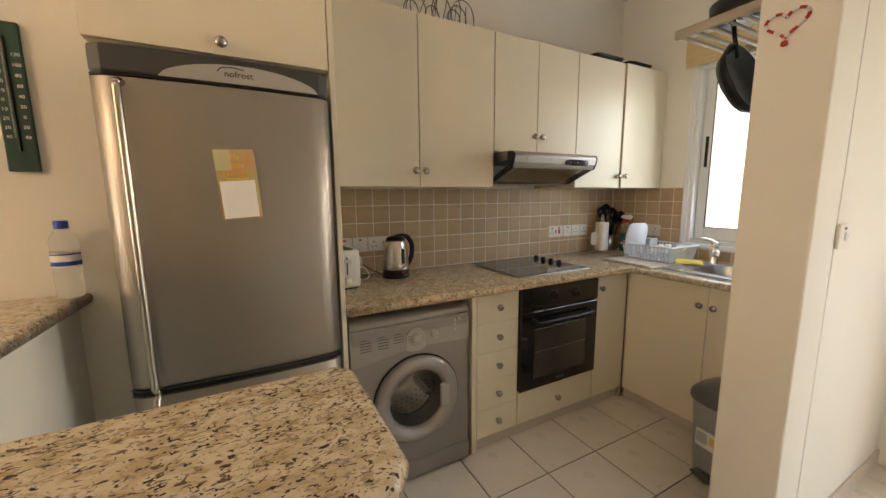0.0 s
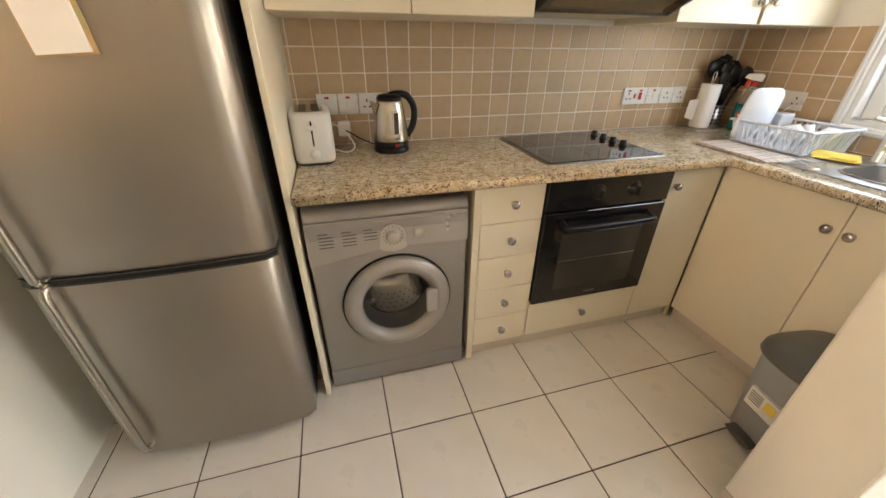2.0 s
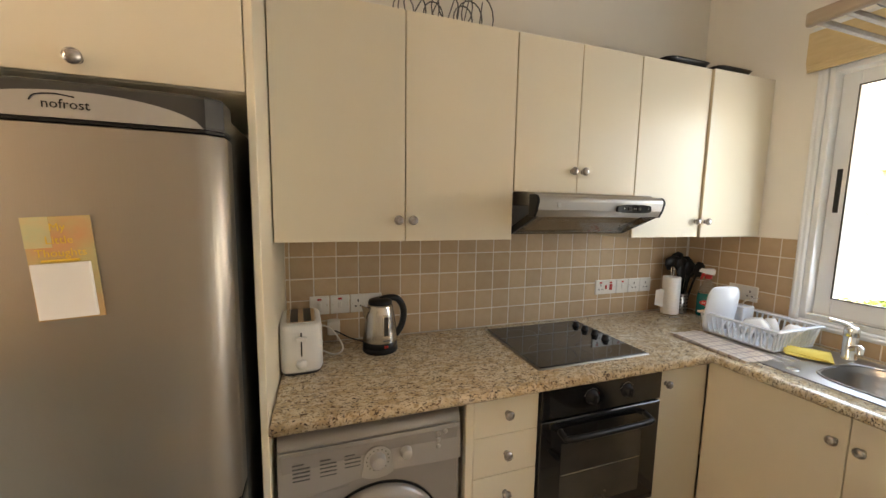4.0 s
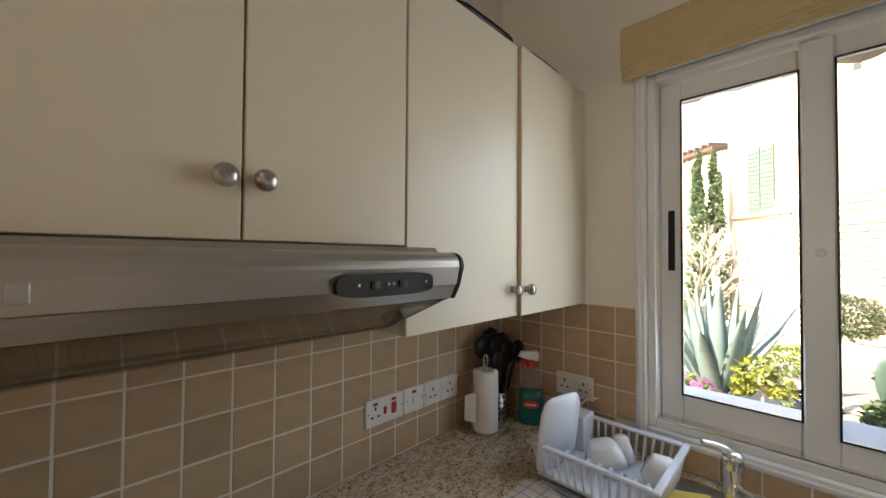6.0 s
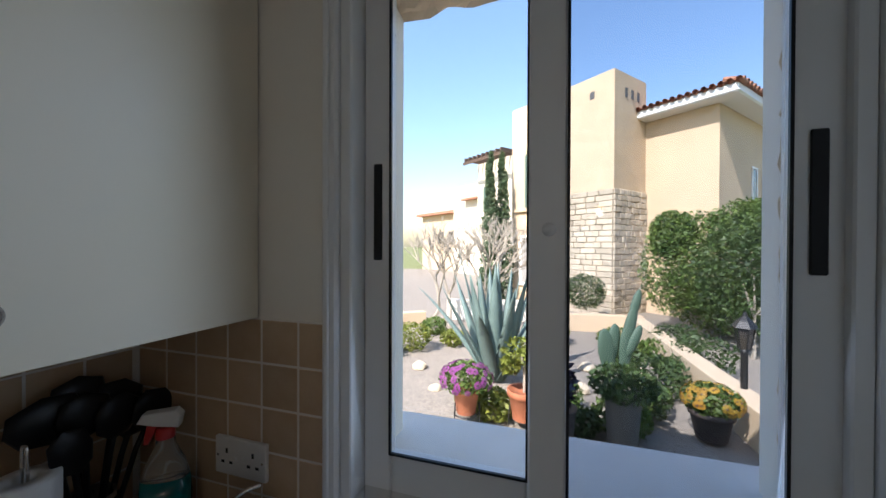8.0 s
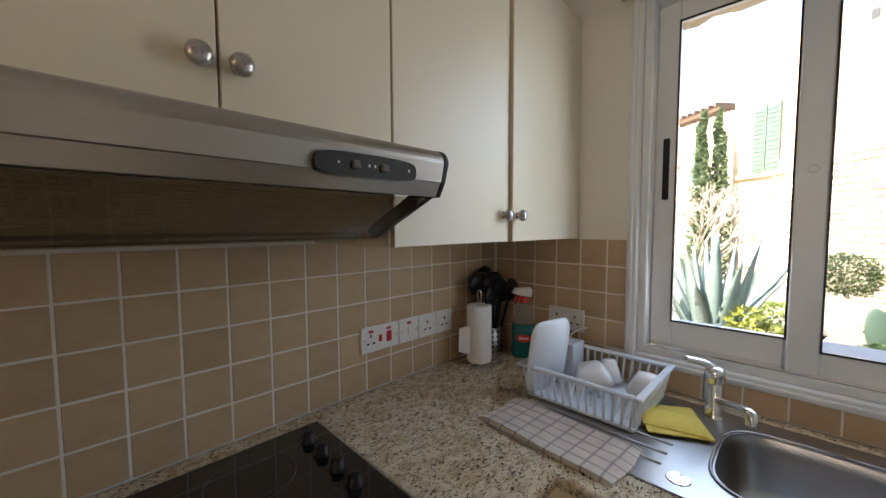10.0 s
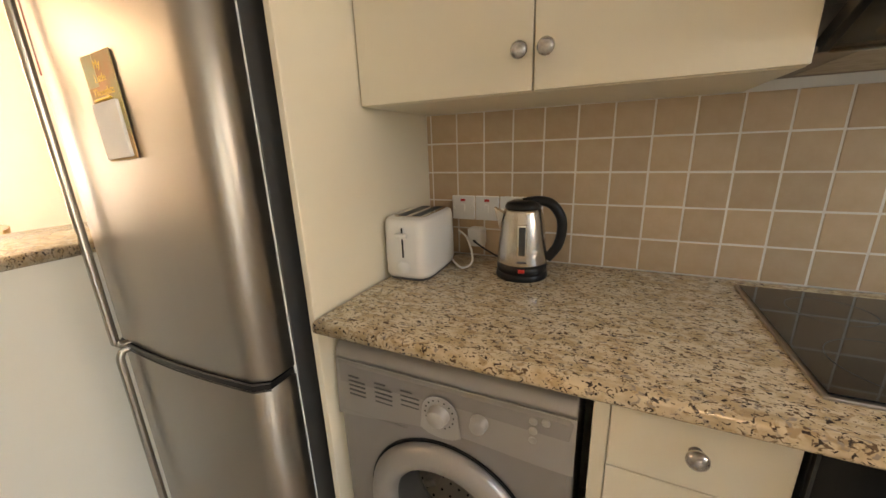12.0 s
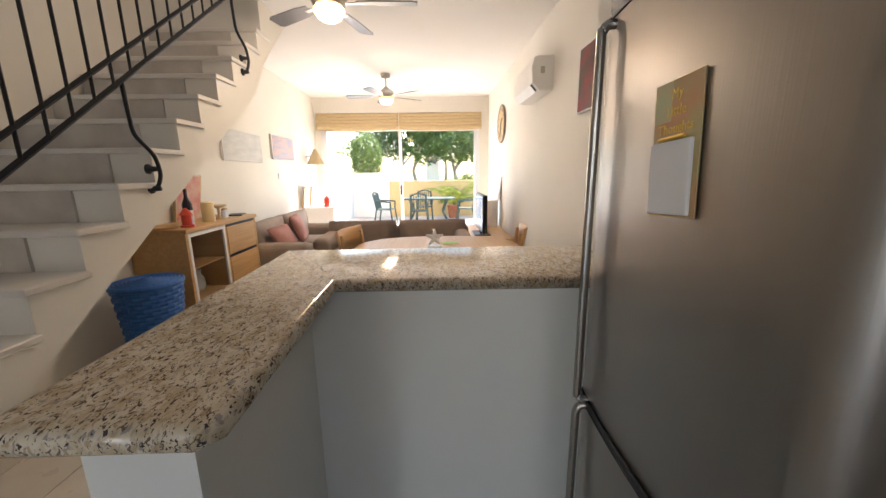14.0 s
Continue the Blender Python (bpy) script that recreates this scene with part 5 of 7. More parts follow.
bulb = bpy.data.materials.new("lit_glass_bowl")
bulb.use_nodes = True
bb = bulb.node_tree.nodes["Principled BSDF"]
bb.inputs["Base Color"].default_value = (0.9, 0.8, 0.6, 1)
bb.inputs["Emission Color"].default_value = (1.0, 0.62, 0.22, 1)
bb.inputs["Emission Strength"].default_value = 3.0
M["bulb"] = bulb

pane_glass = bpy.data.materials.new("thin_window_glass")
pane_glass.use_nodes = True
pn_, pl_ = pane_glass.node_tree.nodes, pane_glass.node_tree.links
pn_.remove(pn_["Principled BSDF"])
tr_, gl_, fz_, mx_ = pn_.new("ShaderNodeBsdfTransparent"), pn_.new("ShaderNodeBsdfGlossy"), pn_.new("ShaderNodeLayerWeight"), pn_.new("ShaderNodeMixShader")
tr_.inputs[0].default_value, gl_.inputs["Roughness"].default_value, fz_.inputs[0].default_value = (0.96, 0.97, 0.965, 1), 0.01, 0.5
pw_, ad_ = pn_.new("ShaderNodeMath"), pn_.new("ShaderNodeMath")
pw_.operation, ad_.operation = 'POWER', 'MULTIPLY_ADD'
pw_.inputs[1].default_value, ad_.inputs[1].default_value, ad_.inputs[2].default_value = 5.0, 0.8, 0.035
pl_.new(fz_.outputs["Facing"], pw_.inputs[0])
pl_.new(pw_.outputs[0], ad_.inputs[0])
pl_.new(ad_.outputs[0], mx_.inputs[0])
pl_.new(tr_.outputs[0], mx_.inputs[1])
pl_.new(gl_.outputs[0], mx_.inputs[2])
pl_.new(mx_.outputs[0], pn_["Material Output"].inputs[0])
M["pane"] = pane_glass
smoke = pane_glass.copy()
smoke.name = "smoked_visor_glass"
smoke.node_tree.nodes["Transparent BSDF"].inputs[0].default_value = (0.80, 0.77, 0.72, 1)
M["smoke"] = smoke
screened = pane_glass.copy()
screened.name = "glass_with_insect_screen"
screened.node_tree.nodes["Transparent BSDF"].inputs[0].default_value = (0.74, 0.77, 0.80, 1)
for o in scene.objects:
    if o.type == 'MESH' and o.name.startswith("pane"):
        o.data.materials[0] = screened if o.name == "pane.001" else pane_glass
    if o.type == 'MESH' and o.name == "glass_bowl":
        o.data.materials[0] = pane_glass
    if o.type == 'MESH' and o.name.startswith("visor"):
        o.data.materials[0] = smoke

# ---- stairs with iron railing ----
st = structure(thing("stairs", (0, 0, 0)), "white plastered stair with pale marble treads and risers", "stairs")
RISE, RUN, SY = 0.178, 0.238, -0.60
XS, ZS = -0.99, 1.18          # nose of the seventh tread
prof = []
for k in range(-6, 9):
    xk, zk = XS - RUN * k, ZS + RISE * k
    prof += [(xk, zk - RISE - 0.03), (xk, zk - 0.03)]
prof += [(-2.99, prof[-1][1]), (-2.99, CEIL - 0.002)]
foot = [(-3.60, CEIL - 0.002), (-3.45, 2.75), (-3.16, 2.51), (-3.02, 2.385), (-2.92, 2.28), (-2.84, 2.17), (-2.79, 2.075)]      # curved head of the stair side
side = [(x, z) for x, z in prof] + foot + [(-0.25, 0.34), (0.0, 0.17), (0.44, 0.0)]
bm = slab([(x, z) for x, z in side], 0, 0.885)
bm.transform(Matrix(((1, 0, 0, 0), (0, 0, -1, SY), (0, 1, 0, 0), (0, 0, 0, 1))))
bmesh.ops.recalc_face_normals(bm, faces=bm.faces[:])
part("stringer", bm, "paint", st)
for k in range(-6, 9):
    xk, zk = XS - RUN * k, ZS + RISE * k
    box("tread", "marble_tread", (xk - RUN - 0.005, LY + 0.002, zk - 0.0295), (xk + 0.025, SY + 0.02, zk), st, 0.004)
    # same stone as the tread, darkened to carry the riser's shade
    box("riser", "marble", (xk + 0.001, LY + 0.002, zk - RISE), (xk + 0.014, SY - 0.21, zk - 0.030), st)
rl = thing("stair_railing", (0, SY + 0.0, 0), 0, "black wrought iron stair railing with square bars", "railing")
SL = RISE / RUN


def rail_z(x, off):
    return ZS + (XS - x) * SL + off


for off, r in ((0.40, 0.013), (0.51, 0.012), (1.22, 0.02)):
    part("rail", tube([(0.3, 0.03, rail_z(0.3, off)), (-2.75, 0.03, rail_z(-2.75, off))], r, 4), "iron", rl)
for k in range(26):
    x = 0.22 - k * 0.115
    part("baluster", tube([(x, 0.03, rail_z(x, 0.39)), (x, 0.03, rail_z(x, 1.22))], 0.007, 6), "iron", rl)
for x in (-0.18, -1.32, -2.46):
    z = rail_z(x, 0.40)
    br = part("bracket", tube(curve_points([(x, 0.03, z), (x - 0.003, 0.035, z - 0.16), (x - 0.012, 0.04, z - 0.24), (x - 0.075, 0.05, z - 0.31), (x - 0.10, 0.055, z - 0.35), (x - 0.115, 0.055, z - 0.43), (x - 0.112, 0.03, z - 0.495), (x - 0.105, 0.003, z - 0.50)], 5), 0.010, 8), "iron", rl, "", True)
    for dz in (-0.40, -0.50):
        part("boss", turned([(0.026, 0), (0.026, 0.008), (0.015, 0.016), (0.012, 0.05), (0, 0.05)], 14, at=(x - 0.105, 0.002, z + dz), m=Matrix.Rotation(radians(-90), 4, 'X')), "iron", br, "", True)

# ---- ceiling fans, with their lamps lit ----
def fan(place, turn, bowl):
    f = thing("ceiling_fan", place, turn, "brushed nickel ceiling fan with grey blades and a lit bowl", "ceiling fan", "ceiling fans")
    h = CEIL - place[2]
    part("canopy", turned([(0.07, h - 0.05), (0.075, h - 0.01), (0.075, h), (0, h)], 24), "nickel", f, "", True)
    part("rod", tube([(0, 0, 0.12), (0, 0, h - 0.04)], 0.013, 10), "nickel", f)
    part("motor", turned([(0.03, 0.17), (0.06, 0.14), (0.115, 0.10), (0.125, 0.05), (0.11, 0.01), (0.08, -0.01), (0, -0.01)], 32), "nickel", f, "", True)
    part("lamp_bowl", turned([(0.105, -0.012), (0.102, -0.035), (0.08, -0.065), (0.045, -0.085), (0, -0.09)], 28), "bulb", f, "lit frosted glass bowl", True)
    for k in range(5):
        a = 2 * math.pi * k / 5
        bm_ = slab([(0.19, -0.045), (0.30, -0.06), (0.58, -0.068), (0.62, -0.05), (0.62, 0.05), (0.58, 0.068), (0.30, 0.06), (0.19, 0.045)], 0, 0.008, 0.002, 1)
        bm_.transform(Matrix.Rotation(a, 4, 'Z') @ Matrix.Translation((0, 0, 0.03)) @ Matrix.Rotation(radians(11), 4, 'X'))
        bl_ = part("blade", bm_, "grey_blade", f)
        arm = cuboid((0.10, -0.018, 0.025), (0.24, 0.018, 0.031), 0.002)
        arm.transform(Matrix.Rotation(a, 4, 'Z'))
        part("blade_arm", arm, "nickel", bl_)
    lamp = bpy.data.lights.new("fan_lamp", 'POINT')
    lamp.energy, lamp.color, lamp.shadow_soft_size = bowl, (1.0, 0.87, 0.70), 0.08
    lo = new("fan_lamp", lamp)
    lo.location = (place[0], place[1], place[2] - 0.17)
    return f


fan((-2.32, 0.17, 2.53), 20, FAN_WATTS)
fan((-5.49, 0.18, 2.53), 52, FAN_WATTS)

# ---- living room walls: pictures, clock, air conditioner ----
ac = thing("air_conditioner", (-3.14, 2.04, 2.15), 0, "white split air conditioner high on the wall", "air conditioner")
part("casing", extrude_x([(0, 0), (-0.14, 0.0), (-0.20, 0.07), (-0.21, 0.20), (-0.19, 0.29), (-0.15, 0.31), (0, 0.31)], -0.80, 0, 0.006), "white", ac)
part("outlet", extrude_x([(-0.146, 0.003), (-0.198, 0.062), (-0.202, 0.060), (-0.150, -0.001)], -0.76, -0.04), "rubber", ac)
part("flap", extrude_x([(-0.150, -0.004), (-0.205, 0.058), (-0.209, 0.056), (-0.155, -0.007)], -0.74, -0.06), "white", ac)
part("side_label", cuboid((0.001, -0.125, 0.15), (0.003, -0.085, 0.21)), "silver_light", ac)
ck = thing("wall_clock", (-5.68, 2.035, 2.16), 0, "large round wall clock with a cream dial", "clock")
part("rim", turned([(0.27, 0), (0.30, 0.005), (0.30, 0.028), (0.28, 0.035), (0.275, 0.02), (0, 0.02)], 40, m=KM), "wood_grey", ck, "", True)
part("dial", turned([(0.272, 0.021), (0, 0.022)], 40, m=KM), "linen", ck)
for k in range(12):
    a = 2 * math.pi * k / 12
    part("numeral", cuboid((0.225 * math.sin(a) - 0.012, -0.024, 0.225 * math.cos(a) - 0.02), (0.225 * math.sin(a) + 0.012, -0.0225, 0.225 * math.cos(a) + 0.02)), "black", ck)
for a, l in ((0.9, 0.13), (3.4, 0.2)):
    part("hand", tube([(0, -0.026, 0), (l * math.sin(a), -0.026, l * math.cos(a))], 0.006, 5), "black", ck)


def picture(label, x, y, z, w, h, mat, face, frame_mat="paper", deep=0.03):
    """face -1: the back to +y, looking to -y; face 1 the other way."""
    p = thing("picture", (x, y, z), 0 if face < 0 else 180, label, "picture")
    part("frame", picture_frame(-w / 2, w / 2, 0, h, 0.012, 0, deep, 0.002), frame_mat, p).data.transform(Matrix(((0, 1, 0, 0), (-1, 0, 0, 0), (0, 0, 1, 0), (0, 0, 0, 1))))
    part("image", cuboid((-w / 2 + 0.011, -deep + 0.002, 0.011), (w / 2 - 0.011, -0.002, h - 0.011)), mat, p)
    return p


picture("dark red print on the living room wall", -2.27, 2.038, 1.82, 0.32, 0.47, "canvas_red", -1)
picture("pale seascape canvas above the sofa", -4.2, LY + 0.002, 1.56, 0.95, 0.36, "canvas_pale", 1)
picture("blue sunset canvas above the sofa", -5.45, LY + 0.002, 1.62, 0.85, 0.36, "canvas_blue", 1)
ls = thing("wall_lamp", (-6.55, LY + 0.002, 1.72), 0, "cream fabric cone lamp on the wall", "lamp")
part("shade", turned([(0.16, -0.14), (0.02, 0.14), (0, 0.14)], 24, at=(0, 0.17, 0)), "linen", ls, "", True)
part("arm", tube([(0, 0, 0.0), (0, 0.10, 0.02), (0, 0.17, 0.10)], 0.01, 8), "nickel", ls)
sw2 = wall_plate("light_switch", "white light switch above the sofa", pose(-5.2, LY + 0.002, 1.33, 0, 0, 180), 0.086, "spur")
sw2["category"] = "switch"

# ---- sideboard with its things, and the blue basket ----
sb = thing("sideboard", (-3.41, -1.485, 0), 0, "beech sideboard with a glass door and three drawers", "sideboard")
sb.scale = (0.925, 1, 1)
for a, b in (((0, 0, 0), (0.03, 0.44, 0.95)), ((1.19, 0, 0), (1.22, 0.44, 0.95)), ((0.60, 0.01, 0.05), (0.625, 0.435, 0.95)), ((0.03, 0, 0.05), (1.19, 0.43, 0.075)), ((0.03, 0, 0.075), (1.19, 0.012, 0.95))):
    box("panel", "wood", a, b, sb, 0.003)
box("top", "wood", (-0.01, 0, 0.951), (1.23, 0.455, 0.985), sb, 0.004, 2)
for k in range(3):
    z = 0.08 + k * 0.29
    d_ = box("drawer", "wood", (0.034, 0.42, z), (0.597, 0.44, z + 0.262), sb, 0.003)
    box("grip_slot", "black", (0.034, 0.425, z + 0.2625), (0.597, 0.436, z + 0.289), d_)
gd = part("glass_door", picture_frame(0.63, 1.185, 0.08, 0.945, 0.03, 0, 0.02, 0.003), "upvc", sb)
gd.data.transform(Matrix(((0, 1, 0, 0), (1, 0, 0, 0.42), (0, 0, 1, 0), (0, 0, 0, 1))))
part("door_pane", cuboid((0.66, 0.428, 0.11), (1.155, 0.432, 0.915)), "pane", gd).visible_shadow = False
for z in (0.36, 0.64):
    box("shelf", "wood", (0.63, 0.02, z), (1.185, 0.40, z + 0.012), sb)
for k, (x, z) in enumerate(((0.75, 0.075), (0.90, 0.075), (1.05, 0.372), (0.8, 0.372), (0.95, 0.652))):
    v_ = thing("glass_vase", (-3.5 + x, -1.28, z + 0.0005), 0, "clear glass vase inside the sideboard", "vase", "glassware")
    part("vessel", turned([(0.04, 0), (0.06, 0.03), (0.055, 0.10), (0.03, 0.15), (0.04, 0.19), (0.037, 0.19), (0.027, 0.15), (0.05, 0.10), (0.05, 0.02), (0, 0.01)], 20), "rack", v_, "", True)
TZ = 0.9855
pf = picture("pink print in a pale frame leaning on the wall", -2.95, LY + 0.10, TZ, 0.36, 0.42, "print_pink", 1, "brass")
pf.matrix_basis = pose(-2.95, LY + 0.02, TZ, 9, 0, 180)
wb = thing("wine_bottle", (-2.62, -1.22, TZ), 0, "dark wine bottle on the sideboard", "bottle")
part("glass", turned([(0.037, 0), (0.038, 0.17), (0.015, 0.23), (0.014, 0.30), (0, 0.30)], 20), "wine", wb, "", True)
part("label", turned([(0.0385, 0.05), (0.0385, 0.12)], 20), "paper", wb)
cd = thing("pillar_candle", (-2.78, -1.15, TZ), 0, "thick cream pillar candle", "candle")
part("wax", turned([(0.05, 0), (0.052, 0.01), (0.052, 0.17), (0.045, 0.175), (0.02, 0.165), (0, 0.165)], 24), "candle", cd, "", True)
part("wick", tube([(0, 0, 0.165), (0.002, 0, 0.18)], 0.0015, 5), "black", cd)


def lantern(x, y, z, s_=1.0):
    l_ = thing("lantern", (x, y, z), 0, "small red metal lantern", "lantern", "lanterns")
    part("base", turned([(0.045 * s_, 0), (0.045 * s_, 0.015), (0.03 * s_, 0.02), (0, 0.02)], 12), "lantern", l_)
    part("glass", turned([(0.033 * s_, 0.02), (0.033 * s_, 0.09 * s_), (0, 0.09 * s_)], 12), "lantern", l_)
    part("roof", turned([(0.046 * s_, 0.09 * s_), (0.02 * s_, 0.125 * s_), (0.008, 0.14 * s_), (0, 0.14 * s_)], 12), "lantern", l_)
    return l_


lantern(-2.44, -1.12, TZ, 1.1)
cs = thing("cake_stand", (-2.98, -1.17, TZ), 0, "pale wooden dish on a foot", "dish")
part("dish", turned([(0.05, 0), (0.045, 0.01), (0.012, 0.02), (0.012, 0.10), (0.07, 0.12), (0.07, 0.135), (0, 0.13)], 24), "linen", cs, "", True)
for k, x in enumerate((-3.14, -3.06, -2.52)):
    j_ = thing("small_jar", (x, -1.2 + 0.03 * k, TZ), 0, "small glass jar on the sideboard", "jar", "jars")
    part("jar", turned([(0.025, 0), (0.027, 0.06), (0.02, 0.075), (0, 0.075)], 14), "rack", j_, "", True)
    part("lid", turned([(0.021, 0.0752), (0.021, 0.09), (0, 0.09)], 14), "brass", j_)
bk = thing("notebook", (-3.3, -1.18, TZ), 15, "dark notebook lying on the sideboard", "notebook")
part("cover", cuboid((-0.10, -0.07, 0), (0.10, 0.07, 0.014), 0.003), "black", bk)
bt = thing("tray", (-2.36, -1.28, TZ), 10, "round wooden tray on the sideboard", "tray")
part("dish", turned([(0.11, 0), (0.125, 0.02), (0.12, 0.02), (0.105, 0.006), (0, 0.006)], 24), "wood", bt, "", True)
ba = thing("wicker_basket", (-1.95, -1.13, 0), 0, "blue painted wicker laundry basket with a lid", "basket")
ba.scale = (0.9, 0.9, 1.24)
bm = bmesh.new()
for k in range(22):
    z = 0.012 + k * 0.0235
    r = 0.150 + 0.065 * k / 21
    tube([((r + 0.006 * (1 if (i + k) % 2 else -1)) * math.cos(2 * math.pi * i / 28), (r + 0.006 * (1 if (i + k) % 2 else -1)) * math.sin(2 * math.pi * i / 28), z) for i in range(29)], 0.0125, 5, bm)
part("weave", bm, "blue_wicker", ba)
part("lining", turned([(0.143, 0.005), (0.208, 0.52), (0.200, 0.52), (0.135, 0.01), (0, 0.01)], 28), "blue_wicker", ba)
lid_prof = [(0.0, 0.520), (0.222, 0.520), (0.238, 0.526), (0.243, 0.537), (0.236, 0.548)]
for k in range(9):
    lid_prof += [(0.228 - k * 0.025, 0.552 + 0.0022 * k), (0.2155 - k * 0.025, 0.546 + 0.0022 * k)]
bm = turned(lid_prof + [(0, 0.568)], 36)
for v in bm.verts:
    v.co.z += 0.003 * math.sin(18 * math.atan2(v.co.y, v.co.x)) * min(1, v.co.xy.length / 0.1)
part("lid", bm, "blue_wicker", ba)

# ---- sofas, table, chairs, television ----
def cushion(name, mat, size, parent, m, puff=0.5):
    b = cuboid((-size[0] / 2, -size[1] / 2, -size[2] / 2), (size[0] / 2, size[1] / 2, size[2] / 2))
    bmesh.ops.subdivide_edges(b, edges=b.edges[:], cuts=5, use_grid_fill=True)
    for v in b.verts:
        u = [v.co[i] / (size[i] / 2) for i in range(3)]
        k = min(range(3), key=lambda i: size[i])
        o1, o2 = [u[i] for i in range(3) if i != k]
        v.co[k] *= 1 - puff * max(abs(o1), abs(o2)) ** 3
        for i in range(3):
            if i != k:
                o = [u[j] for j in range(3) if j not in (i, k)][0]
                v.co[i] *= 1 - 0.06 * (1 - abs(o)) - 0.05 * abs(o) ** 6
    b.transform(m)
    return part(name, b, mat, parent, "", True)


def sofa(label, place, turn, w, mat, seats, d=0.88, h=0.84):
    s_ = thing("sofa", place, turn, label, "sofa")
    box("base", mat, (-w / 2, -d / 2, 0.06), (w / 2, d / 2, 0.28), s_, 0.03, 3)
    box("backrest", mat, (-w / 2, d / 2 - 0.22, 0.28), (w / 2, d / 2, h - 0.10), s_, 0.06, 4)
    for sx in (-1, 1):
        box("armrest", mat, (sx * w / 2 - (0.0 if sx < 0 else 0.22), -d / 2, 0.20), (sx * w / 2 + (0.22 if sx < 0 else 0.0), d / 2 - 0.05, 0.60), s_, 0.08, 4)
    n = seats
    ww = (w - 0.46) / n
    for k in range(n):
        x = -w / 2 + 0.23 + ww * (k + 0.5)
        cushion("seat_cushion", mat, (ww * 0.99, d - 0.26, 0.18), s_, pose(x, -0.12, 0.37), 0.3)
        cushion("back_cushion", mat, ((w - 0.06) / n * 0.99, 0.20, 0.44), s_, pose(-w / 2 + 0.03 + (w - 0.06) / n * (k + 0.5), d / 2 - 0.20, h - 0.22, -10), 0.35)
    for sx in (-1, 1):
        for sy in (-1, 1):
            part("foot", turned([(0.025, 0), (0.03, 0.06), (0, 0.06)], 10, at=(sx * (w / 2 - 0.08), sy * (d / 2 - 0.08), 0)), "wood", s_)
    return s_


sofa("taupe fabric two-seat sofa along the wall", (-4.62, -1.03, 0), 180, 1.95, "sofa", 2)
sofa("brown fabric sofa with its back to the dining table", (-4.42, 0.36, 0), 90, 2.05, "sofa_brown", 2, 0.88, 0.74)
for (x, y, z, rx, rz, w) in ((-4.05, -1.0, 0.58, 60, 175, 0.48), (-4.75, -1.08, 0.64, 68, 190, 0.46)):
    c_ = thing("cushion", label="dusty pink square cushion on the sofa", category="cushion", group="sofa cushions")
    c_.matrix_basis = pose(x, y, z, rx, 0, rz)
    cushion("cover", "pink", (w, 0.40 * w / 0.46, 0.14), c_, Matrix(), 0.8)
tb = thing("dining_table", (-2.62, 0.90, 0), 0, "oval pale beech dining table", "table")
part("tabletop", slab(ellipse(0.50, 0.72, 40, 0, 0, 2.4), 0.73, 0.757, 0.006, 2), "wood", tb)
for sx in (-1, 1):
    for sy in (-1, 1):
        part("leg", cuboid((sx * 0.28 - 0.03, sy * 0.42 - 0.03, 0), (sx * 0.28 + 0.03, sy * 0.42 + 0.03, 0.7295), 0.008, 2), "wood", tb)


def dining_chair(place, turn):
    c_ = thing("dining_chair", place, turn, "beech dining chair with a curved plywood back", "chair", "chairs round the table")
    box("seat", "wood", (-0.21, -0.21, 0.44), (0.21, 0.21, 0.46), c_, 0.008, 2)
    for sx in (-1, 1):
        part("front_leg", tube([(sx * 0.19, -0.19, 0), (sx * 0.18, -0.18, 0.44)], 0.015, 8), "wood", c_)
        part("rear_leg", tube(curve_points([(sx * 0.19, 0.21, 0), (sx * 0.19, 0.20, 0.45), (sx * 0.19, 0.25, 0.86)], 4), 0.015, 8), "wood", c_)
    n = 10
    rows_c = [[(-0.23 + 0.46 * i / n, 0.235 + 0.045 * (1 - (2 * i / n - 1) ** 2) + t_, z) for z, t_ in ((0.70, 0.0), (0.90, 0.03), (0.90, 0.042), (0.70, 0.012))] for i in range(n + 1)]
    part("backrest", loft(rows_c), "wood", c_, "", True)
    return c_


dining_chair((-2.72, 0.36, 0), 165)
dining_chair((-2.80, 1.42, 0), -8)
sf = thing("starfish_ornament", (-2.55, 0.88, 0.757), 0, "white starfish ornament on the dining table", "ornament")
part("foot", turned([(0.07, 0), (0.06, 0.015), (0.02, 0.02), (0, 0.02)], 20), "china", sf)
bm = bmesh.new()
for k in range(5):
    a = math.pi / 2 + 2 * math.pi * k / 5
    tube([(0, 0, 0.085), (0, 0.04 * math.cos(a), 0.085 + 0.04 * math.sin(a)), (0, 0.08 * math.cos(a), 0.085 + 0.075 * math.sin(a))], 0.02, 8, bm, [0.024, 0.017, 0.006])
part("star", bm, "china", sf, "", True)
gc = thing("green_card", (-2.72, 1.02, 0.757), 20, "small green card on the dining table", "card")
part("sheet", cuboid((-0.05, -0.07, 0), (0.05, 0.07, 0.004), 0.001), "canvas_pale", gc)
gc.children[0].data.materials[0] = material("green_paper", (0.35, 0.55, 0.12), 0.7)
tv_s = thing("tv_stand", (-5.2, 1.72, 0), 0, "low beech television bench against the wall", "tv stand")
box("top", "wood", (-0.75, -0.28, 0.44), (0.75, 0.30, 0.47), tv_s, 0.004)
box("shelf", "wood", (-0.72, -0.26, 0.20), (0.72, 0.29, 0.22), tv_s, 0.003)
for x in (-0.75, 0.72):
    box("side", "wood", (x, -0.28, 0), (x + 0.03, 0.30, 0.4395), tv_s, 0.003)
tv = thing("television", (-4.95, 1.60, 0.4705), 0, "black flat television seen edge on", "television")
box("screen_panel", "black", (-0.42, -0.03, 0.06), (0.42, 0.035, 0.60), tv, 0.012, 2)
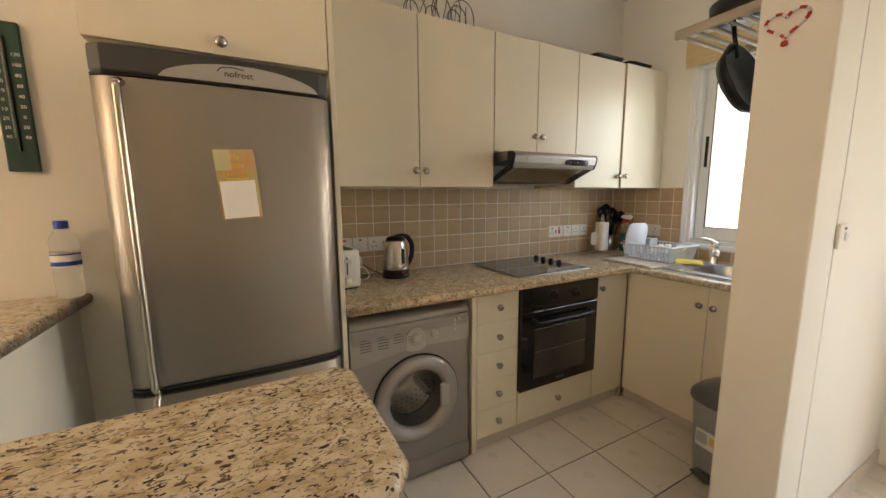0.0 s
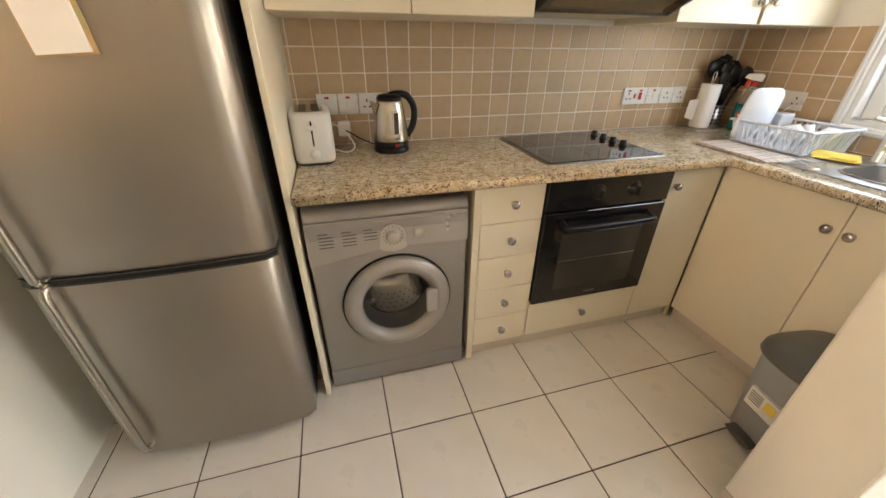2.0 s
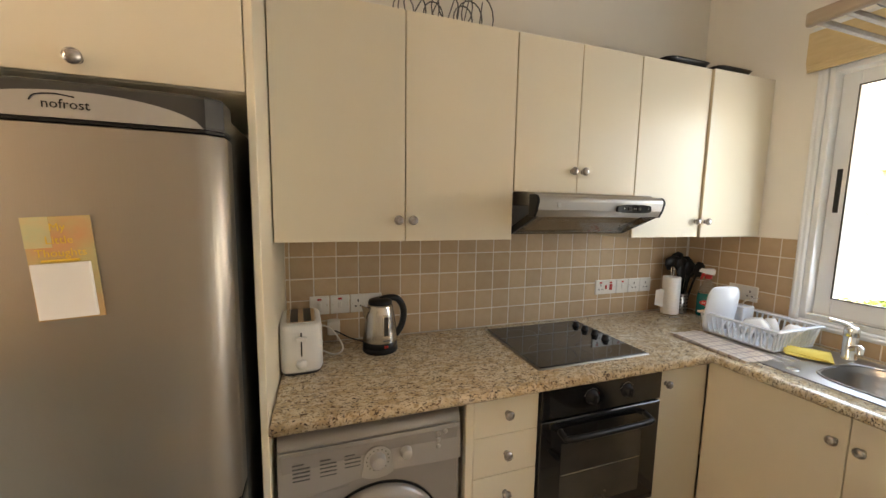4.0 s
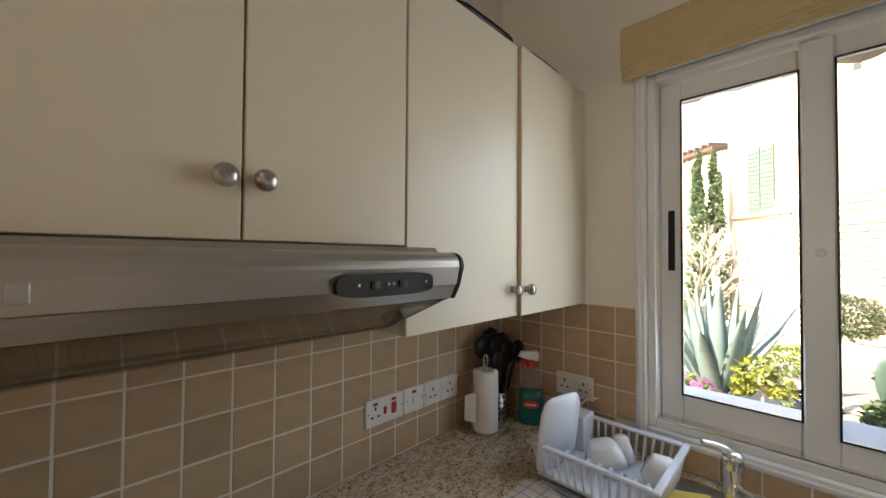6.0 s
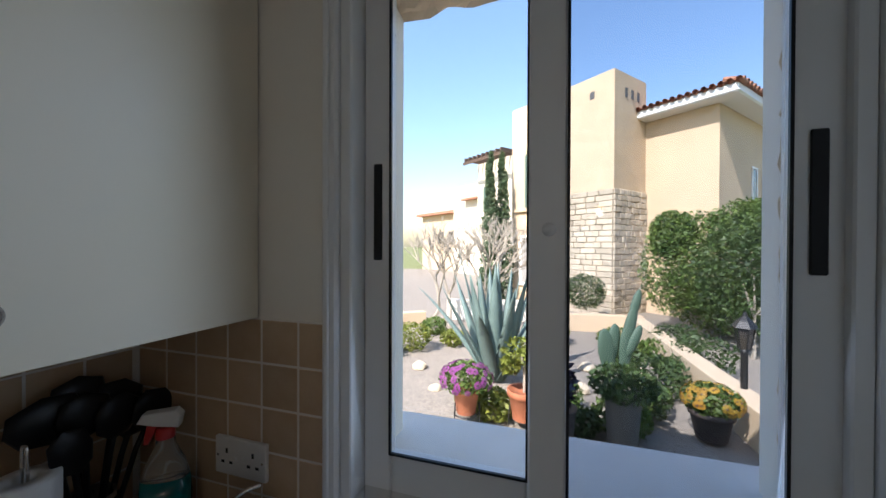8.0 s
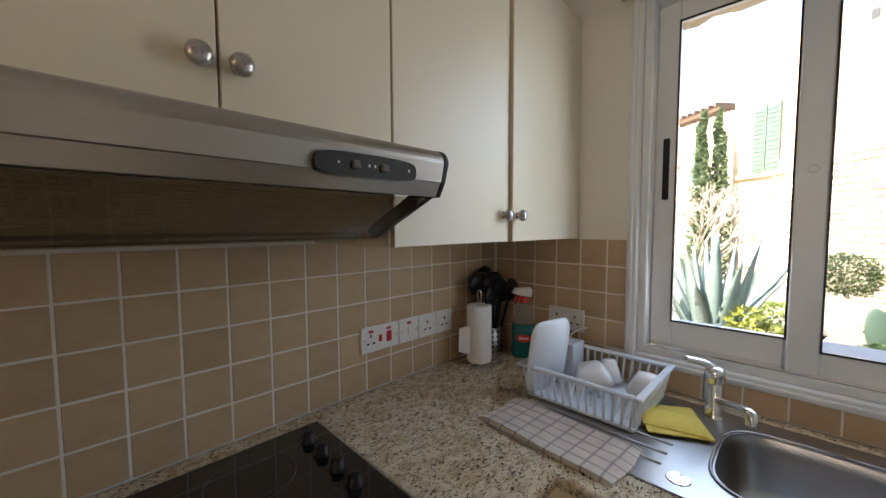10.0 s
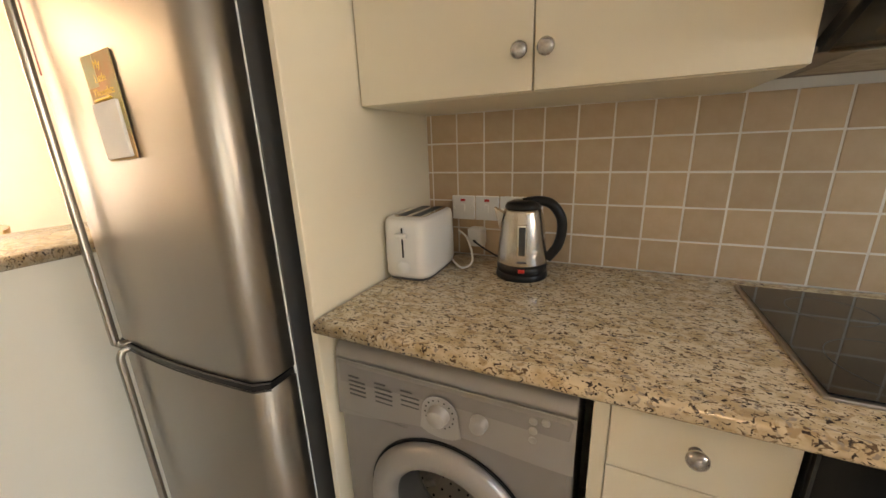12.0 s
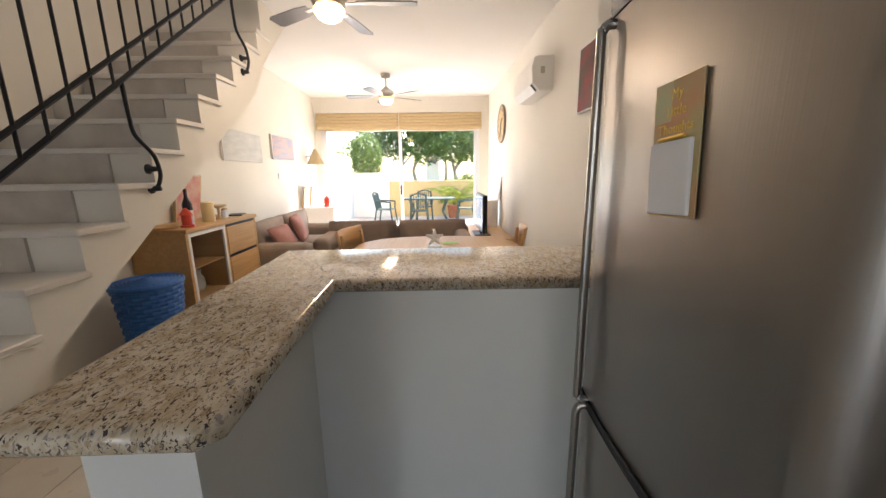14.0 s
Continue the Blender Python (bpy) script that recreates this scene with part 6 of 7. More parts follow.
box("screen", "black_glass", (-0.40, -0.034, 0.08), (0.40, -0.0305, 0.58), tv)
box("stand_neck", "black", (-0.06, -0.02, 0.012), (0.06, 0.03, 0.06), tv, 0.004)
box("stand_foot", "black", (-0.22, -0.12, 0), (0.22, 0.12, 0.012), tv, 0.004)
rd = thing("red_box", (-5.55, 1.70, 0.4705), 0, "small red box on the television bench", "box")
box("carton", "lantern", (-0.06, -0.05, 0), (0.06, 0.05, 0.16), rd, 0.004)
sp2 = thing("white_speaker", (-5.75, 1.86, 0.4705), 0, "white upright cabinet behind the television", "cabinet")
box("casing", "white", (-0.12, -0.12, 0), (0.12, 0.12, 0.45), sp2, 0.006)
pf2 = picture("white framed picture leaning on the wall", -5.75, 1.96, 0.922, 0.28, 0.40, "canvas_pale", -1)
pf2.matrix_basis = pose(-5.75, 2.0, 0.922, -8, 0, 0)
wc = thing("white_cabinet", (-6.55, -1.18, 0), 0, "low white cabinet by the terrace door", "cabinet")
box("body", "white", (-0.45, -0.28, 0), (0.45, 0.24, 0.78), wc, 0.004)
for x in (-0.45, 0.002):
    box("door", "white", (x + 0.003, 0.2405, 0.03), (x + 0.445, 0.258, 0.76), wc, 0.003)
box("top", "white", (-0.46, -0.29, 0.7805), (0.46, 0.27, 0.805), wc, 0.004)
lantern(-6.25, -1.08, 0.8055, 1.4)
lantern(-6.45, -1.15, 0.8055, 1.2)
for x, m_ in ((-6.15, "canvas_pale"), (-6.55, "canvas_blue")):
    p_ = picture("small picture leaning on the wall by the door", x, LY + 0.05, 0.806, 0.3, 0.38, m_, 1, "wood")
    p_.matrix_basis = pose(x, LY + 0.03, 0.806, 8, 0, 180)

# ---- terrace door and blinds ----
dw = structure(thing("door_1", (LX - 0.10, 0, 0)), "white aluminium sliding glass terrace door", "door")
part("door_frame", picture_frame(DO[0] + 0.002, DO[1] - 0.002, 0.001, DO[3] - 0.002, 0.05, 0.0, 0.09, 0.004), "upvc", dw)
for y0, y1, x0 in ((-1.325, 0.25, 0.05), (0.19, 1.805, 0.005)):
    s_ = part("sash", picture_frame(y0, y1, 0.055, DO[3] - 0.055, 0.06, x0, x0 + 0.035, 0.004), "upvc", dw)
    part("pane", cuboid((x0 + 0.015, y0 + 0.058, 0.113), (x0 + 0.019, y1 - 0.058, DO[3] - 0.113)), "pane", s_).visible_shadow = False
part("pull", cuboid((0.086, 0.20, 0.95), (0.10, 0.225, 1.15), 0.003), "black", dw)
for y0, y1 in ((-1.43, 0.215), (0.225, 1.88)):
    b_ = thing("roman_blind", (LX + 0.002, 0, 0), 0, "golden linen roman blind drawn up above the terrace door", "blind", "terrace blinds")
    part("headrail", cuboid((0, y0, 2.55), (0.05, y1, 2.585), 0.004), "upvc", b_)
    for k in range(5):
        n = 24
        rows_b = []
        for i in range(n + 1):
            y = y0 + (y1 - y0) * i / n
            sag = 0.012 * math.sin(math.pi * i / n) * (k + 1) * 0.5 + 0.006 * noise.noise((i * 0.6, k * 2.0, y0))
            zt, zb = 2.58 - k * 0.055, 2.50 - k * 0.062
            rows_b.append([(0.050 + 0.012 * k, y, zt), (0.072 + 0.012 * k, y, (zt + zb) / 2 - sag), (0.060 + 0.012 * k, y, zb - sag), (0.048 + 0.012 * k, y, zb - sag + 0.01)])
        part("fold", loft(rows_b), "linen", b_, "", True)

# ---- outside materials ----
M["gravel"] = material("pale_gravel", (0.30, 0.26, 0.215), 0.95, other=(0.17, 0.145, 0.12), scale=30, amount=0.9, grain=1.0, grain_scale=60)
M["paving"] = material("grey_paving", (0.40, 0.38, 0.35), 0.85, other=(0.33, 0.31, 0.28), scale=3, amount=0.7, grain=0.2, grain_scale=40)
M["house"] = material("apricot_render", (0.62, 0.47, 0.31), 0.9, other=(0.55, 0.41, 0.27), scale=1.5, amount=0.7, grain=0.3, grain_scale=40)
M["house_pale"] = material("cream_render", (0.72, 0.63, 0.50), 0.9, other=(0.66, 0.56, 0.43), scale=1.5, amount=0.6, grain=0.3, grain_scale=40)
M["roof"] = material("clay_roof_tile", (0.36, 0.17, 0.10), 0.85, other=(0.27, 0.12, 0.07), scale=8, amount=0.8, piece=0.15)
M["stone"] = material("limestone_block", (0.58, 0.49, 0.36), 0.9, other=(0.44, 0.36, 0.26), scale=7, amount=0.9, grain=0.6, grain_scale=40, piece=0.18)
M["agave"] = material("blue_agave_leaf", (0.15, 0.215, 0.20), 0.5, other=(0.11, 0.165, 0.15), scale=6, amount=0.7, piece=0.1)
M["cactus"] = material("prickly_pear", (0.075, 0.125, 0.085), 0.6, other=(0.055, 0.10, 0.065), scale=8, amount=0.7)
M["leaf"] = material("garden_leaf", (0.085, 0.15, 0.03), 0.55, other=(0.15, 0.20, 0.045), scale=3, amount=0.9)
M["leaf_dark"] = material("dark_leaf", (0.05, 0.09, 0.025), 0.55, other=(0.085, 0.125, 0.035), scale=3, amount=0.9)
M["leaf_yellow"] = material("yellow_green_leaf", (0.20, 0.22, 0.035), 0.55, other=(0.12, 0.16, 0.03), scale=3, amount=0.9)
M["cypress"] = material("cypress_green", (0.10, 0.15, 0.075), 0.7, other=(0.07, 0.115, 0.055), scale=4, amount=0.9)
M["bark"] = material("pale_bark", (0.40, 0.35, 0.285), 0.85, other=(0.28, 0.24, 0.19), scale=12, amount=0.8, grain=0.4, grain_scale=60)
M["petal"] = material("magenta_petal", (0.42, 0.09, 0.36), 0.6, other=(0.30, 0.05, 0.28), scale=20, amount=0.7)
M["petal_orange"] = material("yellow_orange_petal", (0.62, 0.30, 0.03), 0.6, other=(0.70, 0.45, 0.06), scale=20, amount=0.8)
M["shutter"] = material("green_shutter", (0.085, 0.14, 0.115), 0.6, scale=5, amount=0.3)
M["pergola"] = material("dark_brown_timber", (0.10, 0.062, 0.042), 0.8, scale=6, amount=0.5)
M["grass"] = material("dry_grass", (0.14, 0.17, 0.05), 0.95, other=(0.22, 0.20, 0.08), scale=1.5, amount=0.9, grain=0.8, grain_scale=30)
M["pot_grey"] = material("grey_pot", (0.13, 0.12, 0.105), 0.7, scale=10, amount=0.5)
M["pot_dark"] = material("dark_pot", (0.06, 0.045, 0.04), 0.6, scale=8, amount=0.5)


for leafy in ("leaf", "leaf_dark", "leaf_yellow", "cypress", "petal", "petal_orange"):
    tree_ = M[leafy].node_tree
    geo_, mr_, hs_ = tree_.nodes.new("ShaderNodeNewGeometry"), tree_.nodes.new("ShaderNodeMapRange"), tree_.nodes.new("ShaderNodeHueSaturation")
    base_ = tree_.nodes["Principled BSDF"].inputs["Base Color"]
    mr_.inputs[3].default_value, mr_.inputs[4].default_value = 0.55, 1.5
    tree_.links.new(geo_.outputs["Random Per Island"], mr_.inputs[0])
    tree_.links.new(mr_.outputs[0], hs_.inputs["Value"])
    tree_.links.new(base_.links[0].from_socket, hs_.inputs["Color"])
    tree_.links.new(hs_.outputs[0], base_)
    tl_, mx2_ = tree_.nodes.new("ShaderNodeBsdfTranslucent"), tree_.nodes.new("ShaderNodeMixShader")
    tree_.links.new(hs_.outputs[0], tl_.inputs[0])
    mx2_.inputs[0].default_value = 0.4
    tree_.links.new(tree_.nodes["Principled BSDF"].outputs[0], mx2_.inputs[1])
    tree_.links.new(tl_.outputs[0], mx2_.inputs[2])
    tree_.links.new(mx2_.outputs[0], tree_.nodes["Material Output"].inputs[0])


def ground_at(f, r, z=0.0):
    """A place in the garden: metres ahead and to the right of the window's viewing line."""
    return (2.17 + 0.941 * f + 0.337 * r, 0.985 + 0.337 * f - 0.941 * r, z)


# one sheet of ground to the horizon, below the terrace and paving
bm = bmesh.new()
N = 40
gv = [[None] * (N + 1) for _ in range(N + 1)]
for i in range(N + 1):
    for j in range(N + 1):
        u, v = (i / N * 2 - 1), (j / N * 2 - 1)
        gv[i][j] = bm.verts.new((600 * u * abs(u) ** 1.5, 600 * v * abs(v) ** 1.5, -0.16))
for i in range(N):
    for j in range(N):
        bm.faces.new((gv[i][j], gv[i + 1][j], gv[i + 1][j + 1], gv[i][j + 1]))
structure(part("ground", bm, "grass"), "dry grass ground round the houses", "ground")
structure(part("gravel_bed", slab([(WX + 0.27, -9), (26, -9), (26, 12), (WX + 0.27, 12)], -0.155, -0.02), "gravel"), "pale gravel garden bed", "gravel")
pv = structure(new("paved_path"), "grey paving slabs under the kitchen window", "pavement")
for k in range(14):
    y = -3.5 + 0.6 * k
    box("slab", "paving", (WX + 0.52, y, -0.02), (WX + 1.6 + 0.7, y + 0.594, 0.005 + 0.003 * (k % 3)), pv, 0.006)
bm = bmesh.new()
rs = random.Random(5)
for k in range(7000):
    f, r = rs.uniform(2.6, 7.5), rs.uniform(-2.2, 2.4)
    x, y, _ = ground_at(f, r)
    if x < WX + 2.35:
        continue
    s_ = rs.uniform(0.005, 0.015)
    a = rs.uniform(0, 6.28)
    p0 = [bm.verts.new((x + s_ * math.cos(a + q * 2.09), y + s_ * math.sin(a + q * 2.09), -0.022)) for q in range(3)]
    tp_ = bm.verts.new((x, y, -0.02 + s_ * 0.7))
    for q in range(3):
        bm.faces.new((p0[q], p0[(q + 1) % 3], tp_))
pb = part("pebbles", bm, "gravel")
tagged(pb, "loose pale pebbles on the garden bed", "gravel", "", "stuff")


def leaf_cloud(bm, centres, count, size, rng, flat=0.5):
    """Many small pointed leaves round the given ellipsoids (centre, radii)."""
    for c, rad in centres:
        for _ in range(count):
            while True:
                d = Vector((rng.uniform(-1, 1), rng.uniform(-1, 1), rng.uniform(-1, 1)))
                if 0.05 < d.length <= 1:
                    break
            d *= (0.72 + 0.28 * rng.random()) / max(d.length, 0.5) if rng.random() < 0.75 else 1.0
            p = Vector((c[0] + d.x * rad[0], c[1] + d.y * rad[1], c[2] + d.z * rad[2]))
            a = Vector((rng.uniform(-1, 1), rng.uniform(-1, 1), rng.uniform(-0.6, 1))).normalized()
            b = a.cross(Vector((rng.uniform(-1, 1), rng.uniform(-1, 1), rng.uniform(-1, 1)))).normalized()
            s_ = size * rng.uniform(0.6, 1.3)
            v0, v1, v2, v3 = p - a * s_, p + b * s_ * flat, p + a * s_, p - b * s_ * flat
            bm.faces.new([bm.verts.new(v) for v in (v0, v1, v2, v3)])


def shrub(name, label, place, blobs, mat, count, size, seed, stems=4, category="shrub"):
    t_ = thing(name, place, 0, label, category)
    rng = random.Random(seed)
    bm_ = bmesh.new()
    leaf_cloud(bm_, blobs, count, size, rng)
    part("foliage", bm_, mat, t_)
    for k in range(stems):
        c, rad = blobs[k % len(blobs)]
        part("stem", tube([(c[0] * 0.3 + rng.uniform(-0.05, 0.05), c[1] * 0.3, 0), (c[0] * 0.7, c[1] * 0.7, c[2] * 0.5), (c[0] + rng.uniform(-0.3, 0.3) * rad[0], c[1] + rng.uniform(-0.3, 0.3) * rad[1], c[2])], 0.02, 6, None, [0.03, 0.02, 0.008]), "bark", t_)
    return t_


# hedge, ball bush and ground cover
hp = ground_at(6.3, 5.05, -0.02)
shrub("hedge", "tall clipped green hedge beside the neighbouring house", hp, [((0, 0, 1.3), (0.75, 1.0, 1.0)), ((-0.3, 0.75, 1.2), (0.6, 0.55, 0.85)), ((0.35, -0.9, 1.5), (0.8, 0.9, 0.95)), ((0, -0.2, 0.5), (0.7, 0.9, 0.45)), ((0.2, 0.2, 1.75), (0.6, 0.9, 0.55)), ((0.1, -0.55, 1.95), (0.6, 0.7, 0.55)), ((-0.1, 0.7, 1.85), (0.35, 0.4, 0.45)), ((0.3, -1.0, 2.1), (0.5, 0.6, 0.45)), ((-0.35, 0.2, 0.9), (0.55, 0.75, 0.5))], "leaf", 2900, 0.036, 1, 8, "hedge")
shrub("hedge", "dark leafy bush behind the garden lamp", ground_at(5.0, 4.6, -0.02), [((0, 0, 1.2), (0.7, 0.8, 0.95)), ((0.2, -0.7, 1.4), (0.7, 0.8, 0.9))], "leaf_dark", 3800, 0.036, 2, 6, "hedge")
bp = ground_at(7.4, 3.15, 0.3)
shrub("ball_bush", "round clipped bush on a short stem", bp, [((0, 0, 0.36), (0.42, 0.42, 0.38))], "leaf_dark", 3200, 0.025, 3, 3, "bush")
for k, (f, r, s_, m_) in enumerate(((5.6, -0.35, 0.34, "leaf_yellow"), (6.6, 0.0, 0.25, "leaf"), (5.9, 1.9, 0.35, "leaf"), (3.4, 1.15, 0.28, "leaf"), (3.3, 1.9, 0.30, "leaf_dark"), (3.8, 2.4, 0.35, "leaf_dark"), (3.3, 0.55, 0.22, "leaf_yellow"), (4.4, 3.4, 0.4, "leaf_dark"), (5.2, 3.6, 0.38, "leaf_dark"), (3.0, 1.6, 0.25, "leaf"))):
    shrub("low_shrub", "low leafy garden shrub", ground_at(f, r, -0.02), [((0, 0, s_ * 0.6), (s_, s_, s_ * 0.65))], m_, 900, 0.03, 20 + k, 3)

# agave
ag = thing("agave", ground_at(4.25, 0.72, -0.02), 0, "large blue-grey agave with upright pointed leaves", "agave")
ag.scale = (1.15, 1.15, 1.2)
rg = random.Random(9)
for k in range(22):
    a = k * 2.4
    lean = 0.10 + 0.60 * (k / 22) ** 1.1 + rg.uniform(-0.04, 0.06)
    L_ = rg.uniform(1.05, 1.35) * (1.0 if k < 20 else 0.75)
    w = rg.uniform(0.062, 0.088)
    rows_a = []
    for i in range(9):
        u = i / 8
        out = 0.05 + L_ * math.sin(lean) * u + (0.10 * u * u if k > 14 else 0)
        zz = 0.02 + L_ * math.cos(lean) * u - (0.12 * u ** 3 if k > 14 else 0)
        ww = w * (0.75 + 0.9 * u * (1 - u) * 1.2) * (1 - u ** 3) + 0.002
        c_, s_ = math.cos(a), math.sin(a)
        rows_a.append([(out * c_ - q * ww * s_ - dd * c_, out * s_ + q * ww * c_ - dd * s_, zz + dd * 0.3) for q, dd in ((-1, -0.03 * (1 - u)), (0, 0.0), (1, -0.03 * (1 - u)), (0, 0.03 * (1 - u) + 0.003))])
    part("leaf", loft(rows_a), "agave", ag, "", True)

# prickly pear cactus
cc = thing("cactus", ground_at(3.35, 1.82, -0.02), -70, "tall prickly pear cactus with flat pads", "cactus")
for (x, z, rx, rz, tilt, y) in ((0, 0.18, 0.055, 0.26, 0, 0), (0.0, 0.55, 0.062, 0.25, 2, 0), (0.045, 0.80, 0.058, 0.20, 14, 0.0), (0.10, 0.99, 0.045, 0.17, 16, 0.01), (-0.17, 0.55, 0.085, 0.23, -8, 0.02), (-0.10, 0.62, 0.065, 0.20, 6, 0.035), (0.075, 0.66, 0.05, 0.17, 24, -0.02)):
    b_ = turned([(0, -1), (0.45, -0.88), (0.8, -0.55), (1, 0), (0.85, 0.55), (0.5, 0.87), (0, 1)], 18)
    b_.transform(Matrix.Translation((x, y, z + 0.05)) @ Matrix.Rotation(radians(tilt), 4, 'Y') @ Matrix.Diagonal((rx, 0.028, rz, 1)))
    part("pad", b_, "cactus", cc, "", True)


def flower_pot(label, place, r, h, pot_mat, petal_mat, leaf_mat, heads, spread, seed, stand=0.0):
    t_ = thing("flower_pot", place, 0, label, "flower pot", "potted plants")
    rng = random.Random(seed)
    z0 = stand
    part("pot", turned([(r * 0.7, z0), (r * 0.95, z0 + h * 0.8), (r * 1.05, z0 + h * 0.82), (r * 1.05, z0 + h), (r * 0.92, z0 + h), (r * 0.85, z0 + h * 0.9), (0, z0 + h * 0.9)], 24), pot_mat, t_, "", True)
    if stand:
        for q in range(3):
            a = q * 2.09 + 0.4
            part("stand_leg", tube([(r * 1.1 * math.cos(a), r * 1.1 * math.sin(a), 0), (r * 1.02 * math.cos(a), r * 1.02 * math.sin(a), z0 + h * 0.5)], 0.006, 6), "iron", t_)
        part("stand_ring", tube([(r * 0.9 * math.cos(a), r * 0.9 * math.sin(a), z0 - 0.008) for a in [2 * math.pi * i / 20 for i in range(21)]], 0.007, 6), "iron", t_)
    bm_ = bmesh.new()
    leaf_cloud(bm_, [((0, 0, z0 + h + spread * 0.35), (spread, spread, spread * 0.6))], 900, 0.025, rng)
    part("foliage", bm_, leaf_mat, t_)
    for q in range(heads):
        while True:
            d = Vector((rng.uniform(-1, 1), rng.uniform(-1, 1), rng.uniform(-0.3, 1)))
            if 0.6 < d.length < 1:
                break
        d.normalize()
        c = Vector((d.x * spread * 1.02, d.y * spread * 1.02, z0 + h + spread * 0.35 + d.z * spread * 0.62))
        q_ = d.to_track_quat('Z', 'Y').to_matrix().to_4x4()
        bm_ = bmesh.new()
        rr = rng.uniform(0.024, 0.033)
        cv = bm_.verts.new((0, 0, 0.004))
        for i in range(10):
            a = 2 * math.pi * i / 10
            bm_.faces.new((cv, bm_.verts.new((rr * math.cos(a - 0.22), rr * math.sin(a - 0.22), 0.0)), bm_.verts.new((rr * 1.15 * math.cos(a), rr * 1.15 * math.sin(a), -0.002)), bm_.verts.new((rr * math.cos(a + 0.22), rr * math.sin(a + 0.22), 0.0))))
        bm_.transform(Matrix.Translation(c) @ q_)
        fl = part("flower", bm_, petal_mat, t_)
        part("flower_eye", turned([(rr * 0.28, 0.004), (rr * 0.2, 0.008), (0, 0.008)], 8, m=Matrix.Translation(c) @ q_), "pot_dark", fl)
    return t_


flower_pot("terracotta pot of magenta daisies on a wire stand", ground_at(3.15, 0.27, 0.008), 0.12, 0.22, "terracotta", "petal", "leaf", 70, 0.24, 31, 0.10)
flower_pot("dark pot of yellow and orange daisies", ground_at(2.85, 2.28, 0.008), 0.16, 0.24, "pot_dark", "petal_orange", "leaf", 60, 0.22, 32)
p2 = thing("potted_shrub", ground_at(3.1, 0.78, 0.008), 0, "yellow-green shrub in a large terracotta pot", "potted plant")
part("pot", turned([(0.10, 0.06), (0.135, 0.26), (0.15, 0.27), (0.15, 0.32), (0.13, 0.32), (0.12, 0.29), (0, 0.29)], 24), "terracotta", p2, "", True)
for q in range(3):
    a = q * 2.09
    part("stand_leg", tube([(0.15 * math.cos(a), 0.15 * math.sin(a), 0), (0.135 * math.cos(a), 0.135 * math.sin(a), 0.2)], 0.006, 6), "iron", p2)
rg = random.Random(33)
part("trunk", tube([(0, 0, 0.28), (0.02, 0, 0.45), (0.0, 0.02, 0.62)], 0.012, 6), "bark", p2)
bm = bmesh.new()
leaf_cloud(bm, [((0, 0.05, 0.66), (0.13, 0.16, 0.12)), ((0.02, -0.1, 0.55), (0.12, 0.12, 0.1)), ((0, 0.12, 0.52), (0.1, 0.1, 0.08))], 160, 0.032, rg)
part("foliage", bm, "leaf_yellow", p2)
p3 = thing("planter", ground_at(2.75, 1.48, 0.008), 0, "tall fluted grey planter with trailing leaves", "planter")
part("pot", turned([(0.10, 0), (0.11, 0.02), (0.135, 0.40), (0.15, 0.42), (0.15, 0.45), (0.12, 0.45), (0.11, 0.40), (0, 0.40)], 18), "pot_grey", p3, "", True)
bm = bmesh.new()
leaf_cloud(bm, [((0, 0, 0.50), (0.26, 0.26, 0.14))], 900, 0.03, rg)
part("foliage", bm, "leaf_dark", p3)
p4 = thing("planter", ground_at(2.75, 0.98, 0.008), 0, "black pot with a dark-leaved succulent", "planter")
part("pot", turned([(0.09, 0), (0.12, 0.30), (0.13, 0.32), (0.11, 0.32), (0, 0.29)], 20), "pot_dark", p4, "", True)
bm = bmesh.new()
leaf_cloud(bm, [((0, 0, 0.50), (0.12, 0.12, 0.22))], 200, 0.04, rg)
part("foliage", bm, "wine", p4)

# garden lamp
gl = thing("garden_lamp", ground_at(3.15, 2.82, 0.0), 0, "short black garden lamp post with a glass lantern", "garden lamp")
part("post", turned([(0.09, 0), (0.09, 0.02), (0.035, 0.06), (0.03, 0.10), (0.028, 0.62), (0.04, 0.66), (0, 0.66)], 14), "iron", gl, "", True)
part("lantern_glass", loft([[(x, y, 0.66) for x, y in ellipse(0.045, 0.045, 6)], [(x, y, 0.86) for x, y in ellipse(0.075, 0.075, 6)]]), "dark_glass", gl)
part("lantern_roof", turned([(0.105, 0.86), (0.06, 0.92), (0.02, 0.96), (0.012, 1.0), (0, 1.0)], 6), "iron", gl)
for k in range(6):
    a = 2 * math.pi * k / 6
    part("lantern_bar", tube([(0.047 * math.cos(a), 0.047 * math.sin(a), 0.66), (0.078 * math.cos(a), 0.078 * math.sin(a), 0.86)], 0.005, 5), "iron", gl)

for k, (f, r, s_) in enumerate(((3.1, 1.32, 0.10), (3.55, 1.25, 0.13), (3.9, 1.6, 0.11), (4.3, 2.5, 0.14), (4.6, 2.0, 0.12), (3.6, 2.75, 0.12), (5.1, 1.5, 0.13), (4.0, 0.0, 0.08), (4.7, -0.2, 0.10))):
    rk = thing("garden_rock", ground_at(f, r, -0.03), 40 * k, "pale rough garden stone on the gravel", "rock", "garden rocks")
    b_ = bmesh.new()
    bmesh.ops.create_icosphere(b_, subdivisions=2, radius=s_)
    for v in b_.verts:
        v.co *= 1 + 0.35 * noise.noise(v.co * 9 + Vector((k * 3.1, 0, 0)))
        v.co.z = max(0.0, v.co.z * 0.7 + s_ * 0.25)
    part("stone", b_, "stone", rk)
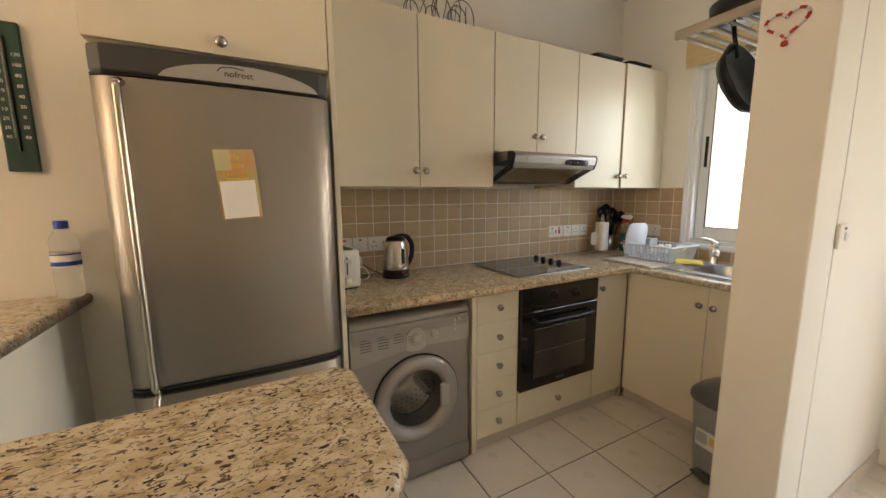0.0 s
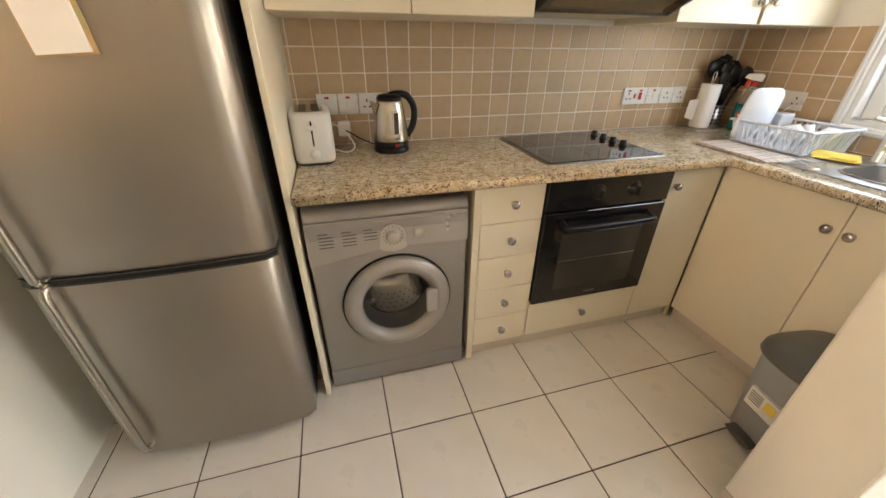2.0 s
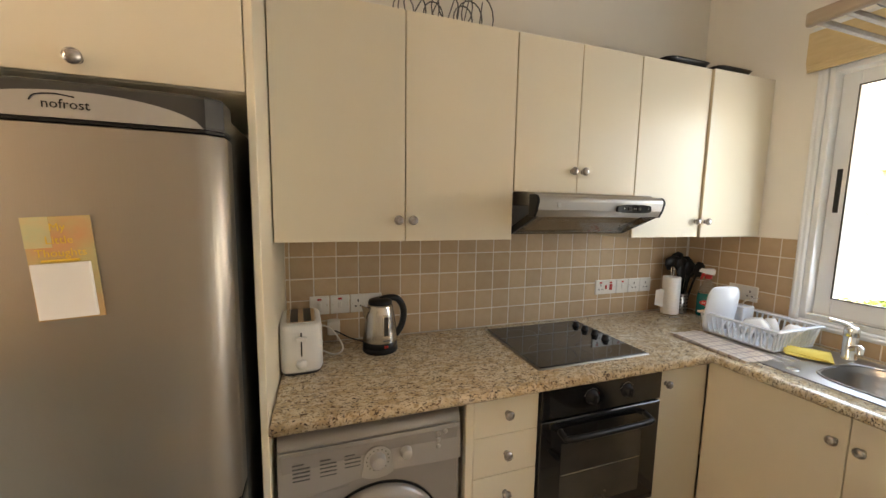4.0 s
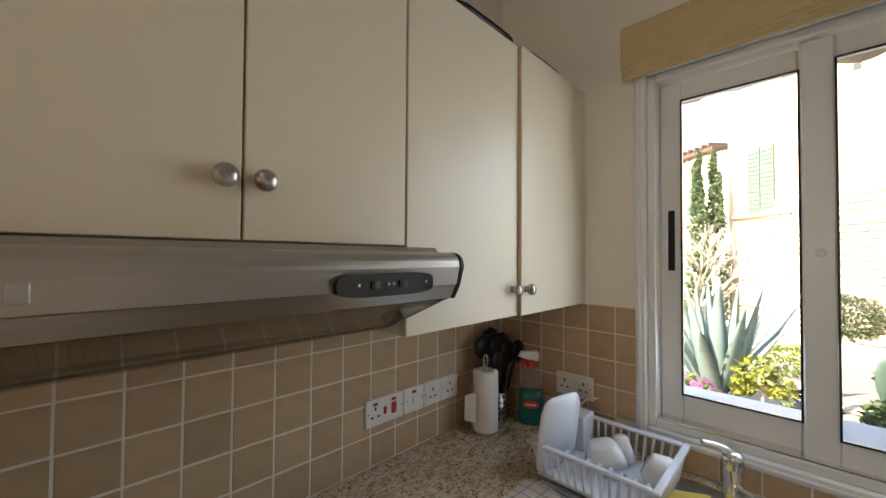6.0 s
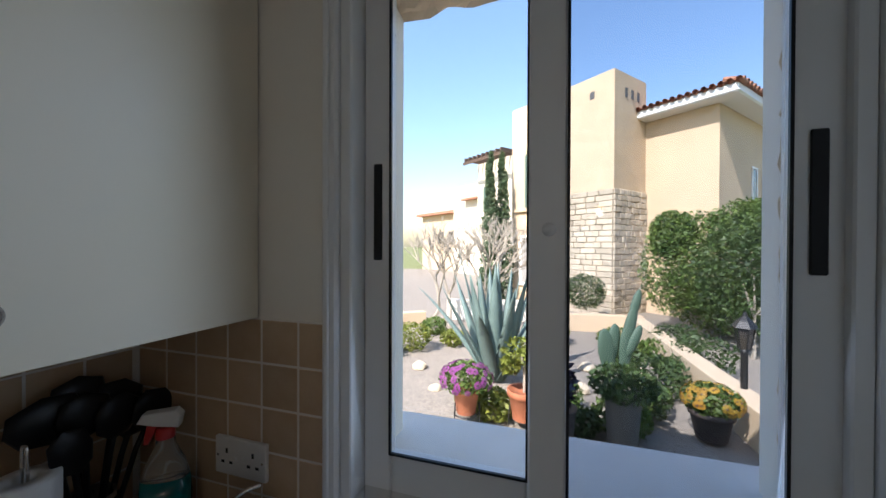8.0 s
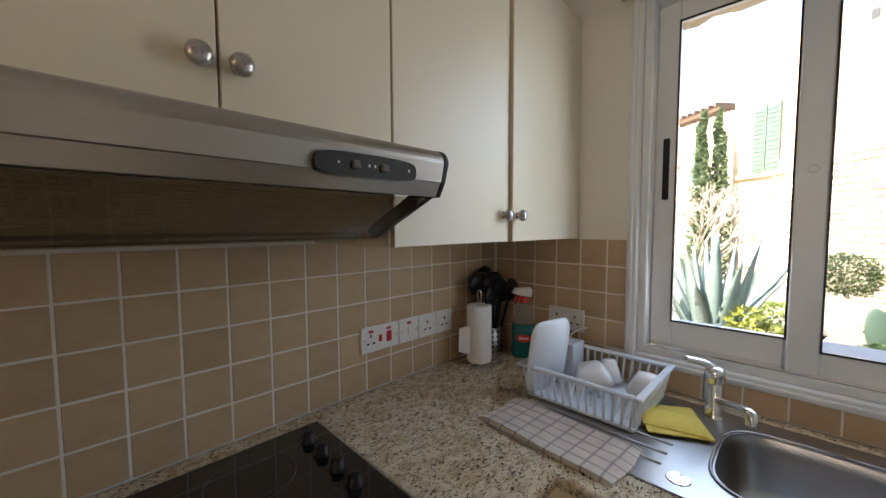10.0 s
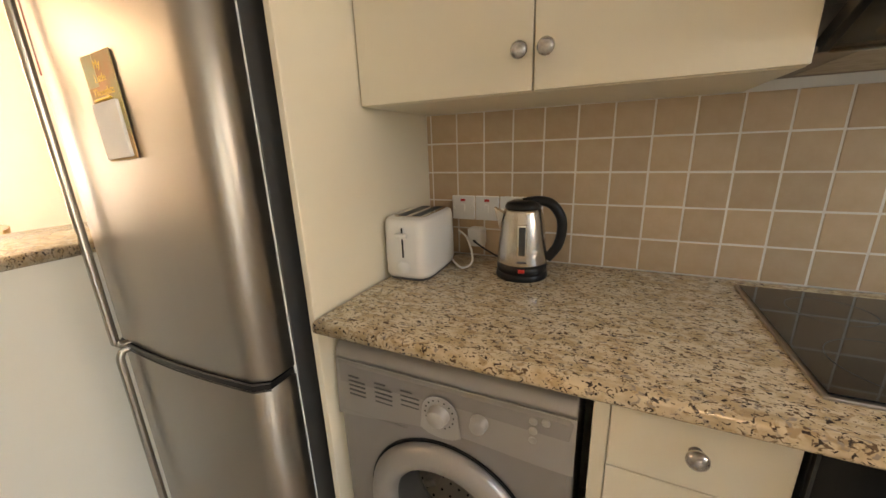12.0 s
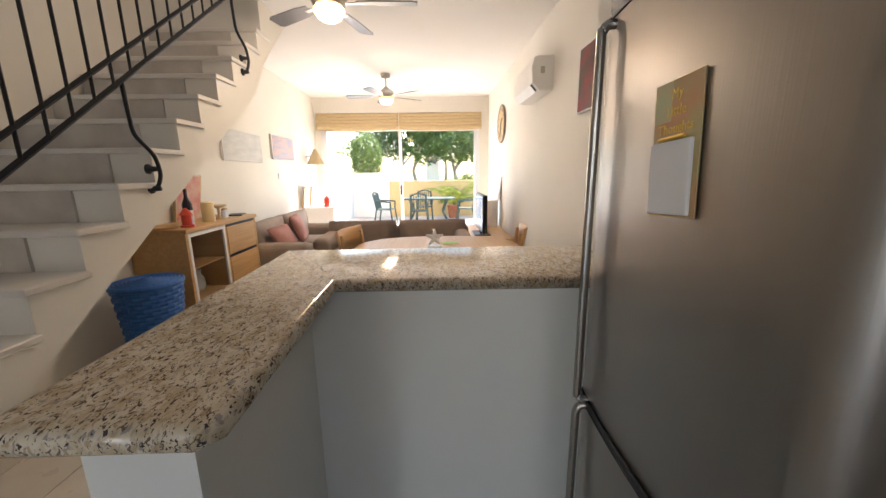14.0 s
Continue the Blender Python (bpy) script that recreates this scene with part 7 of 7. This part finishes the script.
for k, (f, r, s_, m_) in enumerate(((3.0, 1.25, 0.20, "leaf_dark"), (3.5, 2.15, 0.26, "leaf"), (4.1, 2.9, 0.30, "leaf_dark"), (3.9, 1.35, 0.22, "leaf_yellow"), (4.9, 3.1, 0.30, "leaf"), (4.8, 2.6, 0.28, "leaf_dark"), (5.6, 2.9, 0.32, "leaf"), (3.5, 0.35, 0.20, "leaf_yellow"), (5.2, -0.75, 0.3, "leaf"), (6.0, 0.9, 0.3, "leaf"), (5.8, 0.3, 0.26, "leaf_yellow"))):
    shrub("low_shrub", "loose leafy undergrowth in the gravel bed", ground_at(f, r, -0.02), [((0, 0, s_ * 0.5), (s_, s_ * 0.8, s_ * 0.55)), ((s_ * 0.7, s_ * 0.3, s_ * 0.35), (s_ * 0.6, s_ * 0.6, s_ * 0.4))], m_, 420, 0.032, 70 + k, 3)

# low garden walls
def low_wall(label, p, q, h, mat, t_=0.18):
    a, b = Vector(ground_at(*p)[:2]), Vector(ground_at(*q)[:2])
    d = (b - a).normalized()
    n = Vector((-d.y, d.x)) * t_ / 2
    w_ = structure(thing("garden_wall"), label, "wall")
    part("wall", slab([tuple(a + n), tuple(b + n), tuple(b - n), tuple(a - n)], -0.15, h, 0.01, 2), mat, w_)
    return w_


low_wall("low sunlit render garden wall", (8.0, 0.3), (7.6, 2.6), 0.42, "white_render")
low_wall("low apricot garden wall", (7.2, -1.4), (7.6, -0.2), 0.22, "house")
low_wall("low apricot wall under the stone tower", (7.0, 2.0), (6.6, 3.9), 0.30, "house")
low_wall("sloping rendered retaining wall", (6.6, 3.75), (2.4, 2.55), 0.30, "render_wall", 0.22)

# bare pale tree
def limb(bm_, p, d, length, r, depth, rng):
    q = p + d * length
    mid = (p + q) / 2 + Vector((rng.uniform(-1, 1), rng.uniform(-1, 1), rng.uniform(-0.5, 0.5))) * length * 0.12
    tube([p, mid, q], r, 6, bm_, [r, r * 0.85, r * 0.7])
    if depth:
        for _ in range(3 if depth > 2 else 2 + (rng.random() < 0.5)):
            nd = (d + Vector((rng.uniform(-0.9, 0.9), rng.uniform(-0.9, 0.9), rng.uniform(-0.2, 0.7)))).normalized()
            limb(bm_, q, nd, length * rng.uniform(0.62, 0.85), r * 0.66, depth - 1, rng)


bt_ = thing("bare_tree", ground_at(7.0, 0.35, -0.02), 0, "pale bare branching tree without leaves", "tree")
bm = bmesh.new()
rg = random.Random(12)
for k in range(4):
    limb(bm, Vector((0.1 * k, 0.45 * k - 0.8, 0)), Vector((rg.uniform(-0.4, 0.4), rg.uniform(-0.5, 0.5), 1)).normalized(), 0.66, 0.042, 5, rg)
part("branches", bm, "bark", bt_)

# cypresses
for f, r, h in ((10.2, 1.60, 4.1), (10.4, 1.98, 4.15)):
    cy = thing("cypress", ground_at(f, r, -0.1), 0, "slim dark green cypress", "tree", "cypress trees")
    part("trunk", tube([(0, 0, 0), (0, 0, h * 0.8)], 0.06, 6, None, [0.07, 0.02]), "bark", cy)
    rg = random.Random(int(f * 10))
    bm = bmesh.new()
    for k in range(16):
        z = 0.4 + (h - 0.4) * k / 15
        rad = 0.30 * (1 - (k / 15.5) ** 1.5) + 0.05
        leaf_cloud(bm, [((rg.uniform(-0.05, 0.05), rg.uniform(-0.05, 0.05), z), (rad, rad, 0.32))], 260, 0.065, rg, 0.35)
    part("foliage", bm, "cypress", cy)

# ---- the neighbouring house, turned against ours ----
HC = ground_at(8.0, 4.05, -0.15)
nh = thing("neighbour_house", HC, -38.0, "apricot rendered house with a stone tower and clay roof", "house")
box("tower", "house", (0, 0, 0), (1.37, 3.2, 5.77), nh)
box("wing", "house", (1.371, -1.53, 0), (7.0, 3.0, 4.80), nh)
for k in range(3):
    box("parapet_slot", "rubber", (0.42 + k * 0.26, -0.012, 5.22), (0.52 + k * 0.26, 0.002, 5.44), nh)
box("parapet_slot", "rubber", (-0.012, 0.5, 5.25), (0.002, 0.62, 5.42), nh)
# eaves and roof
box("eaves", "white", (0.95, -1.98, 4.802), (7.4, 3.3, 5.00), nh, 0.03)
rf = part("roof", loft([[(0.90, -2.03, 5.002), (7.5, -2.03, 5.002), (7.5, 3.4, 5.002), (0.90, 3.4, 5.002)], [(3.6, 0.4, 5.85), (5.0, 0.4, 5.85), (5.0, 1.0, 5.65), (3.6, 1.0, 5.65)]]), "roof", nh)
bmt = turned([(0.055, 0), (0.06, 0.35), (0.05, 0.36), (0, 0.36)], 8)
tile_roof = bpy.data.meshes.new("roof_tile")
bmt.transform(Matrix.Rotation(radians(-90), 4, 'X'))
bmt.to_mesh(tile_roof)
bmt.free()
tile_roof.materials.append(M["roof"])
for k in range(36):
    o = new("roof_tile", tile_roof)
    o.parent = rf
    o.matrix_basis = Matrix.Translation((0.88, -2.0 + k * 0.15, 5.01)) @ pose(0, 0, 0, 0, -16, -90)
for k in range(30):
    o = new("roof_tile", tile_roof)
    o.parent = rf
    o.matrix_basis = Matrix.Translation((1.0 + k * 0.2, -2.06, 5.01)) @ pose(0, 0, 0, 16, 0, 0)
for k in range(3):
    x = 3.3 + k * 0.75
    w_ = box("window", "black_glass", (x, -1.545, 2.3), (x + 0.30, -1.52, 3.65), nh, 0.002, 1, "narrow dark window")
    part("window_frame", picture_frame(x - 0.04, x + 0.34, 2.24, 3.69, 0.045, -1.56, -1.535, 0.004), "white", w_).data.transform(Matrix(((0, 1, 0, 0), (1, 0, 0, 0), (0, 0, 1, 0), (0, 0, 0, 1))))
# stone cladding of the lower tower
rg = random.Random(4)
for row in range(22):
    z = 0.08 + row * 0.136
    y = 0.0
    while y < 2.0:
        w = rg.uniform(0.20, 0.44)
        box("stone", "stone", (-0.035 - rg.uniform(0, 0.015), y + 0.006, z), (-0.001, y + w, z + 0.126), nh, 0.012)
        y += w + 0.006
    x = -0.035
    while x < 1.33:
        w = min(rg.uniform(0.12, 0.30), 1.37 - x)
        box("stone", "stone", (x + 0.006, -0.035 - rg.uniform(0, 0.02), z), (x + w, -0.001, z + 0.126), nh, 0.012)
        x += w + 0.006

# shuttered windows of the tower's long face
for y in (2.35,):
    s_ = box("window", "black_glass", (-0.02, y - 0.3, 2.9), (0.001, y + 0.3, 4.3), nh)
    for dy in (-0.30, 0.01):
        sh = box("shutter", "shutter", (-0.06, y + dy, 2.85), (-0.01, y + dy + 0.29, 4.35), s_, 0.004)
        for q in range(14):
            box("louvre", "shutter", (-0.072, y + dy + 0.03, 2.92 + q * 0.10), (-0.055, y + dy + 0.26, 2.96 + q * 0.10), sh)
    box("sill", "house", (-0.08, y - 0.75, 2.74), (-0.001, y + 0.75, 2.82), nh)
    # opaque pale grey pane: the bright reflection in its glass is painted as colour
    dwn = box("window", "silver_light", (-0.03, y - 0.35, 0.7), (0.001, y + 0.45, 2.0), nh)
    part("window_frame", picture_frame(y - 0.42, y + 0.52, 0.63, 2.07, 0.08, -0.06, -0.02, 0.004), "white", dwn)
fh = thing("far_house", ground_at(17.5, 3.8, -0.15), -38.0, "row of cream houses with a pergola and chimney", "house")
box("block", "house_pale", (0, 0, 0), (6, 2.6, 6.2), fh)
box("block", "house_pale", (0.4, 2.601, 0), (6, 5.4, 5.3), fh)
box("block", "house", (0.9, 5.401, 0), (6, 10.0, 3.85), fh)
for k in range(9):
    box("pergola_beam", "pergola", (-1.0, -0.3 + k * 0.34, 6.20), (0.6, -0.22 + k * 0.34, 6.38), fh)
box("pergola_rail", "pergola", (-0.95, -0.4, 6.06), (-0.85, 2.7, 6.199), fh)
ch = box("chimney", "house_pale", (1.2, 2.2, 6.0), (1.7, 2.7, 6.85), fh)
box("chimney_cap", "house_pale", (1.12, 2.12, 7.05), (1.78, 2.78, 7.15), ch)
for dx in (1.2, 1.62):
    for dy in (2.2, 2.62):
        box("chimney_post", "house_pale", (dx, dy, 6.851), (dx + 0.08, dy + 0.08, 7.049), ch)
ws_ = box("window", "shutter", (-0.03, 1.4, 3.7), (0.001, 2.1, 4.9), fh)
box("awning", "roof", (0.0, 2.7, 4.4), (0.39, 4.2, 4.5), fh)
for y in (5.9, 7.2):
    box("window", "black_glass", (0.86, y, 1.9), (0.901, y + 0.7, 2.7), fh)
box("eaves", "roof", (0.5, 5.3, 3.851), (6.2, 10.2, 4.02), fh)

# ---- terrace and garden beyond the living room ----
tf = structure(new("terrace"), "sunlit terrace paving beyond the glass door", "pavement")
for i in range(9):
    for j in range(12):
        box("paving_slab", "terrace_floor", (-11.6 + i * 0.46, -2.6 + j * 0.46, -0.15), (-11.6 + i * 0.46 + 0.455, -2.6 + j * 0.46 + 0.455, -0.02), tf, 0.004)
structure(box("terrace_wall", "terrace_wall", (-11.85, -0.55, -0.15), (-11.63, 3.2, 1.15), None, 0.015, 2), "low yellow rendered terrace wall", "wall")
structure(box("terrace_end_wall", "white_render", (-11.87, -2.8, -0.15), (-11.62, -0.552, 1.42), None, 0.015, 2), "white rendered terrace end wall in the sun", "wall")
structure(box("terrace_side_wall", "white_render", (-11.6, -2.0, -0.15), (LX - 0.26, -1.75, 1.9), None, 0.015, 2), "white rendered terrace side wall in the sun", "wall")
structure(box("terrace_pillar", "terrace_wall", (-7.95, -1.74, -0.019), (-7.70, -1.50, 2.9), None, 0.01), "yellow rendered pillar at the terrace door", "pillar")


def garden_chair(place, turn):
    c_ = thing("garden_chair", place, turn, "dark green plastic garden armchair", "chair", "chairs on the terrace")
    box("seat", "green_plastic", (-0.22, -0.22, 0.42), (0.22, 0.22, 0.45), c_, 0.01, 2)
    for sx in (-1, 1):
        part("front_leg", tube([(sx * 0.25, -0.26, 0), (sx * 0.22, -0.2, 0.45), (sx * 0.24, -0.2, 0.64)], 0.022, 6), "green_plastic", c_)
        part("rear_leg", tube([(sx * 0.24, 0.28, 0), (sx * 0.21, 0.2, 0.45), (sx * 0.20, 0.30, 0.88)], 0.022, 6), "green_plastic", c_)
        part("arm", tube([(sx * 0.24, -0.21, 0.64), (sx * 0.25, 0.0, 0.66), (sx * 0.21, 0.25, 0.66)], 0.022, 6), "green_plastic", c_)
    for k in range(7):
        x = -0.17 + k * 0.34 / 6
        part("back_slat", tube([(x, 0.21, 0.45), (x * 1.05, 0.30, 0.84)], 0.014, 5), "green_plastic", c_)
    part("top_rail", tube(curve_points([(-0.21, 0.29, 0.84), (0, 0.32, 0.90), (0.21, 0.29, 0.84)], 5), 0.024, 6), "green_plastic", c_)
    return c_


TZ0 = -0.02
ttb = thing("garden_table", (-9.75, 0.75, TZ0), 0, "dark green plastic garden table", "table")
part("tabletop", slab(ellipse(0.45, 0.75, 30, 0, 0, 3), 0.70, 0.735, 0.008, 2), "green_plastic", ttb)
for sx in (-1, 1):
    for sy in (-1, 1):
        part("leg", tube([(sx * 0.34, sy * 0.58, 0), (sx * 0.22, sy * 0.40, 0.35), (sx * 0.30, sy * 0.52, 0.70)], 0.03, 6), "green_plastic", ttb)
g1 = garden_chair((-9.2, 0.50, TZ0), -90)
copy_thing(g1, pose(-9.7, -0.45, TZ0, 0, 0, 170))
copy_thing(g1, pose(-9.7, 1.80, TZ0, 0, 0, -10))
copy_thing(g1, pose(-10.45, 0.62, TZ0, 0, 0, 90))
pm = thing("palm_plant", (-11.1, 1.55, TZ0), 0, "bright yellow-green palm in a terracotta pot", "plant")
part("pot", turned([(0.16, 0), (0.22, 0.38), (0.24, 0.40), (0.2, 0.40), (0, 0.36)], 20), "terracotta", pm, "", True)
rg = random.Random(8)
bm = bmesh.new()
for k in range(26):
    a, ln = rg.uniform(0, 6.28), rg.uniform(0.9, 1.5)
    up_ = rg.uniform(0.5, 1.2)
    pts = [Vector((math.cos(a) * ln * u * 0.75, math.sin(a) * ln * u * 0.75, 0.4 + up_ * ln * u - 0.5 * u * u * ln)) for u in [i / 8 for i in range(9)]]
    tube(pts, 0.006, 4, bm)
    for i in range(2, 9):
        sd = Vector((-math.sin(a), math.cos(a), 0))
        for sg in (-1, 1):
            for w_ in (0.0, 0.5):
                p = pts[i] * (1 - w_) + pts[i - 1] * w_
                e = p + sd * sg * 0.22 + Vector((math.cos(a), math.sin(a), -0.3)) * 0.12
                bm.faces.new([bm.verts.new(v) for v in (p, p + (e - p) * 0.5 + Vector((0, 0, 0.014)), e, p + (e - p) * 0.5 - Vector((0, 0, 0.014)))])
part("fronds", bm, "leaf_yellow", pm)


def tree(place, h, spread, mat, seed, dense=900):
    t_ = thing("tree", place, 0, "leafy garden tree with a pale forked trunk", "tree", "garden trees")
    rng = random.Random(seed)
    bm_ = bmesh.new()
    limb(bm_, Vector((0, 0, 0)), Vector((rng.uniform(-0.2, 0.2), rng.uniform(-0.2, 0.2), 1)).normalized(), h * 0.32, 0.12, 3, rng)
    part("trunk", bm_, "bark", t_)
    bm_ = bmesh.new()
    blobs = [((rng.uniform(-spread, spread) * 0.7, rng.uniform(-spread, spread) * 0.7, h * rng.uniform(0.5, 0.95)), (spread * rng.uniform(0.35, 0.6), spread * rng.uniform(0.35, 0.6), spread * rng.uniform(0.25, 0.45))) for _ in range(9)]
    leaf_cloud(bm_, blobs, dense, 0.10, rng, 0.45)
    part("crown", bm_, mat, t_)
    return t_


tree((-16.5, 1.9, -0.16), 5.2, 2.2, "leaf", 51)
tree((-19.0, 0.2, -0.16), 5.5, 2.4, "leaf_dark", 52)
tree((-21.0, 4.0, -0.16), 6.5, 3.0, "leaf_dark", 53)
tree((-24.0, -1.5, -0.16), 6.5, 3.2, "leaf_dark", 55)
tree((-26.0, 1.8, -0.16), 7.0, 3.4, "leaf_dark", 56)
shrub("hedge", "sunlit hedge beyond the terrace wall", (-14.0, -2.1, -0.16), [((0, 0, 1.6), (0.8, 0.9, 1.3)), ((0.3, 0.5, 2.2), (0.7, 0.6, 0.9))], "leaf", 2200, 0.06, 57, 5, "hedge")
shrub("low_shrub", "garden shrubs beyond the terrace wall", (-13.4, 2.2, -0.16), [((0, 0, 0.8), (0.7, 0.9, 0.7)), ((-0.4, -1.1, 0.7), (0.7, 0.8, 0.6))], "leaf_yellow", 1500, 0.06, 58, 4)
sh_ = thing("shed", (-17.0, 0.9, -0.16), 0, "small white garden gate pillar", "pillar")
box("post", "white_render", (-0.3, -0.3, 0), (0.3, 0.3, 2.1), sh_, 0.01)
box("cap", "terracotta", (-0.38, -0.38, 2.101), (0.38, 0.38, 2.22), sh_, 0.01)

# ---- tiles, last ----
def tile_mesh(name, w, h, d, mat, bevel=0.002):
    b = cuboid((0, 0, 0), (w, h, d), bevel)
    me = bpy.data.meshes.new(name)
    b.to_mesh(me)
    b.free()
    me.materials.append(M[mat])
    return me


bed = structure(box("splashback", "grout", (0.301, WY - 0.0068, 0.9255), (WX, WY, 1.4245)), "tan square wall tiles with pale grout", "tiled wall")
bm = cuboid((WX - 0.0068, 1.4625, 0.9255), (WX, WY - 0.0069, 1.4245))
cuboid((WX - 0.0068, 0.544, 0.9255), (WX, 1.4625, 0.9975), bm=bm)
cuboid((WX - 0.0068, 0.492, 0.9255), (WX, 0.544, 1.4245), bm=bm)
bed2 = structure(part("splashback", bm, "grout"), "tan square wall tiles round the window", "tiled wall")
full = tile_mesh("wall_tile", 0.0965, 0.0965, 0.005, "tile")
sliver = tile_mesh("wall_tile_cut", 0.016, 0.0965, 0.005, "tile")
ROT_Y = Matrix(((1, 0, 0, 0), (0, 0, -1, 0), (0, 1, 0, 0), (0, 0, 0, 1)))
ROT_X = Matrix(((0, 0, -1, 0), (-1, 0, 0, 0), (0, 1, 0, 0), (0, 0, 0, 1)))


def lay(me, parent, m, name="tile"):
    o = new(name, me)
    o.parent = parent
    o.matrix_basis = m
    return o


for r in range(5):
    z = 0.9265 + 0.1 * r
    lay(sliver, bed, Matrix.Translation((0.3025, WY - 0.003, z)) @ ROT_Y)
    for c in range(24):
        j = random.uniform(-0.0006, 0.0006)
        lay(full, bed, Matrix.Translation((0.3215 + 0.1 * c, WY - 0.003 + j * 0.5, z + j)) @ ROT_Y)
    for c in range(16):
        y1 = 2.030 - 0.1 * c
        if y1 - 0.0965 < 0.49:
            continue
        if r > 0 and y1 - 0.0965 < 1.465 and y1 > 0.54:
            if y1 > 1.47:
                part_w = y1 - 1.4635
                lay(tile_mesh("wall_tile_cut", part_w, 0.0965, 0.005, "tile"), bed2, Matrix.Translation((WX - 0.003, y1, z)) @ ROT_X)
            continue
        me_ = full if r > 0 or y1 > 1.57 else None
        if r == 0 and y1 <= 1.57:
            me_ = tile_mesh("wall_tile_low", 0.0965, 0.071, 0.005, "tile")
        lay(me_, bed2, Matrix.Translation((WX - 0.003, y1, z)) @ ROT_X)

# floor tiles
P, X0, Y0 = 0.3394, 0.185, 1.151
ft = tile_mesh("floor_tile_piece", P - 0.0055, P - 0.0055, 0.005, "floor_tile", 0.0015)
floor_ob = bpy.data.objects["floor"]
far = bmesh.new()
for i in range(-22, 8):
    for j in range(-8, 3):
        x, y = X0 + P * i, Y0 + P * j
        if x < LX - 0.2 or x + P > WX + 0.28:
            continue
        if x > -3.6:
            lay(ft, floor_ob, Matrix.Translation((x + 0.00275, y + 0.00275, -0.005)))
        else:
            cuboid((x + 0.00275, y + 0.00275, -0.005), (x + P - 0.00275, y + P - 0.00275, 0), 0.0015, bm=far)
o = part("far_tiles", far, "floor_tile", floor_ob)
o["kind"] = "stuff"
# skirting tiles along the bar, the pier and the walls
sk_ob = structure(new("baseboard"), "cream tile skirting along the walls", "baseboard")
for a, b in (((-0.557, 0.56), (-0.549, 1.515)), ((-0.55, 0.473), (0.02, 0.481)), ((LX, LY + 0.001), (1.0, LY + 0.010)), ((LX, WY - 0.010), (-1.0, WY - 0.001)),
             ((1.541, 0.41), (1.549, 0.615)), ((1.56, 0.400), (WX, 0.409))):
    n = max(1, round(max(b[0] - a[0], b[1] - a[1]) / P))
    for k in range(n):
        if b[0] - a[0] > b[1] - a[1]:
            s0, s1 = a[0] + (b[0] - a[0]) * k / n + 0.001, a[0] + (b[0] - a[0]) * (k + 1) / n - 0.001
            box("skirting_tile", "skirting", (s0, a[1], 0.001), (s1, b[1], 0.075), sk_ob, 0.001)
        else:
            s0, s1 = a[1] + (b[1] - a[1]) * k / n + 0.001, a[1] + (b[1] - a[1]) * (k + 1) / n - 0.001
            box("skirting_tile", "skirting", (a[0], s0, 0.001), (b[0], s1, 0.075), sk_ob, 0.001)
